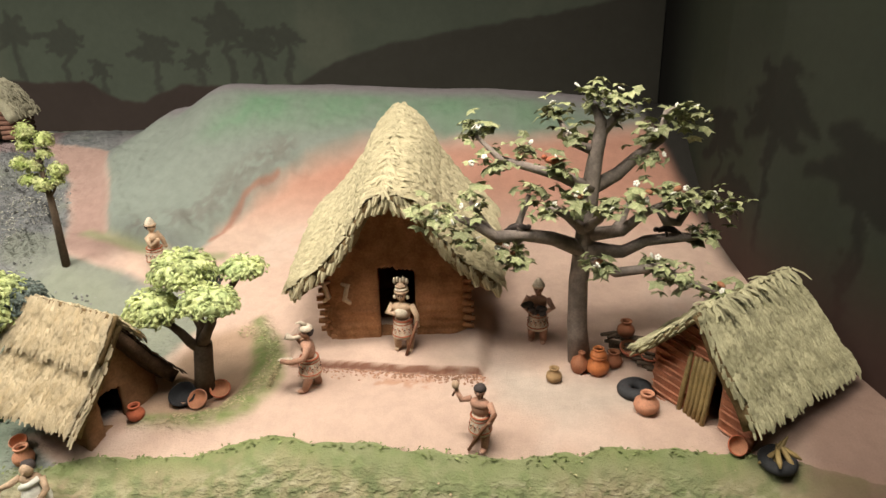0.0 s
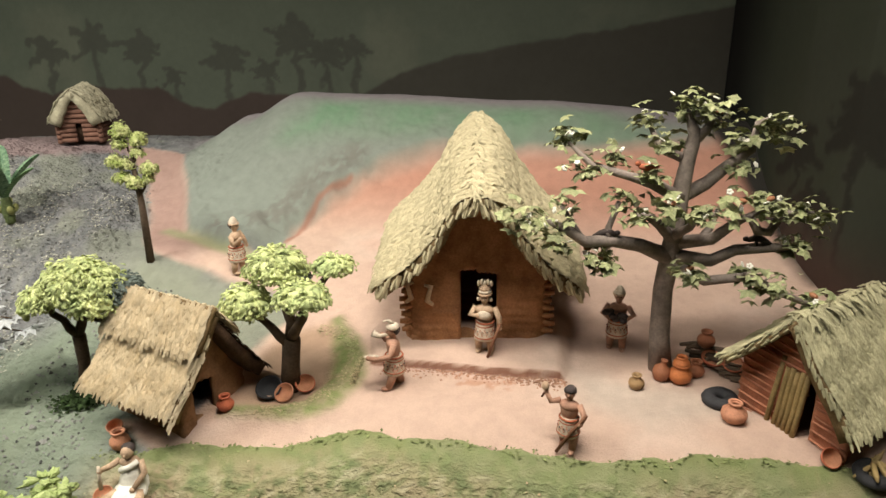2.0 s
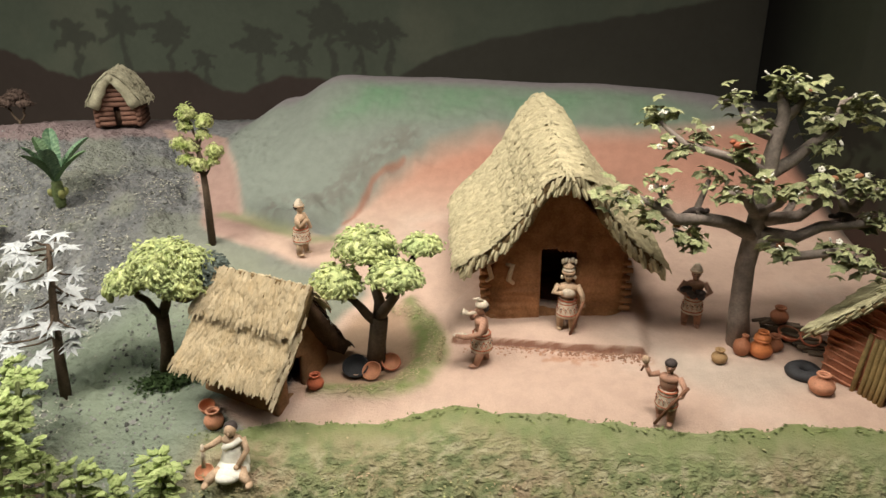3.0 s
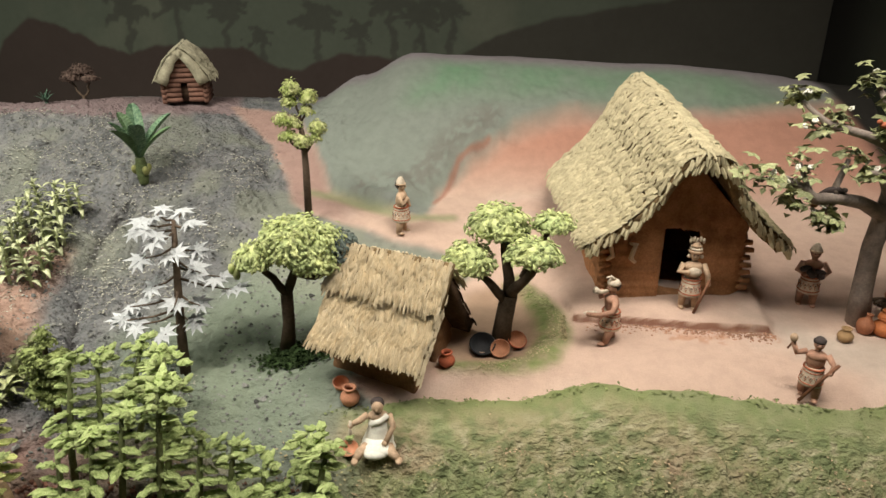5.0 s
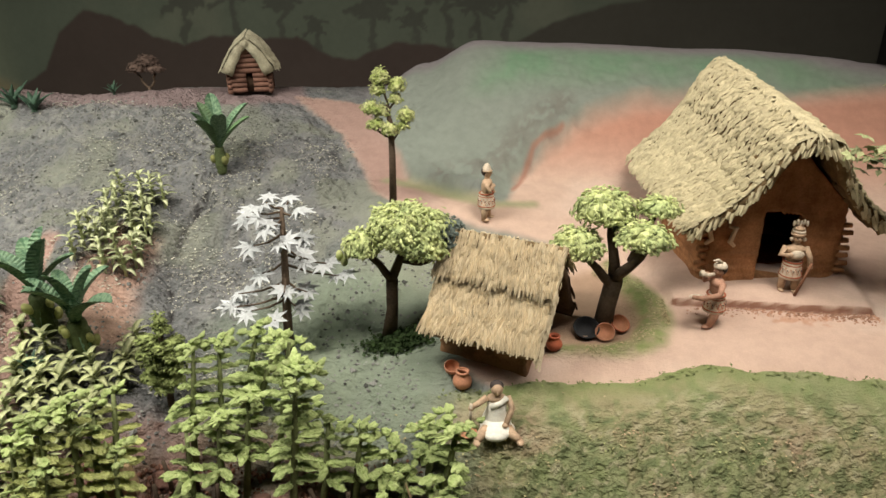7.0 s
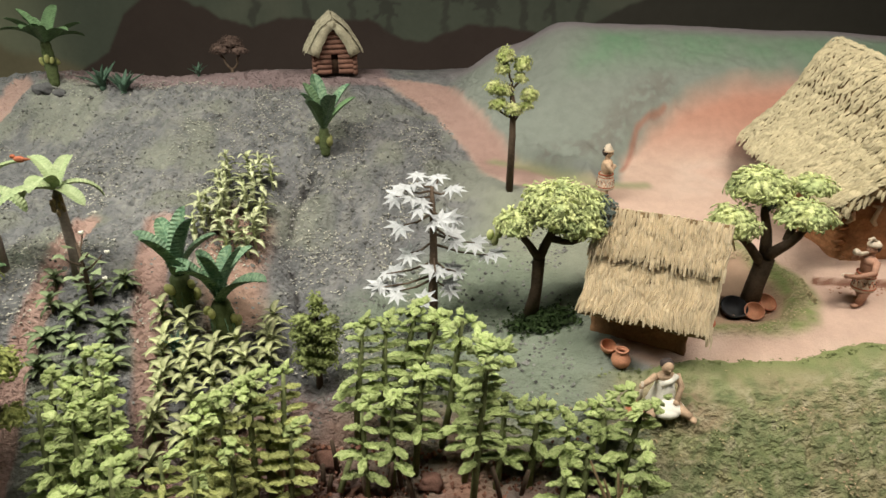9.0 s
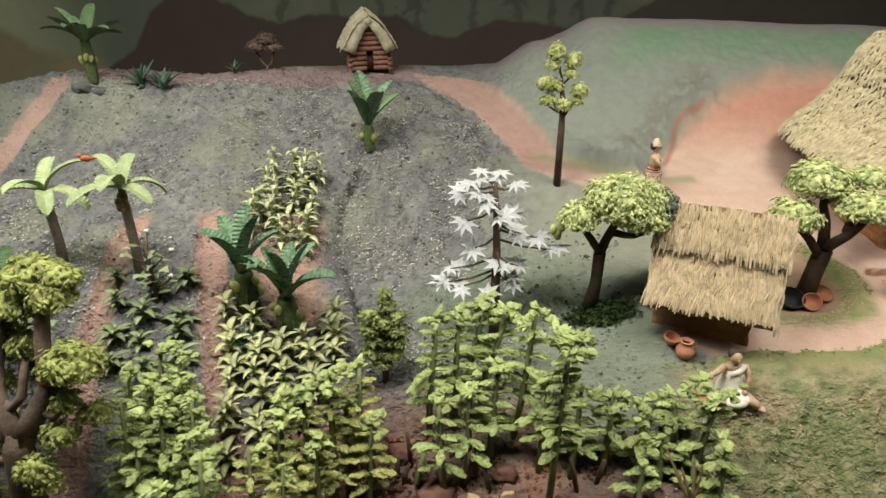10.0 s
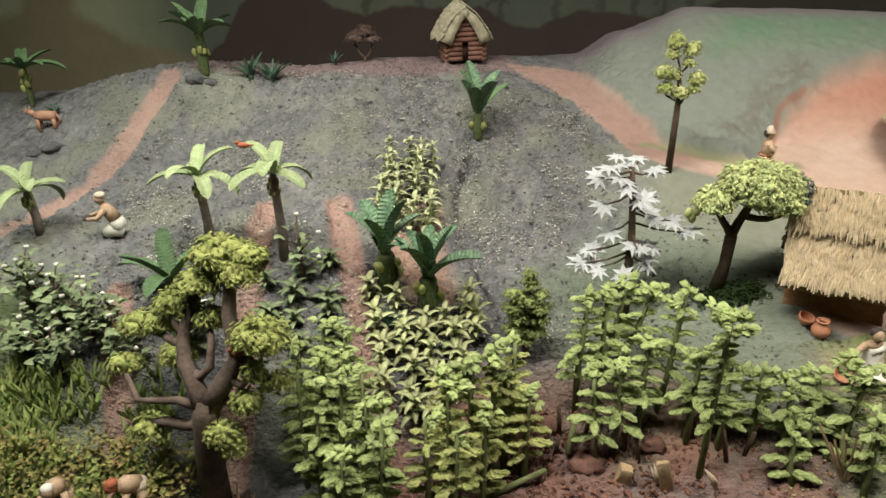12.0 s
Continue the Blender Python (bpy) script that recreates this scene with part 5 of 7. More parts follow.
bm = bm_new()
for k in range(5):
    a = 2 * math.pi * k / 5
    blob(bm, (0.0026 * math.cos(a), 0.0026 * math.sin(a), 0), (0.0022, 0.0022, 0.0012), 6, 4)
BLOSSOM = mesh_of("blossom", bm, M_BLOSSOM)
bm = bm_new()
blob(bm, (0, 0, 0), (0.004, 0.0065, 0.0035), 8, 6)
RUST = mesh_of("dry_leaf", bm, M_RUST)
random.seed(11)
EXTRA = Heap()
for x, y, z, n in CLUSTERS:
    for k in range(int(n * 1.9)):
        p = Vector((x + random.gauss(0, 0.0120), y + random.gauss(0, 0.013), z + random.gauss(0, 0.0090))) - B
        share("leaf", IVY[k % 3], tree, turn(p, rnd(-180, 180), rnd(-45, 10), rnd(-30, 30), rnd(0.8, 1.2)))
    for k in range(16):
        d = Vector((random.gauss(0, 1), random.gauss(0, 1), random.gauss(0, 0.7)))
        EXTRA.flake(Vector((x, y, z - 0.002)) + 0.0095 * d - B, Vector((rnd(-1, 1), rnd(-1, 1), rnd(-0.8, 0.3))).normalized(), Vector((rnd(-0.5, 0.5), rnd(-0.5, 0.5), 1)).normalized(), rnd(0.008, 0.014), rnd(0.007, 0.011))
    for k in range(2 if n > 6 else 1):
        p = Vector((x + random.gauss(0, 0.010), y - 0.008 + random.gauss(0, 0.008), z + 0.004 + random.gauss(0, 0.006))) - B
        share("blossom", BLOSSOM, tree, turn(p, rnd(0, 360), rnd(20, 80)))
    if random.random() < 0.22:
        p = Vector((x + random.gauss(0, 0.008), y - 0.004, z + 0.008)) - B
        share("dry_leaf", RUST, tree, turn(p, rnd(-90, 90), rnd(-20, 20)))

foliage = new("foliage", EXTRA.mesh("foliage", M_IVY_STUFF))
foliage.parent = tree
tagged(foliage, "small green leaves that fill the clusters", kind="stuff")

# ---------------------------------------------------------------- the silver-leaved tree
B = on_land(-0.832, 0.726, 0.004)
tree = thing("silver_tree", "dark slim tree with star-shaped silver-white leaves", "tree", Matrix.Translation(B))
STARS = [(-0.869, 0.745, 0.165), (-0.855, 0.765, 0.173), (-0.825, 0.775, 0.172), (-0.805, 0.755, 0.162), (-0.847, 0.725, 0.146), (-0.873, 0.745, 0.113), (-0.822, 0.725, 0.124), (-0.809, 0.775, 0.115), (-0.864, 0.735, 0.073), (-0.795, 0.745, 0.094),
         (-0.771, 0.755, 0.084), (-0.751, 0.745, 0.069), (-0.825, 0.715, 0.054), (-0.797, 0.735, 0.046), (-0.814, 0.725, 0.027), (-0.898, 0.725, 0.044), (-0.903, 0.715, 0.027), (-0.878, 0.715, 0.022), (-0.841, 0.705, 0.012), (-0.888, 0.765, 0.15)]
spine = [Vector(p) for p in ((B.x, B.y, B.z), (-0.831, 0.732, 0.0), (-0.830, 0.742, 0.07), (-0.832, 0.757, 0.13), (-0.834, 0.768, 0.165))]
bm = bm_new()
tube(bm, [p - B for p in spine], [0.0085, 0.0072, 0.0058, 0.0045, 0.003], 8)
for s in STARS:
    s = Vector(s)
    h = min(max((s.z - 0.01 - B.z) / (0.165 - B.z), 0.1), 1.0) * 4
    i = min(int(h), 3)
    a = spine[i].lerp(spine[i + 1], h - i)
    tube(bm, [a - B, a.lerp(s, 0.5) + Vector((0, 0, -0.004)) - B, s - B], [0.0022, 0.0016, 0.001], 5)
part("trunk", bm, M_BARK_DARK, tree)
SILVER = [star_leaf("leaf", r, 7, M_SILVER, 0.46, c) for r, c in ((0.0215, 0.15), (0.0180, 0.3))]
for i, s in enumerate(STARS):
    for k in range(2):
        share("leaf", SILVER[k], tree, turn(Vector(s) - B + Vector((random.gauss(0, 0.005), random.gauss(0, 0.005), random.gauss(0, 0.003))), rnd(-25, 25) + 180 * (k % 2), rnd(5, 35) * (1 if k % 2 == 0 else -1), rnd(-20, 20), rnd(0.85, 1.15)))
bm = bm_new()
for dx, dz in ((0, 0), (0.012, 0.004), (0.006, -0.008)):
    blob(bm, (dx, 0, dz), (0.006, 0.005, 0.009), 8, 6)
solo("leaf_bud", bm, M_CLUMP_PALE, "pale green bud cluster on a twig of the silver tree", "bud", Matrix.Translation((-0.748, 0.748, 0.10)))

# ---------------------------------------------------------------- fern palms, bananas, agaves
FERN_LEAF = [blade("leaf", 0.105, 0.030, M_FERN, d, 0.5, 0.13, 34, 0, 0.75, 0.0, True) for d in (25, 55)]
FERN_GREEN = [blade("leaf", 0.102, 0.028, material("mid_fern_green", (0.11, 0.19, 0.085), 0.6, 0.3, 0.35, 90.0, 0.3, 500.0, objects=0.2), d, 0.45, 0.13, 34, 0, 0.75, 0.0, True) for d in (30, 70)]
BANANA_LEAF = [blade("leaf", 0.080, 0.025, M_BANANA, d, 0.3, 0.14, 30, 0, 0.75, 0.06, True) for d in (70, 105)]
bm = bm_new()
blob(bm, (0, 0, 0), (0.0062, 0.0062, 0.0095), 10, 8)
FRUIT = mesh_of("fruit", bm, M_FRUIT)


M_TRUNK_GREEN = material("ribbed_green_trunk", (0.10, 0.13, 0.05), 0.7, 0.25, 0.4, 120.0, 0.4, 400.0)


def fern_palm(x, y, h, r, leaves, size, label, group, fruits=5, mats=None, yaw0=0.0, upright=70):
    base = on_land(x, y)
    t = thing("fern_palm", label, "palm", Matrix.Translation(base), group)
    bm = bm_new()
    prof = []
    for k in range(13):
        z = h * k / 12
        prof.append((r * (0.8 + 0.35 * math.sin(math.pi * k / 12)) * (1.0 if k % 2 else 0.88), z))
    lathe(bm, [(0, 0)] + prof + [(0, h)], 12)
    part("trunk", bm, M_TRUNK_GREEN, t)
    for k in range(leaves):
        yaw = yaw0 + 360 * k / leaves + rnd(-14, 14)
        share("leaf", (mats or FERN_LEAF)[k % 2], t, turn((0, 0, h * 0.92), yaw, upright + rnd(-16, 14), rnd(-15, 15), size * rnd(0.85, 1.1)))
    for k in range(4 if fruits > 4 and h < 0.1 else 0):
        share("leaf", (mats or FERN_LEAF)[1], t, turn((0, 0, h * 0.95), yaw0 + 45 + 90 * k, -48, 0, 0.50 * size))
    for k in range(fruits):
        a = 2.3 * k + yaw0
        share("fruit", FRUIT, t, turn((1.25 * r * math.cos(a), 1.25 * r * math.sin(a), h * rnd(0.45, 0.85)), 0, rnd(-25, 25), rnd(-25, 25), rnd(0.8, 1.15)))
    return t


random.seed(5)
fern_palm(-1.088, 1.150, 0.056, 0.011, 7, 1.02, "fern palm with upright leaves on the grey hill", "fern palms", 4, [FERN_LEAF[0], FERN_GREEN[0]], 20, 68)
fern_palm(-1.212, 0.722, 0.070, 0.0165, 7, 1.0, "dark green fern palm with yellow-green fruits between field beds", "fern palms", 5, None, 50)
fern_palm(-1.142, 0.697, 0.072, 0.0160, 8, 1.0, "dark green fern palm with yellow-green fruits between field beds", "fern palms", 6, None, 10)
fern_palm(-1.545, 0.66, 0.035, 0.012, 6, 0.95, "broad fern palm behind a gnarled tree", "fern palms", 0, FERN_GREEN, 25, 48)
fern_palm(-1.732, 1.300, 0.098, 0.012, 10, 1.02, "tall fern palm on a rock at the field top", "fern palms", 4, FERN_GREEN, 5, 52)
fern_palm(-2.235, 1.365, 0.105, 0.008, 7, 0.95, "tall thin fern palm above a cattle figurine", "fern palms", 6, FERN_GREEN, 30, 40)


BANANA = []
for m in (M_FRUIT, M_DRY):
    bm = bm_new()
    blob(bm, (0, 0, 0), (0.0028, 0.0028, 0.0065), 6, 5)
    BANANA.append(mesh_of("banana", bm, m))


def banana(x, y, h, size, label, yaw0):
    base = on_land(x, y)
    t = thing("banana_plant", label, "banana plant", Matrix.Translation(base), "banana plants")
    bm = bm_new()
    tube(bm, [(0, 0, 0), (0.002, 0, h * 0.4), (0.0, 0, h * 0.8), (0, 0, h * 1.02)], [0.0085, 0.0075, 0.007, 0.005], 9)
    part("trunk", bm, M_BARK, t)
    for k in range(7):
        share("leaf", BANANA_LEAF[k % 2], t, turn((0, 0, h), yaw0 + 360 * k / 7 + rnd(-12, 12), rnd(14, 40) if k % 3 else 66, rnd(-15, 15), size * rnd(0.85, 1.1)))
    for k in range(12):
        a = 2.4 * k
        share("banana", BANANA[0 if x < -1.45 else 1], t, Matrix.Translation((0.008 * math.cos(a), -0.006 + 0.007 * math.sin(a), h * 0.93 - 0.0022 * k)))


banana(-1.517, 0.755, 0.134, 1.0, "banana plant with arching pale leaves and green bunch", 10)
banana(-1.388, 0.745, 0.150, 1.0, "banana plant with arching pale leaves and brown bunch", 40)
banana(-1.845, 0.785, 0.082, 0.95, "short banana plant beside the red field path", 75)
AGAVE_LEAF = [blade("leaf", 0.055, 0.014, M_AGAVE, d, 0.6, 0.0, 8, 0, 0.45) for d in (15, 35)]


def agave(x, y, size, n=9):
    base = on_land(x, y, 0.001)
    t = thing("agave", "small blue-green agave rosette on the ridge", "agave", Matrix.Translation(base), "agaves on the ridge")
    bm = bm_new()
    blob(bm, (0, 0, 0.002), (0.006 * size, 0.006 * size, 0.006 * size), 8, 6)
    part("heart", bm, M_AGAVE, t)
    for k in range(n):
        share("leaf", AGAVE_LEAF[k % 2], t, turn((0, 0, 0.002), 360 * k / n * 1.0 + rnd(-10, 10), rnd(42, 80), 0, size * rnd(0.8, 1.1)))


for x, y, s in ((-1.622, 1.30, 1.12), (-1.572, 1.295, 1.15), (-1.452, 1.42, 0.62), (-2.105, 1.262, 0.6), (-1.20, 0.655, 0.55)):
    agave(x, y, s)

# ---------------------------------------------------------------- maize bed, rosettes, cotton
MAIZE_LEAF = [blade("leaf", 0.033, 0.0135, M_MAIZE, d, 0.25, 0.0, 8, 0, 0.5) for d in (75, 110)]


def maize(x, y, h):
    base = on_land(x, y)
    t = thing("maize_plant", "pale green maize plant in a crowded bed", "maize", Matrix.Translation(base), "maize bed")
    bm = bm_new()
    tip = Vector((rnd(-0.004, 0.004), rnd(-0.004, 0.004), h))
    tube(bm, [(0, 0, 0), tip], [0.0026, 0.0018], 6)
    part("stalk", bm, M_MAIZE, t)
    n = int(h / 0.0115)
    spin = rnd(0, 90)
    for k in range(n):
        f = 0.25 + 0.73 * k / n
        for j in (0, 180):
            share("leaf", MAIZE_LEAF[(k + j // 180) % 2], t, turn(tip * f, spin + 90 * k + j + rnd(-18, 18), 34 + 16 * f + rnd(-10, 10), 0, rnd(0.75, 1.0) * (1.05 - 0.25 * f)))


random.seed(8)
for i in range(4):
    for j in range(7):
        if (i, j) not in ((1, 0), (2, 2), (1, 4), (3, 5)):
            maize(-1.250 + 0.027 * i + rnd(-0.008, 0.008), 0.872 + 0.031 * j + rnd(-0.008, 0.008), rnd(0.052, 0.080))

ROSE_LEAF = [blade("leaf", 0.029, 0.0108, M_ROSETTE, d, 0.4, 0.0, 6, 0, 0.55) for d in (60, 100)]
ROSE_DARK = [blade("leaf", 0.023, 0.0095, M_COTTON, d, 0.35, 0.0, 6, 0, 0.6) for d in (60, 100)]


def rosette(x, y, h, size, leaves=14, meshes=None, label="leafy olive seedling in a field bed", group="bed seedlings"):
    base = on_land(x, y, 0.001)
    t = thing("seedling", label, "seedling", Matrix.Translation(base), group)
    bm = bm_new()
    tube(bm, [(0, 0, 0), (0, 0, h)], [0.0022, 0.0014], 6)
    part("stalk", bm, M_SHRUB_STEM, t)
    for k in range(leaves):
        share("leaf", (meshes or ROSE_LEAF)[k % 2], t, turn((0, 0, h * (0.2 + 0.8 * k / leaves)), 137.5 * k, 15 + 45 * k / leaves + rnd(-10, 10), 0, size * rnd(0.75, 1.1)))


random.seed(21)
for i in range(5):
    for j in range(8):
        x = -1.232 + 0.036 * i + 0.007 * j + rnd(-0.009, 0.009)
        y = 0.698 + 0.010 * i - 0.025 * j + rnd(-0.007, 0.007)
        if (x + 1.145) ** 2 + (y - 0.70) ** 2 > 0.0010 and (x + 1.212) ** 2 + (y - 0.722) ** 2 > 0.0010 and x < -1.05 - 0.2 * (0.70 - y):
            rosette(x, y, rnd(0.022, 0.05), rnd(0.8, 1.15))
for x, y in ((-1.429, 0.745), (-1.348, 0.713), (-1.307, 0.734), (-1.400, 0.687), (-1.352, 0.668), (-1.299, 0.677), (-1.291, 0.650), (-1.385, 0.639), (-1.343, 0.634), (-1.280, 0.620), (-1.375, 0.600), (-1.325, 0.598), (-1.275, 0.590)):
        rosette(x, y, rnd(0.016, 0.032), rnd(1.1, 1.4), 13, ROSE_DARK, "low dark green seedling in a field bed", "dark bed seedlings")

LEAFLET = [star_leaf("leaf", 0.0105, 3, M_COTTON, 0.6, 0.2), star_leaf("leaf", 0.013, 3, M_COTTON, 0.5, 0.35)]
bm = bm_new()
for d in ((0, 0, 0), (0.0022, 0, 0.001), (-0.001, 0.002, 0.001), (0, -0.0018, 0.0012)):
    blob(bm, d, 0.0026, 6, 5)
BOLL = mesh_of("cotton_boll", bm, M_BLOSSOM)


def cotton(x, y, h, n, bolls, label):
    base = on_land(x, y)
    t = thing("cotton_plant", label, "cotton plant", Matrix.Translation(base), "cotton plants")
    bm = bm_new()
    tube(bm, [(0, 0, 0), (0.002, 0, h * 0.5), (0, 0, h)], [0.0036, 0.0028, 0.0016], 6)
    ends = []
    for k in range(7):
        a, z = 2.4 * k, h * (0.25 + 0.1 * k)
        e = Vector((0.030 * math.cos(a), 0.030 * math.sin(a), z + 0.018))
        tube(bm, [(0, 0, z), e * 0.5 + Vector((0, 0, z * 0.5 - 0.002)), e], [0.002, 0.0015, 0.001], 5)
        ends.append(e)
    part("stem", bm, M_BARK_DARK, t)
    ends.append(Vector((0, 0, h)))
    for k in range(n):
        e = ends[k % len(ends)] * rnd(0.55, 1.05)
        share("leaf", LEAFLET[k % 2], t, turn(e + Vector((random.gauss(0, 0.006), random.gauss(0, 0.006), random.gauss(0.002, 0.006))), rnd(-180, 180), rnd(-35, 20), rnd(-25, 25), rnd(0.8, 1.3)))
    for k in range(bolls):
        e = ends[(3 * k) % len(ends)]
        share("cotton_boll", BOLL, t, turn(e + Vector((random.gauss(0, 0.004), random.gauss(0, 0.004), 0.004)), rnd(0, 360)))


random.seed(4)
cotton(-1.345, 0.700, 0.105, 22, 3, "tall thin cotton plant with white bolls")
for x, y, h in ((-1.60, 0.575, 0.095), (-1.655, 0.60, 0.09), (-1.715, 0.62, 0.085), (-1.775, 0.64, 0.09), (-1.69, 0.555, 0.08), (-1.50, 0.60, 0.06), (-1.755, 0.575, 0.075)):
    cotton(x, y, h, 80, 6, "bushy cotton plant with grey-green leaves and white bolls")

# ---------------------------------------------------------------- the crowded front row of leafy shrubs
M_SHRUB_YELLOW = material("yellow_green_leaf", (0.36, 0.40, 0.125), 0.75, 0.2, 0.30, 220.0, 0.6, 600.0, second=(0.48, 0.50, 0.21), objects=0.25)


def puckered_leaf(L, w, arch, seed, mat):
    """A thick crinkled leaf along +y that rises from its stalk and bows over, its halves swollen between the veins."""
    bm = bm_new()
    n0 = Vector((seed * 3.7, seed * 1.3, 2.0))
    blob(bm, (0, L * 0.5, 0), (w * 0.5, L * 0.5, 0.0034), 20, 20)
    for v in bm.verts:
        f = min(max(v.co.y / L, 0), 1)
        edge = min(abs(v.co.x) / (0.5 * w), 1.0)
        top = v.co.z > 0
        v.co.x *= (0.72 + 0.75 * f - 0.35 * f * f) * (1 + 0.22 * math.sin(f * 30 + seed))
        v.co.z += (0.0026 * abs(math.sin(f * 15 + 1.2 * edge)) * min(edge * 2.2, 1) if top else 0.0)
        v.co += Vector(noise.noise_vector(v.co * 330 + n0)) * 0.0024 + Vector(noise.noise_vector(v.co * 700 + n0)) * 0.0010
        v.co.z -= 0.20 * w * edge * edge
        v.co.z -= L * arch * f * f
    return mesh_of("leaf", bm, mat, False)


PAD = {m.name: [puckered_leaf(L, w, arch, i + 5 * j, m) for i, (L, w, arch) in enumerate(((0.0275, 0.0150, 0.85), (0.0250, 0.0145, 1.0), (0.0295, 0.0155, 0.80), (0.0255, 0.0140, 0.95)))] for j, m in enumerate((M_SHRUB, M_SHRUB_YELLOW))}
random.seed(2)
CURL = []
for k in range(3):
    bm = bm_new()
    for j in range(3):
        blob(bm, (random.gauss(0, 0.0045), random.gauss(0, 0.0045), random.gauss(0, 0.003)), (rnd(0.0035, 0.0060), rnd(0.0035, 0.0060), rnd(0.0022, 0.0036)), 12, 9)
    for v in bm.verts:
        v.co *= 1 + 0.55 * noise.noise(v.co * 260 + Vector((k, 0, 0))) + 0.3 * noise.noise(v.co * 600)
    CURL.append(mesh_of("curled_leaf", bm, M_SHRUB, False))


def shrub(x, y, top, lean=0.0, crown=4, mat=M_SHRUB, bare=0.34, ranks=2, label="tall green leafy shrub with paired crinkled leaves"):
    """A single stalk with pairs of drooping leaves and a crumbly tip."""
    base = on_land(x - lean, y - 0.030)
    h = max(top - base.z, 0.05)
    t = thing("leafy_shrub", label, "shrub", Matrix.Translation(base), "front row shrubs")
    bm = bm_new()
    spine = [Vector((0, 0, 0)), Vector((lean * 0.35 + rnd(-0.003, 0.003), 0.010 + rnd(-0.003, 0.003), h * 0.35)), Vector((lean * 0.7, 0.020 + rnd(-0.003, 0.003), h * 0.7)), Vector((lean, 0.030, h))]
    tube(bm, spine, [0.0048, 0.0044, 0.0038, 0.0024], 8)
    jitter(bm, 0.0008, 120)
    part("stem", bm, M_SHRUB_STEM, t)
    pads = PAD[mat.name]
    pairs = max(int(h * (0.96 - bare) / 0.0165), 3)
    face = rnd(-28, 28)
    for k in range(pairs):
        f = bare + (0.96 - bare) * (k + rnd(-0.15, 0.15)) / pairs
        f = min(max(f, 0.1), 0.97)
        i = min(int(f * 3), 2)
        p = spine[i].lerp(spine[i + 1], f * 3 - i)
        size = 0.93 - 0.45 * max(f - 0.5, 0) / 0.5
        for side in (-90, 90):
            share("leaf", pads[(k + side // 90) % 4], t, turn(p, side + face + rnd(-26, 26), rnd(30, 56), rnd(-20, 20), size * rnd(0.8, 1.15)))
        if ranks > 1 and rnd(0, 1) < 0.45:
            share("leaf", pads[k % 4], t, turn(p, rnd(-30, 30) + (180 if k % 4 == 1 else 0) + face, rnd(18, 40), rnd(-20, 20), size * rnd(0.7, 0.95)))
    for k in range(crown):
        p = spine[3] + Vector((random.gauss(0, 0.0045 + 0.0007 * crown), random.gauss(0, 0.0045 + 0.0007 * crown), random.gauss(-0.003, 0.005)))
        share("curled_leaf", CURL[k % 3], t, turn(p, rnd(0, 360), rnd(-30, 30), 0, rnd(0.9, 1.45)))
    return t


random.seed(31)
for x, y, top, lean, crown in (
        (-0.908, 0.591, 0.038, 0.010, 4), (-0.880, 0.605, 0.034, 0.006, 4), (-0.844, 0.651, 0.034, 0.030, 4), (-0.812, 0.640, 0.028, 0.040, 5), (-0.779, 0.590, 0.048, 0.026, 4), (-0.745, 0.507, 0.061, 0.016, 13),
        (-0.900, 0.524, -0.046, -0.006, 4), (-0.862, 0.540, -0.028, 0.004, 3), (-0.828, 0.556, -0.012, 0.008, 3), (-0.762, 0.548, -0.010, 0.010, 4), (-0.722, 0.540, -0.030, 0.010, 3), 
        (-0.682, 0.541, -0.034, 0.008, 4), (-0.643, 0.537, -0.058, 0.006, 4), (-0.596, 0.569, -0.062, 0.004, 3), (-0.560, 0.530, -0.014, 0.022, 9), (-0.558, 0.482, -0.060, 0.010, 3), (-0.622, 0.520, -0.080, 0.004, 3)):
    shrub(x, y, top, lean, crown)
for x, y, top in ((-0.651, 0.492, -0.092), (-0.585, 0.505, -0.105)):
    shrub(x, y, top, 0.0, 2, M_SHRUB, 0.18, 1, "short pale green shrub with paired crinkled leaves")
for x, y, top, lean, crown in ((-1.031, 0.503, 0.003, 0.004, 4), (-1.005, 0.551, -0.015, 0.006, 4), (-1.062, 0.490, -0.006, 0.0, 4), (-1.090, 0.470, -0.028, -0.004, 3), (-1.040, 0.455, -0.050, 0.006, 2), (-1.115, 0.430, -0.050, 0.0, 2),
                               (-0.985, 0.505, -0.060, 0.006, 3), (-1.076, 0.425, -0.070, 0.0, 2), (-1.018, 0.522, -0.030, 0.0, 3), (-1.10, 0.505, -0.036, 0.0, 2)):
    shrub(x, y, top, lean, crown, M_SHRUB_YELLOW, 0.30, 2, "yellow-green leafy shrub with paired crinkled leaves")
for x, y, top, lean, crown in ((-1.275, 0.564, -0.002, 0.004, 3), (-1.238, 0.540, -0.006, 0.004, 3), (-1.262, 0.505, -0.012, 0.0, 3), (-1.224, 0.451, -0.014, 0.006, 4), (-1.290, 0.480, -0.030, -0.004, 2), (-1.255, 0.440, -0.050, 0.0, 2),
                               (-1.190, 0.440, -0.040, 0.004, 3), (-1.167, 0.414, -0.056, 0.004, 4), (-1.215, 0.395, -0.080, 0.0, 2), (-1.304, 0.530, -0.020, -0.004, 2), (-1.205, 0.490, -0.030, 0.004, 3)):
    shrub(x, y, top, lean, crown, M_SHRUB, 0.24)
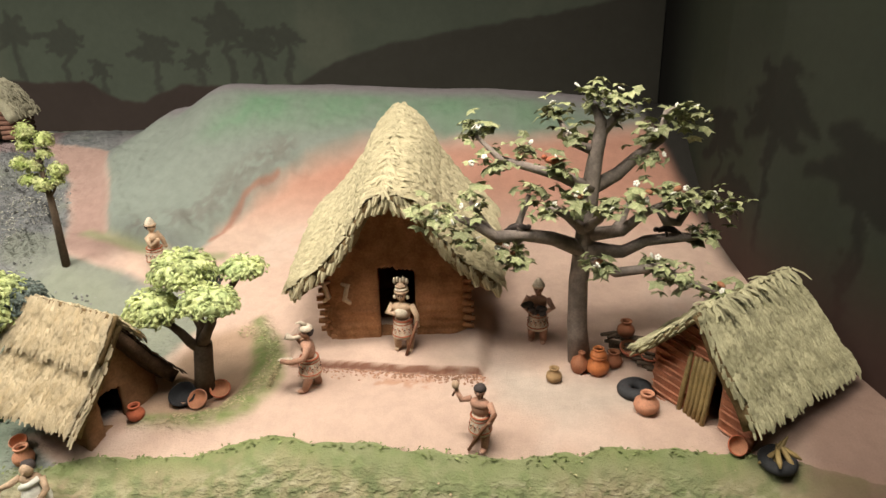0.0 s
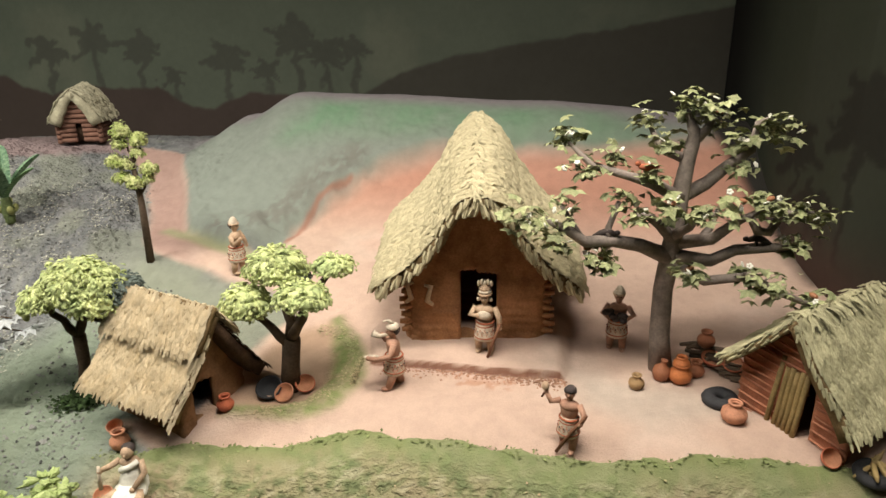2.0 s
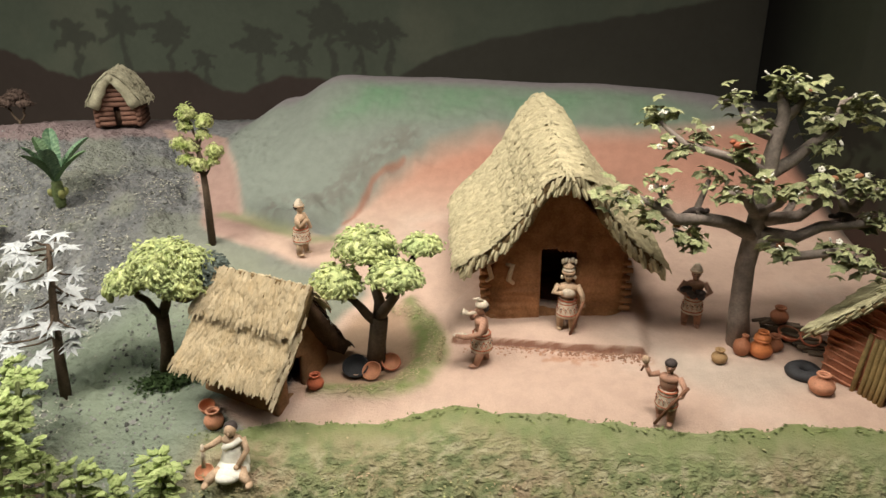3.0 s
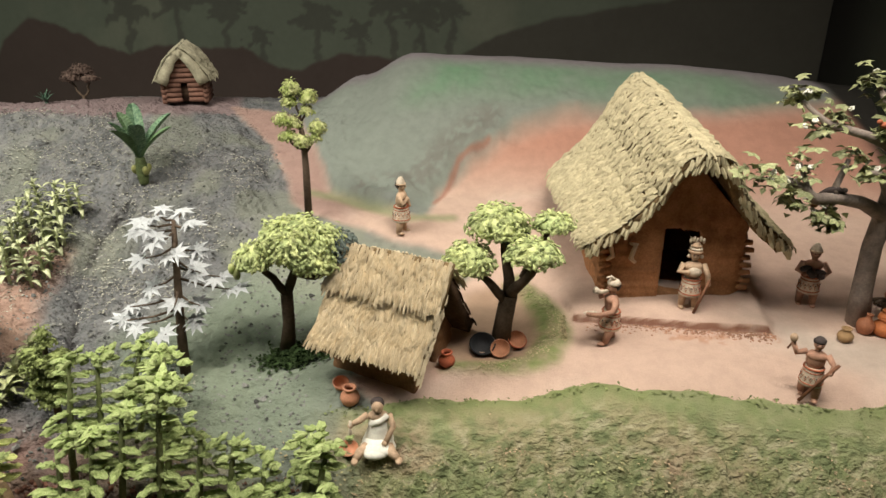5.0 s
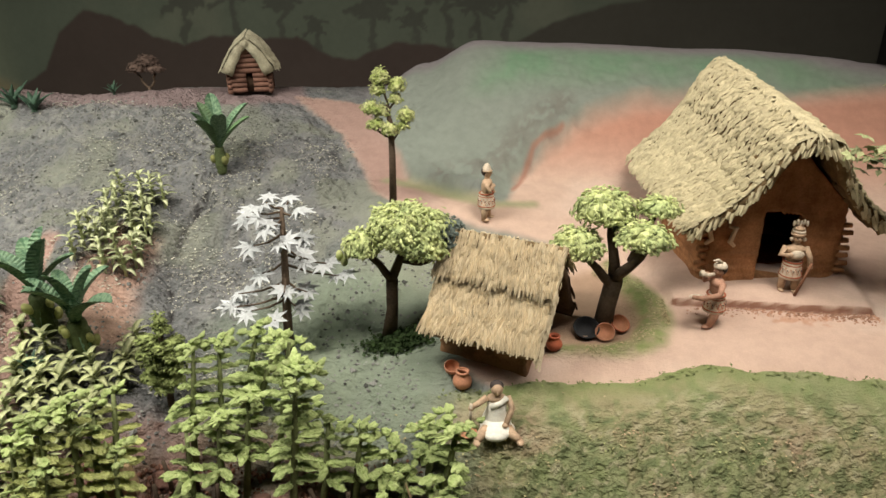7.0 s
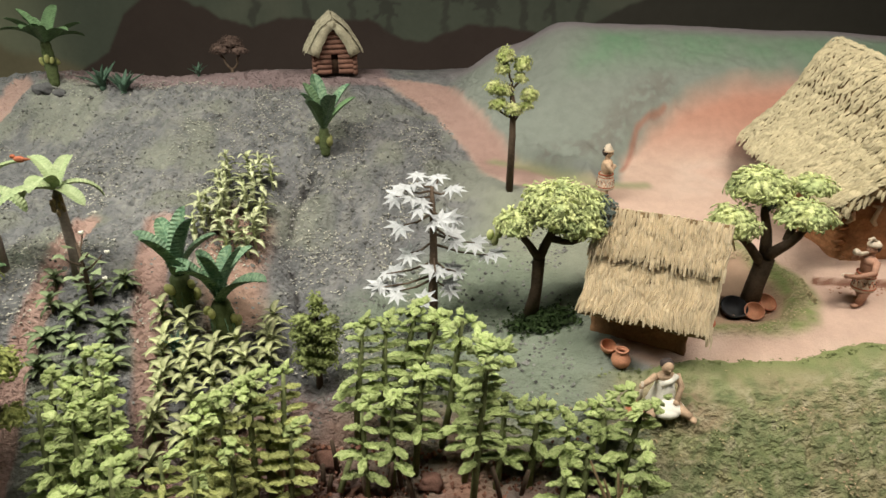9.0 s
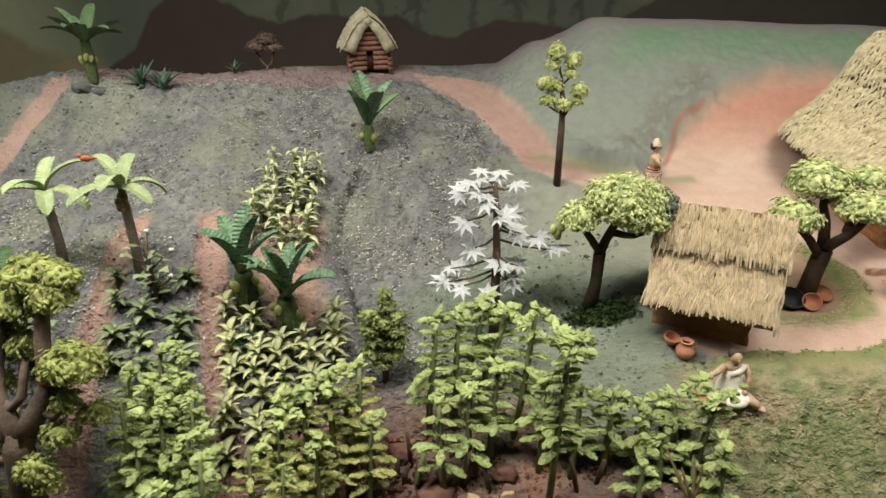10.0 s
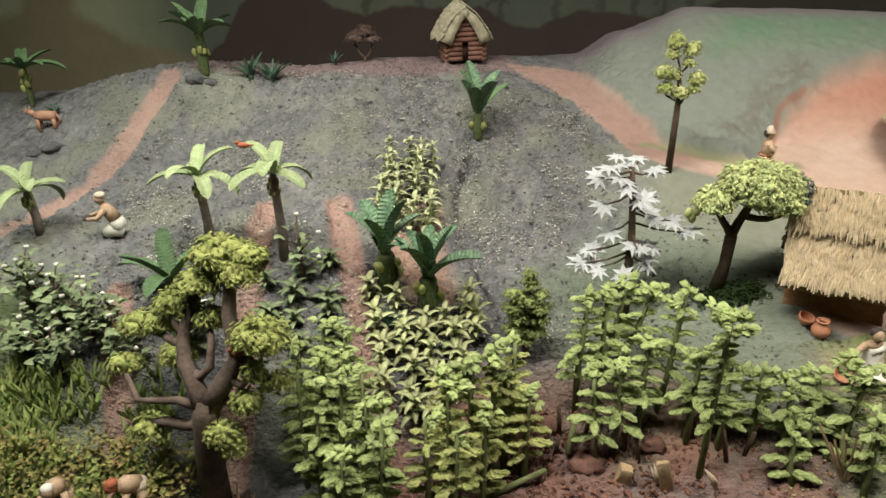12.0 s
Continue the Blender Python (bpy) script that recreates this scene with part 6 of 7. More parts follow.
# small crumbly tree beside the ditch
B = on_land(-0.990, 0.650)
cushion_tree("small_tree", "small dark tree with crumbly green leaf clumps", B,
             [([B, (-0.988, 0.65, -0.03), (-0.986, 0.652, 0.02)], [0.0055, 0.0045, 0.003])],
             [((-0.986, 0.652, 0.034), (0.007, 0.007, 0.014)), ((-0.983, 0.652, 0.022), (0.010, 0.010, 0.007)), ((-1.006, 0.650, 0.006), (0.016, 0.013, 0.006)), ((-0.970, 0.650, 0.004), (0.013, 0.012, 0.008)), ((-0.990, 0.644, -0.002), (0.014, 0.012, 0.006)), ((-1.004, 0.648, -0.014), (0.018, 0.015, 0.006)), ((-0.970, 0.646, -0.014), (0.016, 0.014, 0.007)), ((-0.998, 0.646, -0.030), (0.018, 0.014, 0.008)), ((-0.973, 0.646, -0.032), (0.016, 0.014, 0.008)), ((-1.002, 0.645, -0.050), (0.019, 0.015, 0.009)), ((-0.976, 0.644, -0.054), (0.017, 0.015, 0.009)), ((-0.990, 0.640, -0.066), (0.014, 0.012, 0.007))],
             material("olive_foliage", (0.24, 0.285, 0.10), 0.8, 0.2, 0.4, 70.0, 0.2, 500.0, islands=0.35), 0.0072, 1.1, category="tree", rag=2.4)

# ---------------------------------------------------------------- the gnarled tree at the front
B = on_land(-1.412, 0.432, 0.006)
M_BARK_GNARLED = material("grey_brown_gnarled_bark", (0.165, 0.125, 0.10), 0.9, 0.12, 0.4, 50.0, 0.7, 260.0)
PADS = [((-1.386, 0.520, 0.126), (0.040, 0.032, 0.022)), ((-1.416, 0.510, 0.088), (0.032, 0.026, 0.018)), ((-1.356, 0.500, 0.108), (0.026, 0.024, 0.020)), ((-1.345, 0.512, 0.128), (0.022, 0.020, 0.015)),
        ((-1.471, 0.520, 0.046), (0.018, 0.018, 0.022)), ((-1.442, 0.510, 0.048), (0.018, 0.017, 0.022)), ((-1.404, 0.500, 0.040), (0.020, 0.019, 0.022)), ((-1.525, 0.530, 0.008), (0.030, 0.024, 0.016)),
        ((-1.495, 0.525, 0.016), (0.022, 0.020, 0.015)), ((-1.455, 0.490, -0.012), (0.023, 0.020, 0.018)), ((-1.324, 0.460, 0.040), (0.036, 0.030, 0.026)), ((-1.335, 0.450, -0.006), (0.014, 0.014, 0.020)),
        ((-1.346, 0.440, -0.046), (0.019, 0.017, 0.018)), ((-1.377, 0.420, -0.086), (0.024, 0.018, 0.020)), ((-1.366, 0.418, -0.104), (0.017, 0.014, 0.014)), ((-1.493, 0.450, -0.104), (0.024, 0.020, 0.018)),
        ((-1.542, 0.500, -0.036), (0.022, 0.019, 0.013)), ((-1.312, 0.460, -0.028), (0.020, 0.017, 0.012))]
BOUGHS = [([B, (-1.408, 0.434, -0.12), (-1.402, 0.435, -0.065), (-1.398, 0.438, -0.045)], [0.021, 0.018, 0.018, 0.014]),
          ([(-1.404, 0.436, -0.065), (-1.412, 0.445, -0.035), (-1.431, 0.460, -0.004), (-1.440, 0.485, 0.020), (-1.430, 0.505, 0.062), (-1.414, 0.51, 0.085)], [0.014, 0.012, 0.010, 0.008, 0.007, 0.005]),
          ([(-1.400, 0.436, -0.060), (-1.378, 0.445, -0.025), (-1.356, 0.455, 0.010), (-1.372, 0.485, 0.055), (-1.370, 0.500, 0.094), (-1.362, 0.502, 0.108)], [0.015, 0.013, 0.011, 0.010, 0.008, 0.006]),
          ([(-1.360, 0.453, 0.004), (-1.342, 0.456, 0.014), (-1.326, 0.460, 0.034)], [0.008, 0.007, 0.005]),
          ([(-1.406, 0.436, -0.075), (-1.432, 0.438, -0.088), (-1.466, 0.442, -0.086), (-1.488, 0.448, -0.092)], [0.010, 0.008, 0.007, 0.004]),
          ([(-1.410, 0.440, -0.058), (-1.440, 0.442, -0.050), (-1.475, 0.446, -0.056), (-1.504, 0.452, -0.060), (-1.530, 0.480, -0.040)], [0.007, 0.0055, 0.0045, 0.004, 0.003]),
          ([(-1.428, 0.458, -0.010), (-1.410, 0.452, -0.020), (-1.394, 0.455, -0.004), (-1.398, 0.478, 0.025), (-1.404, 0.495, 0.036)], [0.008, 0.007, 0.006, 0.005, 0.004]),
          ([(-1.438, 0.480, 0.012), (-1.462, 0.495, 0.006), (-1.488, 0.515, 0.004), (-1.515, 0.525, 0.004)], [0.007, 0.006, 0.005, 0.003]),
          ([(-1.370, 0.448, -0.015), (-1.350, 0.442, -0.022), (-1.338, 0.446, -0.010)], [0.007, 0.005, 0.003]),
          ([(-1.398, 0.432, -0.080), (-1.382, 0.424, -0.088), (-1.372, 0.421, -0.090)], [0.008, 0.006, 0.004]),
          ([(-1.385, 0.442, -0.040), (-1.362, 0.438, -0.050), (-1.350, 0.438, -0.050)], [0.006, 0.005, 0.003]),
          ([(-1.440, 0.486, 0.024), (-1.456, 0.500, 0.034), (-1.468, 0.515, 0.042)], [0.006, 0.005, 0.003]),
          ([(-1.431, 0.465, 0.0), (-1.444, 0.475, -0.010), (-1.454, 0.485, -0.014)], [0.006, 0.005, 0.003]),
          ([(-1.345, 0.456, 0.010), (-1.325, 0.456, -0.010), (-1.314, 0.458, -0.026)], [0.005, 0.004, 0.003])]
cushion_tree("gnarled_tree", "gnarled grey tree with yellow-green leaf pads and curling boughs", B, BOUGHS, PADS,
             material("yellow_olive_foliage", (0.32, 0.345, 0.11), 0.8, 0.2, 0.4, 70.0, 0.2, 500.0, second=(0.21, 0.245, 0.075), islands=0.35), 0.0088, 1.1, M_BARK_GNARLED, rag=1.6)

# ---------------------------------------------------------------- weeds, dry grass, split wood along the front
GRASS = Heap()
random.seed(13)
for k in range(520):
    x, y = rnd(-1.95, -1.50), rnd(0.36, 0.56)
    if abs(x + 1.60 - 0.35 * (y - 0.5)) < 0.028:
        continue
    p = Vector((x, y, ground(x, y)))
    for j in range(4):
        GRASS.strand(p, Vector((rnd(-0.6, 0.6), rnd(-0.6, 0.6), 1)).normalized(), Vector((rnd(-1, 1), -1, 0)).normalized(), rnd(0.018, 0.045), rnd(0.003, 0.006), 0.0006, 0.004)
tagged(new("weeds", GRASS.mesh("weeds", material("weed_green", (0.22, 0.32, 0.09), 0.7, 0.25, 0.4, 60.0, 0.2, 500.0, second=(0.34, 0.38, 0.13), islands=0.4))), "low green weeds in the near corner of the field", "weeds", kind="stuff")
LOW = Heap()
for k in range(4200):
    x, y = rnd(-1.85, -1.44), rnd(0.30, 0.47)
    p = Vector((x, y, float(land(np.array([x]), np.array([y]))[0]) + rnd(0.0, 0.045)))
    LOW.flake(p, Vector((rnd(-1, 1), rnd(-1, 1), rnd(-0.2, 0.8))).normalized(), Vector((rnd(-0.6, 0.6), rnd(-0.6, 0.6), 1)).normalized(), rnd(0.006, 0.012), rnd(0.005, 0.009))
tagged(new("ground_cover", LOW.mesh("ground_cover", material("brown_green_cover", (0.20, 0.25, 0.07), 0.8, 0.2, 0.4, 30.0, 0.2, 500.0, second=(0.26, 0.18, 0.075), islands=0.4))), "brown-green ground cover along the front", "ground cover", kind="stuff")
for x, y, n in ((-1.36, 0.385, 11), (-0.585, 0.47, 9)):
    h = Heap()
    b = on_land(x, y)
    for k in range(n):
        h.strand(Vector((rnd(-0.004, 0.004), rnd(-0.004, 0.004), 0)), Vector((rnd(-0.6, 0.6), rnd(-0.4, 0.4), 1)).normalized(), Vector((0, -1, 0)), rnd(0.05, 0.085), 0.004, 0.001, 0.002)
    tagged(new("grass_tuft", h.mesh("grass_tuft", M_DRY)), "dry brown grass tuft at the front edge", "grass", "dry grass tufts").matrix_world = Matrix.Translation(b)
for x, y, h, w, lean in ((-1.010, 0.535, 0.055, 0.010, 3), (-0.995, 0.530, 0.048, 0.009, -6), (-1.018, 0.520, 0.042, 0.008, 8), (-0.800, 0.468, 0.050, 0.008, -14), (-0.862, 0.478, 0.035, 0.009, 14)):
    bm = bm_new()
    box(bm, (-w, -w * 0.7, 0), (w, w * 0.7, h), None, 0.002)
    bmesh.ops.subdivide_edges(bm, edges=bm.edges[:], cuts=2, use_grid_fill=True)
    jitter(bm, 0.004, 90)
    solo("split_log", bm, M_PALE_LOG, "short split pale log standing in dark soil", "log", Matrix.Translation(on_land(x, y, 0.006)) @ Matrix.Rotation(radians(lean), 4, "Y"), "split logs")
for x, y, dx, dy, L in ((-1.045, 0.448, 0.085, 0.03, 0.1), (-0.93, 0.50, 0.01, 0.03, 0.06)):
    bm = bm_new()
    a = on_land(x, y)
    tube(bm, [(0, 0, 0.012), (dx * 0.5, dy * 0.5, 0.03), (dx, dy, 0.045)], [0.0045, 0.0042, 0.0036], 8)
    solo("green_stick", bm, M_SHRUB_STEM, "green cut stick leaning over the soil", "stick", Matrix.Translation(a), "cut sticks")
for x, y, r in ((-0.905, 0.50, 0.024), (-0.955, 0.545, 0.016), (-0.815, 0.52, 0.018), (-1.748, 1.280, 0.022), (-1.71, 1.275, 0.014), (-2.03, 1.125, 0.024), (-2.07, 1.12, 0.02), (-1.60, 0.60, 0.025)):
    bm = bm_new()
    bmesh.ops.create_icosphere(bm, subdivisions=3, radius=r)
    for v in bm.verts:
        v.co *= 1 + 0.45 * noise.noise(v.co * 60 + Vector((x, y, 0)) * 9) + 0.25 * noise.noise(v.co * 170)
        v.co.z *= 0.6
    solo("rock", bm, material("field_rock", (0.22, 0.12, 0.09) if y < 0.58 else (0.12, 0.12, 0.12), 0.9, 0.15, 0.35, 40.0, 0.6), "rough clod of earth lying on the field" if y < 0.58 else "rough dark rock on the grey field", "rock", Matrix.Translation(on_land(x, y, 0.0)), "field rocks")

for x, y, h, lean in ((-0.958, 0.518, 0.050, 4), (-0.940, 0.531, 0.056, -3), (-0.948, 0.508, 0.034, 8), (-0.895, 0.499, 0.045, -6), (-0.868, 0.505, 0.060, 5), (-0.852, 0.512, 0.052, -4), (-0.725, 0.490, 0.058, -12), (-0.700, 0.500, 0.040, 10), (-0.905, 0.530, 0.055, 3), (-0.835, 0.500, 0.046, -8)):
    bm = bm_new()
    tube(bm, [(0, 0, 0), (rnd(-0.001, 0.001), 0.001, h * 0.5), (rnd(-0.002, 0.002), 0, h)], [0.0036, 0.0032, 0.0026], 7)
    jitter(bm, 0.0012, 150)
    solo("cut_stalk", bm, M_BARK_DARK, "dark cut stalk standing in the red soil", "stalk", Matrix.Translation(on_land(x, y)) @ Matrix.Rotation(radians(lean), 4, "Y"), "cut stalks")
M_HUSK = material("pale_husk", (0.62, 0.52, 0.38), 0.8, 0.2, 0.25, 90.0, 0.3, 400.0)
for x, y, yaw in ((-0.813, 0.470, 30), (-0.744, 0.462, 100), (-0.805, 0.478, 140)):
    bm = bm_new()
    for k in range(3):
        tube(bm, [(0.003 * k - 0.003, 0, 0.001), (0.004 * k - 0.005, 0.004, 0.014), (0.007 * k - 0.008, 0.010 + 0.002 * k, 0.026)], [0.0022, 0.0042, 0.0008], 7, True, 0.4)
    solo("husk", bm, M_HUSK, "pale curled husk lying on the red soil", "husk", Matrix.Translation(on_land(x, y, 0.0)) @ Matrix.Rotation(radians(yaw), 4, "Z"), "husks")
CLOD = Heap()
for k in range(1500):
    x, y = rnd(-1.10, -0.60), rnd(0.40, 0.56)
    r = rnd(0.0012, 0.0045)
    p = Vector((x, y, float(land(np.array([x]), np.array([y]))[0]) + 0.0025))
    CLOD.add([p + Vector((rnd(0.6, 1.2) * r * math.cos(a), rnd(0.6, 1.2) * r * math.sin(a), 0)) for a in (0, 1.6, 3.1, 4.7)] + [p + Vector((rnd(-0.3, 0.3) * r, rnd(-0.3, 0.3) * r, r * rnd(0.6, 1.1))), p + Vector((0, 0, -2 * r))],
             [(0, 1, 4), (1, 2, 4), (2, 3, 4), (3, 0, 4), (1, 0, 5), (2, 1, 5), (3, 2, 5), (0, 3, 5)])
tagged(new("soil_crumbs", CLOD.mesh("soil_crumbs", material("red_soil_crumb", (0.26, 0.13, 0.09), 0.95, 0.1, 0.35, 40.0, 0.3, 400.0, islands=0.4))), "red-brown crumbs of soil under the shrubs", "earth", kind="stuff")

# ---------------------------------------------------------------- clay figurines (each one plain mesh)
M_SKIN = material("brown_clay", (0.46, 0.255, 0.17), 0.65, 0.3, 0.3, 120.0, 0.3, 600.0)
M_PALE_CLAY = material("pale_clay", (0.54, 0.38, 0.25), 0.65, 0.3, 0.3, 120.0, 0.3, 600.0)
M_CLOTH = material("cream_painted_cloth", (0.66, 0.56, 0.43), 0.8, 0.2, 0.3, 160.0, 0.3, 600.0)
M_DARKCLAY = material("dark_clay", (0.07, 0.055, 0.05), 0.7, 0.25, 0.3, 120.0, 0.3)
M_TERRA = material("terracotta_paint", (0.42, 0.13, 0.065), 0.7, 0.25, 0.3, 120.0, 0.3)
M_STICK = material("brown_staff", (0.22, 0.10, 0.055), 0.7, 0.25, 0.3, 80.0, 0.3)
CLAYS = [M_SKIN, M_CLOTH, M_DARKCLAY, M_TERRA, M_STICK, M_PALE_CLAY, M_BLOSSOM]


class Doll:
    """Collects rounded clay lumps with their paint into one mesh."""

    def __init__(self):
        self.bm = bm_new()

    def done(self, paint, before):
        self.bm.faces.ensure_lookup_table()
        for f in self.bm.faces[before:]:
            f.material_index = paint

    def lump(self, c, r, paint=0, m=None, seg=12):
        n = len(self.bm.faces)
        blob(self.bm, c, r, seg, max(seg - 4, 6), m)
        self.done(paint, n)

    def roll(self, pts, r, paint=0, seg=8):
        n = len(self.bm.faces)
        tube(self.bm, pts, r, seg)
        self.done(paint, n)

    def turned(self, profile, paint=0, centre=(0, 0, 0), seg=16):
        n = len(self.bm.faces)
        lathe(self.bm, profile, seg, centre)
        self.done(paint, n)

    def place(self, name, label, m, group="clay figurines", category="figurine"):
        jitter(self.bm, 0.0006, 160)
        return solo(name, self.bm, CLAYS, label, category, m, group)


def standing(doll, skirt=1, arms=(), hat="cap", stride=0.004, skin=0, belt=True):
    """Legs, skirt, trunk and head of a figurine about 0.10 high, facing -y."""
    for s in (-1, 1):
        doll.roll([(s * 0.0085, 0.001, 0.034), (s * 0.0085, -s * stride * 0.5, 0.018), (s * 0.0085, -s * stride, 0.004)], [0.0066, 0.0058, 0.0046], skin)
        doll.lump((s * 0.0085, -s * stride - 0.003, 0.0028), (0.0042, 0.0075, 0.003), skin)
    doll.turned([(0.0, 0.024), (0.0145, 0.024), (0.0150, 0.026), (0.0138, 0.038), (0.0122, 0.048), (0.0118, 0.051), (0.0, 0.051)], skirt)
    for z, thick in ((0.0285, 0.0010), (0.0455, 0.0009)):
        r = 0.0151 - (z - 0.026) * 0.14
        doll.roll([(r * math.cos(k * math.pi / 9), r * math.sin(k * math.pi / 9), z) for k in range(19)], thick, 3, 5)
    doll.roll([((0.0151 - (z - 0.026) * 0.14) * math.cos(k * math.pi / 13), (0.0151 - (z - 0.026) * 0.14) * math.sin(k * math.pi / 13), z) for k in range(27) for z in ((0.0325 if k % 2 else 0.0415),)], 0.0008, 3, 5)
    for k in range(13):
        a = 2 * math.pi * (k + 0.5) / 13
        doll.lump((0.0143 * math.cos(a), 0.0143 * math.sin(a), 0.0385), (0.0009, 0.0009, 0.0012), 2, None, 6)
    if belt:
        doll.roll([(0.0124 * math.cos(k * math.pi / 6), 0.0116 * math.sin(k * math.pi / 6), 0.0505) for k in range(13)], 0.0015, 3, 6)
    doll.lump((0, 0.0, 0.062), (0.0122, 0.0092, 0.0155), skin)
    doll.lump((0, -0.001, 0.069), (0.0135, 0.0092, 0.0085), skin)
    doll.roll([(0, 0, 0.074), (0, -0.0005, 0.083)], 0.0042, skin)
    doll.lump((0, -0.001, 0.0875), (0.0068, 0.0072, 0.0082), skin)
    doll.lump((0, -0.0082, 0.0872), (0.0013, 0.0016, 0.002), skin, None, 6)
    doll.lump((0, 0.0034, 0.0898), (0.0072, 0.0062, 0.0078), 2)
    for s in (-1, 1):
        doll.lump((s * 0.0027, -0.0072, 0.0888), (0.0012, 0.0008, 0.0007), 2, None, 6)
    for arm in arms:
        doll.roll(arm, [0.0046] + [0.0040] * (len(arm) - 2) + [0.0032], skin)
        doll.lump(arm[-1], 0.0036, skin, None, 8)
    if hat == "cap":
        doll.turned([(0.0, 0.0905), (0.0078, 0.0905), (0.0082, 0.0930), (0.0062, 0.0985), (0.0028, 0.1040), (0.0, 0.1048)], 1)
        doll.roll([(0.0080 * math.cos(k * math.pi / 6), -0.0005 + 0.0080 * math.sin(k * math.pi / 6), 0.0918) for k in range(13)], 0.0014, 5, 6)
    elif hat == "band":
        doll.turned([(0.0, 0.090), (0.0076, 0.090), (0.0078, 0.0935), (0.0050, 0.0975), (0.0, 0.0985)], 2)


def at_land(x, y, rz, size=1.0, stout=1.06):
    return Matrix.Translation((x, y, ground(x, y) - 0.0008)) @ Matrix.Rotation(radians(rz), 4, "Z") @ Matrix.Diagonal((size * stout, size * stout, size, 1))


L_SH, R_SH = (0.0125, 0, 0.073), (-0.0125, 0, 0.073)
d = Doll()
standing(d, 1, ([R_SH, (-0.019, -0.004, 0.061), (-0.008, -0.012, 0.064)], [L_SH, (0.020, -0.003, 0.058), (0.021, -0.008, 0.045)]), "none", 0.002, 5)
for k in range(3):
    d.roll([((0.0078 - 0.0008 * k) * math.cos(a * math.pi / 8), (0.0078 - 0.0008 * k) * math.sin(a * math.pi / 8), 0.0935 + 0.0042 * k) for a in range(17)], 0.0022 - 0.0003 * k, (5, 1, 5)[k], 6)
d.lump((0, 0, 0.099), (0.0066, 0.0066, 0.009), 5)
for k in range(5):
    d.lump((0.007 * (k - 2) * 0.6, -0.001, 0.110 + 0.002 * (k % 2)), (0.0022, 0.0022, 0.0048), 1, None, 8)
d.lump((0, -0.011, 0.064), (0.010, 0.004, 0.007), 1)
for s in (-1, 1):
    d.lump((s * 0.0085, -0.003, 0.086), (0.0026, 0.002, 0.0032), 1, None, 8)
d.roll([(0.022, -0.010, 0.052), (0.014, -0.013, 0.026), (0.006, -0.015, 0.0)], 0.0021, 4, 7)
d.place("chief_figurine", "pale clay figurine with tall headdress and staff at a doorway", at_land(-0.083, 0.834, -4, 1.0))
d = Doll()
standing(d, 1, ([R_SH, (-0.016, -0.010, 0.066), (-0.006, -0.014, 0.080)], [L_SH, (0.018, -0.006, 0.058), (0.010, -0.022, 0.050), (0.004, -0.034, 0.050)]), "none", 0.009)
d.turned([(0.0, 0.092), (0.0085, 0.092), (0.009, 0.095), (0.006, 0.099), (0.0, 0.100)], 1)
d.roll([(0, 0, 0.099), (0.002, -0.006, 0.105), (0.0, -0.012, 0.103)], [0.003, 0.0024, 0.001], 1)
d.roll([(0, -0.007, 0.083), (0, -0.018, 0.081), (0, -0.026, 0.086)], [0.0022, 0.003, 0.0052], 1)
d.lump((0, -0.030, 0.050), (0.004, 0.010, 0.0024), 1)
d.place("piper_figurine", "clay figurine blowing a pipe before the great hut", at_land(-0.206, 0.773, -75, 1.0))
d = Doll()
standing(d, 1, ([R_SH, (-0.024, -0.004, 0.070), (-0.030, -0.006, 0.084)], [L_SH, (0.022, -0.006, 0.060), (0.019, -0.013, 0.052)]), "band", 0.007)
d.lump((-0.031, -0.007, 0.093), (0.005, 0.0045, 0.0068), 5)
d.roll([(-0.031, -0.006, 0.086), (-0.036, -0.006, 0.074)], 0.0014, 4)
d.roll([(0.026, -0.013, 0.068), (0.008, -0.014, 0.036), (-0.010, -0.015, 0.0)], 0.0023, 4, 7)
d.place("dancer_figurine", "brown clay figurine with raised rattle and long staff", at_land(0.032, 0.667, -22, 0.89))
d = Doll()
standing(d, 1, ([R_SH, (-0.021, -0.005, 0.060), (-0.012, -0.014, 0.058)], [L_SH, (0.021, -0.005, 0.060), (0.012, -0.014, 0.058)]), "cap", 0.003)
for k in range(9):
    d.lump((0.018 * math.cos(2.4 * k) * 0.7 - 0.004, -0.015 + 0.003 * math.sin(3 * k), 0.062 + 0.006 * math.sin(2.1 * k)), (0.0055, 0.0045, 0.0048), 2, None, 8)
d.place("carrier_figurine", "dark clay figurine carrying a bundle beside the broad tree", at_land(0.112, 0.890, -8, 1.0))
d = Doll()
standing(d, 1, ([R_SH, (-0.019, -0.006, 0.060), (-0.004, -0.012, 0.066)], [L_SH, (0.019, -0.005, 0.058), (0.016, -0.010, 0.048)]), "cap", 0.003, 5)
d.place("walker_figurine", "pale clay figurine with pointed cap on the path", at_land(-0.546, 1.033, 85, 1.02))
# seated woman grinding
d = Doll()
d.turned([(0.0, 0.0), (0.019, 0.0), (0.0205, 0.005), (0.0165, 0.016), (0.0125, 0.028), (0.0118, 0.036), (0.0, 0.040)], 6)
d.lump((0.0, -0.010, 0.0095), (0.0195, 0.017, 0.0095), 6)
d.lump((0.0, -0.015, 0.0080), (0.0225, 0.0185, 0.0085), 6)
d.lump((-0.002, -0.026, 0.0065), (0.0150, 0.0100, 0.0068), 6)
d.lump((0, 0, 0.037), (0.0118, 0.0085, 0.011), 6)
d.lump((0, 0.0002, 0.0445), (0.0128, 0.0082, 0.0060), 5)
d.roll([(0.012, -0.003, 0.047), (0.004, -0.0085, 0.042), (-0.008, -0.0075, 0.036)], [0.0036, 0.0042, 0.0044], 6)
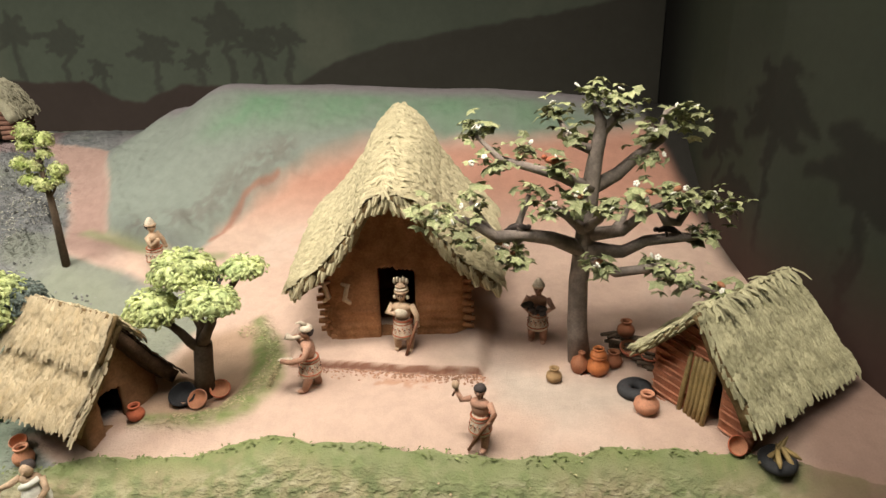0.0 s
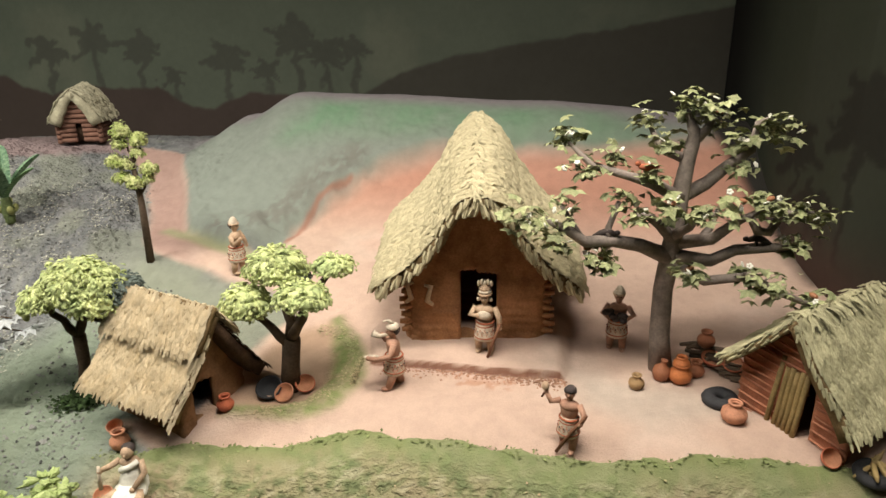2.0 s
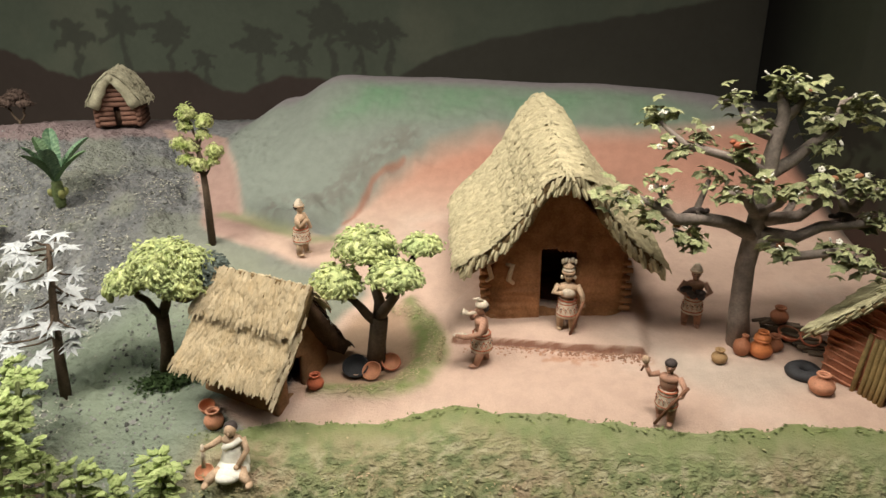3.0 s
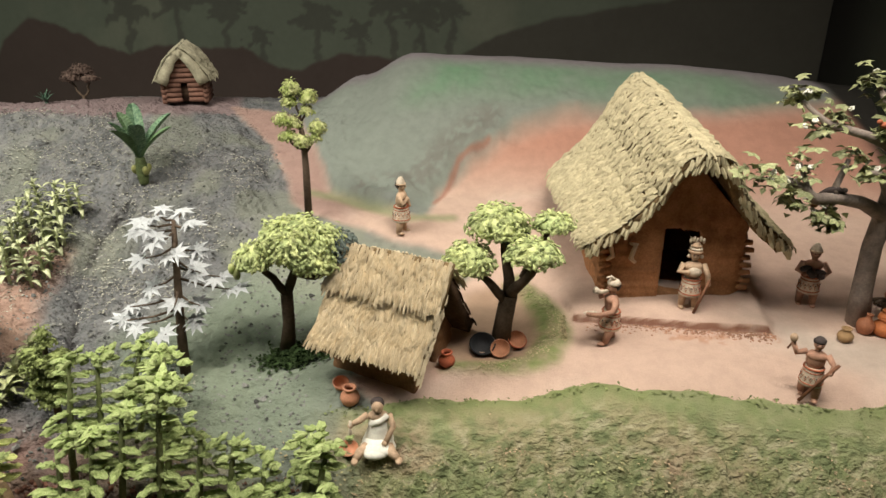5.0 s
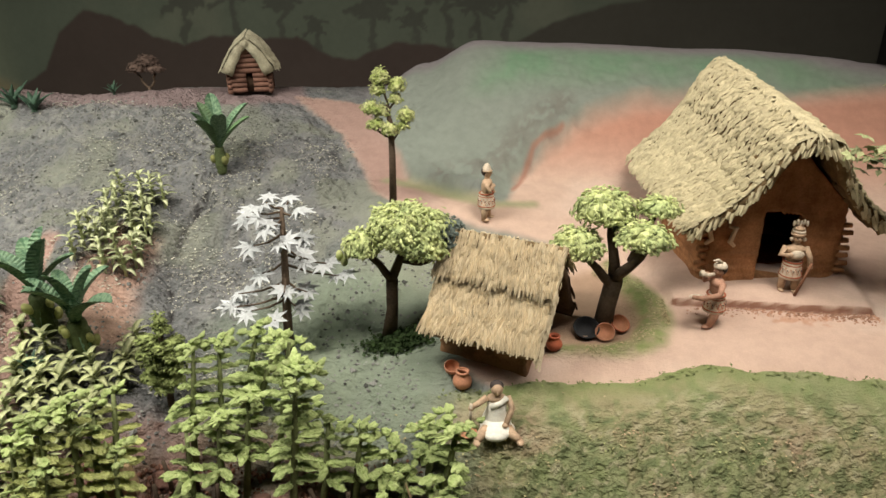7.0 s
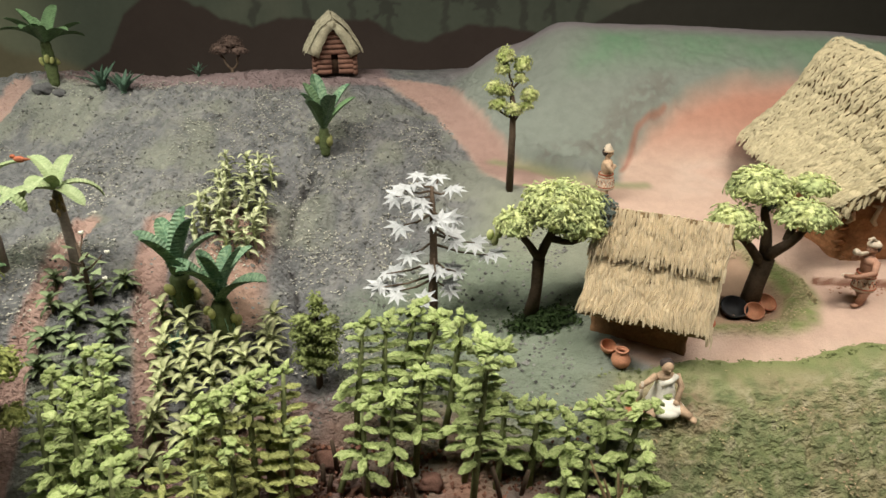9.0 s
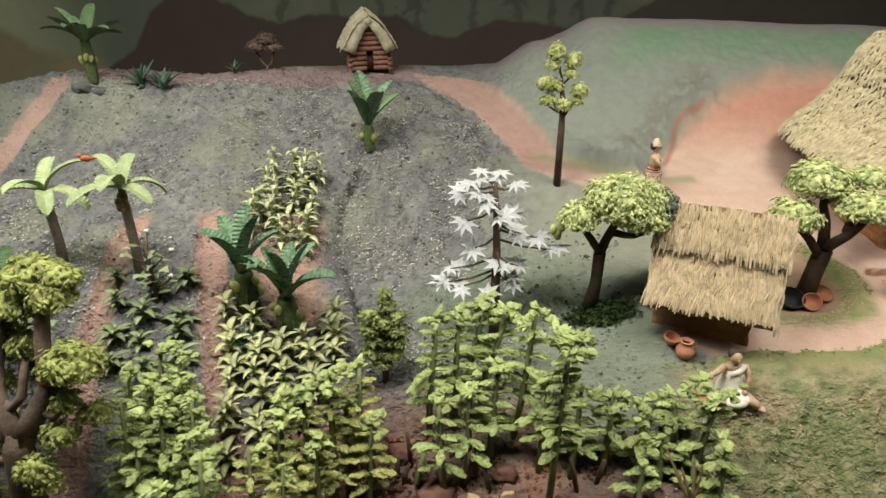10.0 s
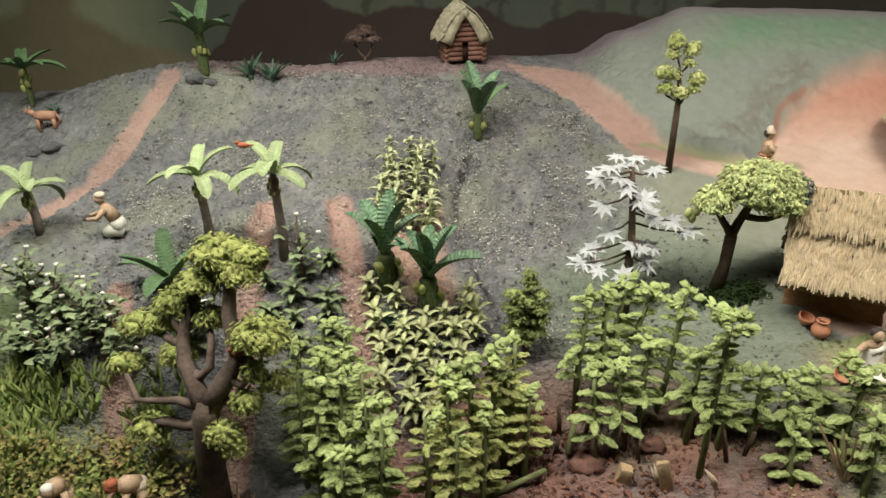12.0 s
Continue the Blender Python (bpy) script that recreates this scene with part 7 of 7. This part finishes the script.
d.roll([(0, 0, 0.046), (0, -0.001, 0.054)], 0.0042, 5)
d.lump((0, -0.0015, 0.0590), (0.0074, 0.0078, 0.0086), 5)
d.lump((0, 0.0022, 0.0618), (0.0086, 0.0076, 0.0078), 2)
d.lump((0, -0.0092, 0.0580), (0.0014, 0.0018, 0.0022), 5, None, 6)
d.roll([(-0.012, 0, 0.046), (-0.022, -0.005, 0.040), (-0.031, -0.010, 0.038)], [0.0044, 0.0040, 0.0032], 5)
d.lump((-0.032, -0.011, 0.037), 0.0038, 5, None, 8)
d.roll([(-0.032, -0.012, 0.045), (-0.033, -0.014, 0.012)], [0.0018, 0.0026], 1, 7)
d.roll([(0.013, 0, 0.046), (0.0185, -0.006, 0.032), (0.010, -0.020, 0.0185)], [0.0044, 0.0040, 0.0032], 5)
d.lump((0.009, -0.021, 0.018), 0.0036, 5, None, 8)
for s in (-1, 1):
    d.roll([(s * 0.013, -0.016, 0.009), (s * 0.0195 - 0.002, -0.026, 0.007), (s * 0.025, -0.033, 0.004)], [0.0070, 0.0060, 0.0046], 5)
    d.lump((s * 0.026, -0.036, 0.0032), (0.0044, 0.0068, 0.0032), 5, None, 8)
d.place("seated_figurine", "seated clay figurine in a white dress grinding beside bowls", at_land(-0.516, 0.604, 6, 1.0))
# kneeling field worker
d = Doll()
d.roll([(0, 0.014, 0.008), (0, 0.0, 0.014), (0, -0.012, 0.006)], [0.010, 0.012, 0.007], 6)
d.lump((0, 0.008, 0.022), (0.012, 0.012, 0.014), 6)
d.roll([(0, 0.006, 0.030), (0, -0.002, 0.046), (0, -0.006, 0.056)], [0.0105, 0.010, 0.005], 5)
d.lump((0, -0.009, 0.064), (0.0068, 0.0072, 0.008), 5)
d.lump((0, -0.007, 0.070), (0.0078, 0.0078, 0.005), 1)
for s in (-1, 1):
    d.roll([(s * 0.011, -0.003, 0.050), (s * 0.013, -0.014, 0.038), (s * 0.008, -0.028, 0.036)], [0.0042, 0.0038, 0.003], 5)
d.lump((0.0, -0.030, 0.036), (0.010, 0.006, 0.004), 2)
d.place("kneeling_figurine", "kneeling pale clay figurine working on the red path", at_land(-1.705, 0.785, -70, 1.14))
# two bending workers at the near edge
for x, y, rz, paint, label in ((-1.612, 0.392, 20, 1, "bending clay figurine with a white cap at the front"), (-1.512, 0.402, -30, 0, "bending bareheaded clay figurine at the front")):
    d = Doll()
    for s in (-1, 1):
        d.roll([(s * 0.009, 0.010, 0.040), (s * 0.010, 0.004, 0.020), (s * 0.009, 0.006, 0.002)], [0.008, 0.0065, 0.005], 5)
        d.roll([(s * 0.013, -0.012, 0.052), (s * 0.016, -0.022, 0.034), (s * 0.010, -0.028, 0.018)], [0.0045, 0.004, 0.003], 5)
    d.lump((0, 0.010, 0.044), (0.014, 0.013, 0.011), 1)
    d.roll([(0, 0.010, 0.046), (0, -0.004, 0.056), (0, -0.016, 0.060)], [0.0115, 0.0125, 0.007], 5)
    d.lump((0, -0.022, 0.066), (0.0072, 0.0078, 0.0085), 5 if paint else 3)
    d.lump((0, -0.020, 0.071), (0.0078, 0.0078, 0.0055), 6 if paint else 3)
    d.place("worker_figurine", label, at_land(x, y, rz, 1.0))
# cattle figurine
d = Doll()
d.roll([(-0.018, 0, 0.026), (-0.008, 0, 0.027), (0.008, 0, 0.026), (0.018, 0, 0.027)], [0.008, 0.0095, 0.0092, 0.0075], 0, 10)
d.roll([(-0.018, 0, 0.029), (-0.026, 0, 0.035)], [0.006, 0.0045], 0)
d.lump((-0.030, 0, 0.035), (0.0065, 0.004, 0.0042), 0)
for s in (-1, 1):
    d.roll([(-0.027, s * 0.003, 0.038), (-0.028, s * 0.006, 0.043)], [0.0013, 0.0006], 5, 6)
    for x in (-0.014, 0.014):
        d.roll([(x, s * 0.005, 0.022), (x, s * 0.005, 0.0)], [0.0036, 0.0024], 0)
d.roll([(0.019, 0, 0.029), (0.023, 0, 0.020), (0.022, 0, 0.012)], [0.0016, 0.0012, 0.0014], 0, 6)
d.place("cattle_figurine", "small tan clay cattle figurine on the grey slope", at_land(-2.088, 1.205, 8, 1.3, 1.0), "animal figurines")
for x, y, z, rz in ((0.078, 0.812, 0.216, 0), (0.272, 0.828, 0.207, 180)):
    d = Doll()
    d.roll([(-0.018, 0, 0.0), (-0.008, 0, 0.004), (0.002, 0, 0.007), (0.012, 0, 0.003)], [0.0012, 0.0042, 0.005, 0.003], 2)
    d.lump((0.014, 0, 0.005), (0.0042, 0.0032, 0.0032), 2)
    d.roll([(0.0, 0.003, 0.003), (0.001, 0.004, -0.004)], 0.0012, 2, 5)
    d.roll([(0.0, -0.003, 0.003), (0.001, -0.004, -0.004)], 0.0012, 2, 5)
    d.place("bird_figurine", "small black clay bird perched on a grey limb", Matrix.Translation((x, y, z)) @ Matrix.Rotation(radians(rz), 4, "Z"), "animal figurines")
for x, y, z in ((0.118, 0.800, 0.312), (-1.425, 0.735, 0.205), (-1.352, 0.45, 0.022)):
    d = Doll()
    d.lump((0, 0, 0), (0.009, 0.0045, 0.0048), 3)
    d.lump((-0.009, 0, 0.004), (0.0038, 0.0032, 0.0032), 3)
    d.roll([(0.007, 0, 0), (0.017, 0, 0.001)], [0.003, 0.001], 3)
    d.place("bird_figurine", "small rust-red clay bird perched among leaves", Matrix.Translation((x, y, z)), "animal figurines")

# ---------------------------------------------------------------- pots, bowls, wood
M_POT = material("orange_pottery", (0.52, 0.17, 0.055), 0.55, 0.35, 0.3, 60.0, 0.25, 400.0)
M_POT_BROWN = material("brown_pottery", (0.33, 0.13, 0.065), 0.6, 0.3, 0.3, 60.0, 0.25, 400.0)
M_POT_PEACH = material("peach_pottery", (0.58, 0.27, 0.16), 0.6, 0.3, 0.3, 60.0, 0.25, 400.0)
M_POT_TAN = material("tan_pottery", (0.36, 0.23, 0.11), 0.6, 0.3, 0.3, 60.0, 0.25, 400.0)
M_POT_BLACK = material("black_stone", (0.035, 0.035, 0.037), 0.7, 0.3, 0.3, 60.0, 0.3, 300.0)
M_BOWL = material("red_bowl_clay", (0.50, 0.14, 0.07), 0.6, 0.3, 0.3, 60.0, 0.25, 400.0)
M_BOWL_IN = material("pale_bowl_glaze", (0.58, 0.27, 0.15), 0.6, 0.3, 0.25, 60.0, 0.2, 400.0)


def pot(x, y, r, h, mat, label, mouth=0.5, neck=0.55, lift=0.0, tilt=0.0, yaw=0.0, name="clay_pot"):
    t = thing(name, label, "pot", Matrix.Translation((x, y, ground(x, y) - 0.001 + lift)) @ Matrix.Rotation(radians(yaw), 4, "Z") @ Matrix.Rotation(radians(tilt), 4, "X"), "clay pots")
    bm = bm_new()
    th = r * 0.12
    prof = [(0.0, 0.0), (r * 0.5, 0.0), (r * 0.85, h * 0.16), (r, h * 0.38), (r * 0.92, h * 0.56), (r * neck, h * 0.76), (r * neck * 0.95, h * 0.84), (r * mouth, h * 0.9)]
    inner = [(max(a - th, 0.0), max(b, th)) for a, b in reversed(prof[1:])]
    lathe(bm, prof + inner + [(0, th)], 20)
    jitter(bm, 0.0006, 120)
    part("body", bm, mat, t)
    bm = bm_new()
    ring = [(r * mouth * math.cos(k * math.pi / 10), r * mouth * math.sin(k * math.pi / 10), h * 0.93) for k in range(21)]
    tube(bm, ring, r * 0.11, 7, False)
    part("rim", bm, mat, t)
    return t


def bowl(x, y, r, h, mat, inside_mat, label, lift=0.0, tilt=0.0, yaw=0.0):
    t = thing("clay_bowl", label, "bowl", Matrix.Translation((x, y, ground(x, y) + lift)) @ Matrix.Rotation(radians(yaw), 4, "Z") @ Matrix.Rotation(radians(tilt), 4, "X"), "clay bowls")
    bm = bm_new()
    lathe(bm, [(0, 0), (r * 0.45, 0), (r * 0.8, h * 0.35), (r, h * 0.95), (r * 0.97, h), (r * 0.9, h)], 22)
    part("body", bm, mat, t)
    bm = bm_new()
    lathe(bm, [(r * 0.9, h * 0.995), (r * 0.72, h * 0.42), (r * 0.4, h * 0.15), (0, h * 0.13)], 22)
    part("lining", bm, inside_mat, t, "paler inside of the bowl")
    return t


pot(0.192, 0.812, 0.0165, 0.030, M_POT, "large round orange clay pot under the tree", 0.62, 0.6)
pot(0.192, 0.812, 0.0115, 0.017, M_POT, "smaller orange clay pot stacked on another", 0.6, 0.6, 0.024)
pot(0.165, 0.815, 0.0125, 0.034, M_POT_BROWN, "brown gourd-shaped clay jar leaning by the trunk", 0.3, 0.32, 0.0, 8, 80)
pot(0.130, 0.792, 0.0110, 0.023, M_POT_TAN, "small tan clay jar on the plaza", 0.55, 0.5)
pot(0.216, 0.828, 0.0125, 0.026, M_POT_BROWN, "small brown clay pot beside a larger one", 0.6, 0.6)
pot(0.243, 0.892, 0.0135, 0.027, M_POT_BROWN, "brown clay pot on the wood pile", 0.55, 0.55, 0.008)
pot(0.242, 0.727, 0.0165, 0.030, M_POT_PEACH, "round peach clay pot beside the red hut", 0.45, 0.45)
pot(-0.564, 0.656, 0.0135, 0.029, M_POT_PEACH, "reddish clay pot with wide mouth by the shelter", 0.62, 0.58)
bowl(-0.581, 0.676, 0.0115, 0.014, M_POT_PEACH, M_BOWL_IN, "small clay cup by the shelter eave", 0.0, 20, 20)
pot(-0.437, 0.716, 0.0120, 0.024, M_BOWL, "red clay pot in the shelter doorway", 0.6, 0.6)
bowl(0.243, 0.852, 0.0165, 0.011, M_BOWL, M_BOWL_IN, "red clay bowl on the wood pile", 0.006, 14, 10)
bowl(0.268, 0.838, 0.0150, 0.010, M_BOWL, M_BOWL_IN, "red clay bowl tipped on firewood", 0.010, 24, -10)
bowl(0.336, 0.673, 0.0125, 0.010, M_BOWL, M_BOWL_IN, "red clay bowl leaning on the red hut", 0.006, 48, 10)
bowl(-0.361, 0.752, 0.0145, 0.011, M_POT_PEACH, M_BOWL_IN, "orange clay bowl tilted on the mound", 0.005, 40, -10)
bowl(-0.340, 0.772, 0.0145, 0.011, M_BOWL, M_BOWL_IN, "orange clay bowl tilted on the mound", 0.005, 36, 25)
bowl(-0.388, 0.762, 0.0195, 0.017, M_POT_BLACK, M_POT_BLACK, "black stone bowl under the spreading tree", 0.0, 28, 0)
bowl(-0.553, 0.594, 0.0125, 0.010, M_POT_PEACH, M_BOWL_IN, "small clay bowl before the seated figurine", 0.0, 20, 0)


def stone_ring(x, y, r, tube_r, label, tilt=0.0, filled=False):
    t = thing("stone_mortar", label, "mortar", Matrix.Translation((x, y, ground(x, y) + tube_r * 0.6)) @ Matrix.Rotation(radians(tilt), 4, "X"), "stone mortars")
    bm = bm_new()
    n, m = 28, 12
    rows = []
    for i in range(n):
        a = 2 * math.pi * i / n
        c = Vector((math.cos(a), math.sin(a), 0))
        rows.append([bm.verts.new(c * (r + tube_r * math.cos(2 * math.pi * j / m)) + Vector((0, 0, 0.85 * tube_r * math.sin(2 * math.pi * j / m)))) for j in range(m)])
    for i in range(n):
        for j in range(m):
            bm.faces.new((rows[i][j], rows[(i + 1) % n][j], rows[(i + 1) % n][(j + 1) % m], rows[i][(j + 1) % m]))
    jitter(bm, 0.001, 110)
    part("rim", bm, M_POT_BLACK, t)
    bm = bm_new()
    lathe(bm, [(0, -tube_r * 0.7), (r, -tube_r * 0.6), (r, -tube_r * 0.2), (0, -tube_r * 0.4)], 20)
    part("basin", bm, M_POT_BLACK, t)
    return t


stone_ring(0.236, 0.768, 0.0150, 0.0095, "black ring-shaped stone mortar on the plaza")
mortar = stone_ring(0.380, 0.655, 0.0140, 0.0082, "black stone mortar heaped with pale maize cobs", 12)
mz = mortar.matrix_world.translation
for k, (dx, dy, a, e) in enumerate(((-0.010, 0.0, 20, 25), (0.0, 0.004, 60, 40), (0.008, -0.002, 110, 30), (0.012, 0.004, 150, 20), (-0.004, -0.008, 80, 15), (0.004, 0.008, 30, 50))):
    bm = bm_new()
    tube(bm, [(-0.016, 0, 0), (-0.008, 0, 0), (0.006, 0, 0), (0.016, 0, 0)], [0.0012, 0.0034, 0.0032, 0.0008], 7)
    solo("maize_cob", bm, M_CANE, "pale dry maize cob lying in a black mortar", "maize cob", Matrix.Translation(mz + Vector((dx, dy, 0.005 + 0.0015 * k))) @ Matrix.Rotation(radians(a), 4, "Z") @ Matrix.Rotation(radians(-e), 4, "Y"), "maize cobs")
random.seed(3)
for k in range(16):
    bm = bm_new()
    L = rnd(0.022, 0.034)
    tube(bm, [(-L, 0, 0), (0, rnd(-0.0015, 0.0015), rnd(-0.001, 0.001)), (L, 0, 0)], [rnd(0.0022, 0.0034), 0.0032, rnd(0.002, 0.003)], 7)
    x, y, lv = 0.240 + 0.011 * (k % 6) + rnd(-0.004, 0.004), 0.862 - 0.010 * (k % 6) + rnd(-0.006, 0.006), k // 6
    solo("firewood_stick", bm, M_BARK_DARK, "dark stick of firewood stacked beside the red hut", "firewood", Matrix.Translation((x, y, ground(x, y) + 0.003 + 0.0052 * lv)) @ Matrix.Rotation(radians(rnd(-28, -8) + 20 * (lv % 2)), 4, "Z"), "firewood pile")
for k in range(7):
    bm = bm_new()
    tube(bm, [(-0.02, 0, 0), (0, 0, 0.001), (0.02, 0, 0)], [0.0026, 0.0034, 0.0024], 7)
    x, y = 0.228 + 0.007 * k, 0.905 - 0.003 * k
    solo("firewood_stick", bm, M_BARK_DARK, "dark stick of firewood under the far pots", "firewood", Matrix.Translation((x, y, ground(x, y) + 0.003)) @ Matrix.Rotation(radians(rnd(-30, 30)), 4, "Z"), "firewood pile")

# ---------------------------------------------------------------- crumbs of earth and grass tufts
CLODS = Heap()
random.seed(77)
for k in range(11000):
    x, y = rnd(-1.95, -0.62), rnd(0.56, 1.36)
    if x > -0.80 and y > 0.98:
        continue
    if noise.noise(Vector((x * 9, y * 9, 0))) < -0.25:
        continue
    if any(float(near_line(np.array([x]), np.array([y]), f, 0.026, 0.004)[0]) > 0.5 for f in FURROWS + [FIELD_PATH]) and rnd(0, 1) < 0.9:
        continue
    if y > 0.98 and float(inside(np.array([x]), np.array([y]), PLAZA, 0.01)[0]) > 0.3:
        continue
    r = rnd(0.0012, 0.0040) * (1.9 if rnd(0, 1) < 0.06 else 1)
    p = Vector((x, y, 0))
    CLODS.add([p + Vector((rnd(0.6, 1.2) * r * math.cos(a), rnd(0.6, 1.2) * r * math.sin(a), 0)) for a in (0, 1.6, 3.1, 4.7)] + [p + Vector((rnd(-0.3, 0.3) * r, rnd(-0.3, 0.3) * r, r * rnd(0.5, 1.0))), p + Vector((0, 0, -r))],
              [(0, 1, 4), (1, 2, 4), (2, 3, 4), (3, 0, 4), (1, 0, 5), (2, 1, 5), (3, 2, 5), (0, 3, 5)])
pts = np.array([tuple(v) for v in CLODS.v])
cen = pts.reshape(-1, 6, 3)[:, :4, :2].mean(1)
lift = np.repeat(relief(cen[:, 0], cen[:, 1]), 6)
pts[:, 2] += lift
CLODS.v = [tuple(p) for p in pts]
tagged(new("earth_crumbs", CLODS.mesh("earth_crumbs", material("earth_crumb", (0.20, 0.20, 0.185), 0.95, 0.1, 0.3, 40.0, 0.3, 400.0, islands=0.6))), "loose grey crumbs of earth on the fields", "earth", kind="stuff")
RISER = Heap()
for k in range(420):
    x = -0.245 + 0.28 * rnd(0, 1) ** 0.6
    y = float(np.interp(x, [p[0] for p in STEP[1:7]], [p[1] for p in STEP[1:7]])) - 0.003 - abs(random.gauss(0, 0.007))
    r = rnd(0.0010, 0.0030)
    p = Vector((x, y, ground(x, y)))
    RISER.add([p + Vector((rnd(0.6, 1.2) * r * math.cos(a), rnd(0.6, 1.2) * r * math.sin(a), 0)) for a in (0, 1.6, 3.1, 4.7)] + [p + Vector((rnd(-0.3, 0.3) * r, rnd(-0.3, 0.3) * r, r * rnd(0.5, 1.0))), p + Vector((0, 0, -r))],
              [(0, 1, 4), (1, 2, 4), (2, 3, 4), (3, 0, 4), (1, 0, 5), (2, 1, 5), (3, 2, 5), (0, 3, 5)])
tagged(new("step_crumbs", RISER.mesh("step_crumbs", material("red_earth_crumb", (0.42, 0.24, 0.16), 0.95, 0.1, 0.3, 40.0, 0.3, 400.0, islands=0.3))), "red crumbs of earth along the worn step", "earth", kind="stuff")
# pale dry flecks scattered in patches over the upper field
FLECK = Heap()
xy = []
while len(xy) < 7000:
    x, y = rnd(-1.78, -0.80), rnd(0.66, 1.34)
    if noise.noise(Vector((x * 7, y * 7, 5))) + 0.5 * noise.noise(Vector((x * 22, y * 22, 2))) > 0.08 and not (x > -0.86 and y > 1.05):
        xy.append((x, y))
xy = np.array(xy)
for (x, y), z in zip(xy, relief(xy[:, 0], xy[:, 1])):
    FLECK.flake(Vector((x, y, z + 0.0006)), Vector((rnd(-1, 1), rnd(-1, 1), rnd(0.0, 0.2))).normalized(), Vector((rnd(-0.3, 0.3), rnd(-0.3, 0.3), 1)).normalized(), rnd(0.003, 0.009), rnd(0.0018, 0.0040), 0.3)
tagged(new("dry_flecks", FLECK.mesh("dry_flecks", material("dry_fleck", (0.46, 0.45, 0.37), 0.9, 0.12, 0.3, 40.0, 0.2, 400.0, islands=0.35))), "pale dry flecks scattered over the grey field", "grass", kind="stuff")
TUFT = Heap()
for k in range(420):
    s = rnd(0, 1)
    x = -0.60 + 0.98 * s
    y = float(lip_y(x)) + random.gauss(-0.004, 0.004)
    TUFT.v.append((x, y))
edge = np.array(TUFT.v)
ez = relief(edge[:, 0], edge[:, 1])
TUFT.v = []
for (x, y), z in zip(edge, ez):
    TUFT.flake(Vector((x, y, z)), Vector((rnd(-1, 1), rnd(-1, 0.6), rnd(0.0, 0.15))).normalized(), Vector((rnd(-0.2, 0.2), rnd(-0.2, 0.2), 1)).normalized(), rnd(0.004, 0.008), rnd(0.002, 0.004))
tagged(new("grass_edge", TUFT.mesh("grass_edge", material("mossy_edge", (0.24, 0.28, 0.11), 0.85, 0.15, 0.4, 40.0, 0.2, 400.0, islands=0.4))), "mossy green tufts along the edge of the plaza", "grass", kind="stuff")
STIP = Heap()
xy = []
random.seed(91)
while len(xy) < 4200:
    x, y = rnd(-0.66, 0.62), rnd(0.36, 0.70)
    if y < float(lip_y(x)) - 0.01 and rnd(0, 1) < (0.04 if y > 0.60 else 1.0) and noise.noise(Vector((x * 14, y * 14, 3))) > -0.1:
        xy.append((x, y))
for k in range(1100):
    a, q = rnd(0, 6.3), rnd(0, 1)
    q = 0.82 + 0.18 * q
    xy.append((-0.375 + 0.105 * math.cos(a) * q, 0.815 + 0.112 * math.sin(a) * q) if math.cos(a) > -0.2 and (math.cos(a) > 0.1 or math.sin(a) < 0) else (-0.287 + 0.02 * q, 0.80 + 0.03 * math.sin(a)))
xy = np.array(xy)
for (x, y), z in zip(xy, relief(xy[:, 0], xy[:, 1])):
    STIP.flake(Vector((x, y, z + 0.0002)), Vector((rnd(-1, 1), rnd(-1, 1), rnd(0.0, 0.2))).normalized(), Vector((rnd(-0.25, 0.25), rnd(-0.25, 0.25), 1)).normalized(), rnd(0.0030, 0.0065), rnd(0.0022, 0.0042), 0.25)
tagged(new("grass_stipple", STIP.mesh("grass_stipple", material("stippled_turf", (0.30, 0.32, 0.15), 0.9, 0.12, 0.35, 11.0, 0.3, 400.0, second=(0.42, 0.31, 0.20), islands=0.30))), "rough stippled turf on the front bank and mound", "grass", kind="stuff")
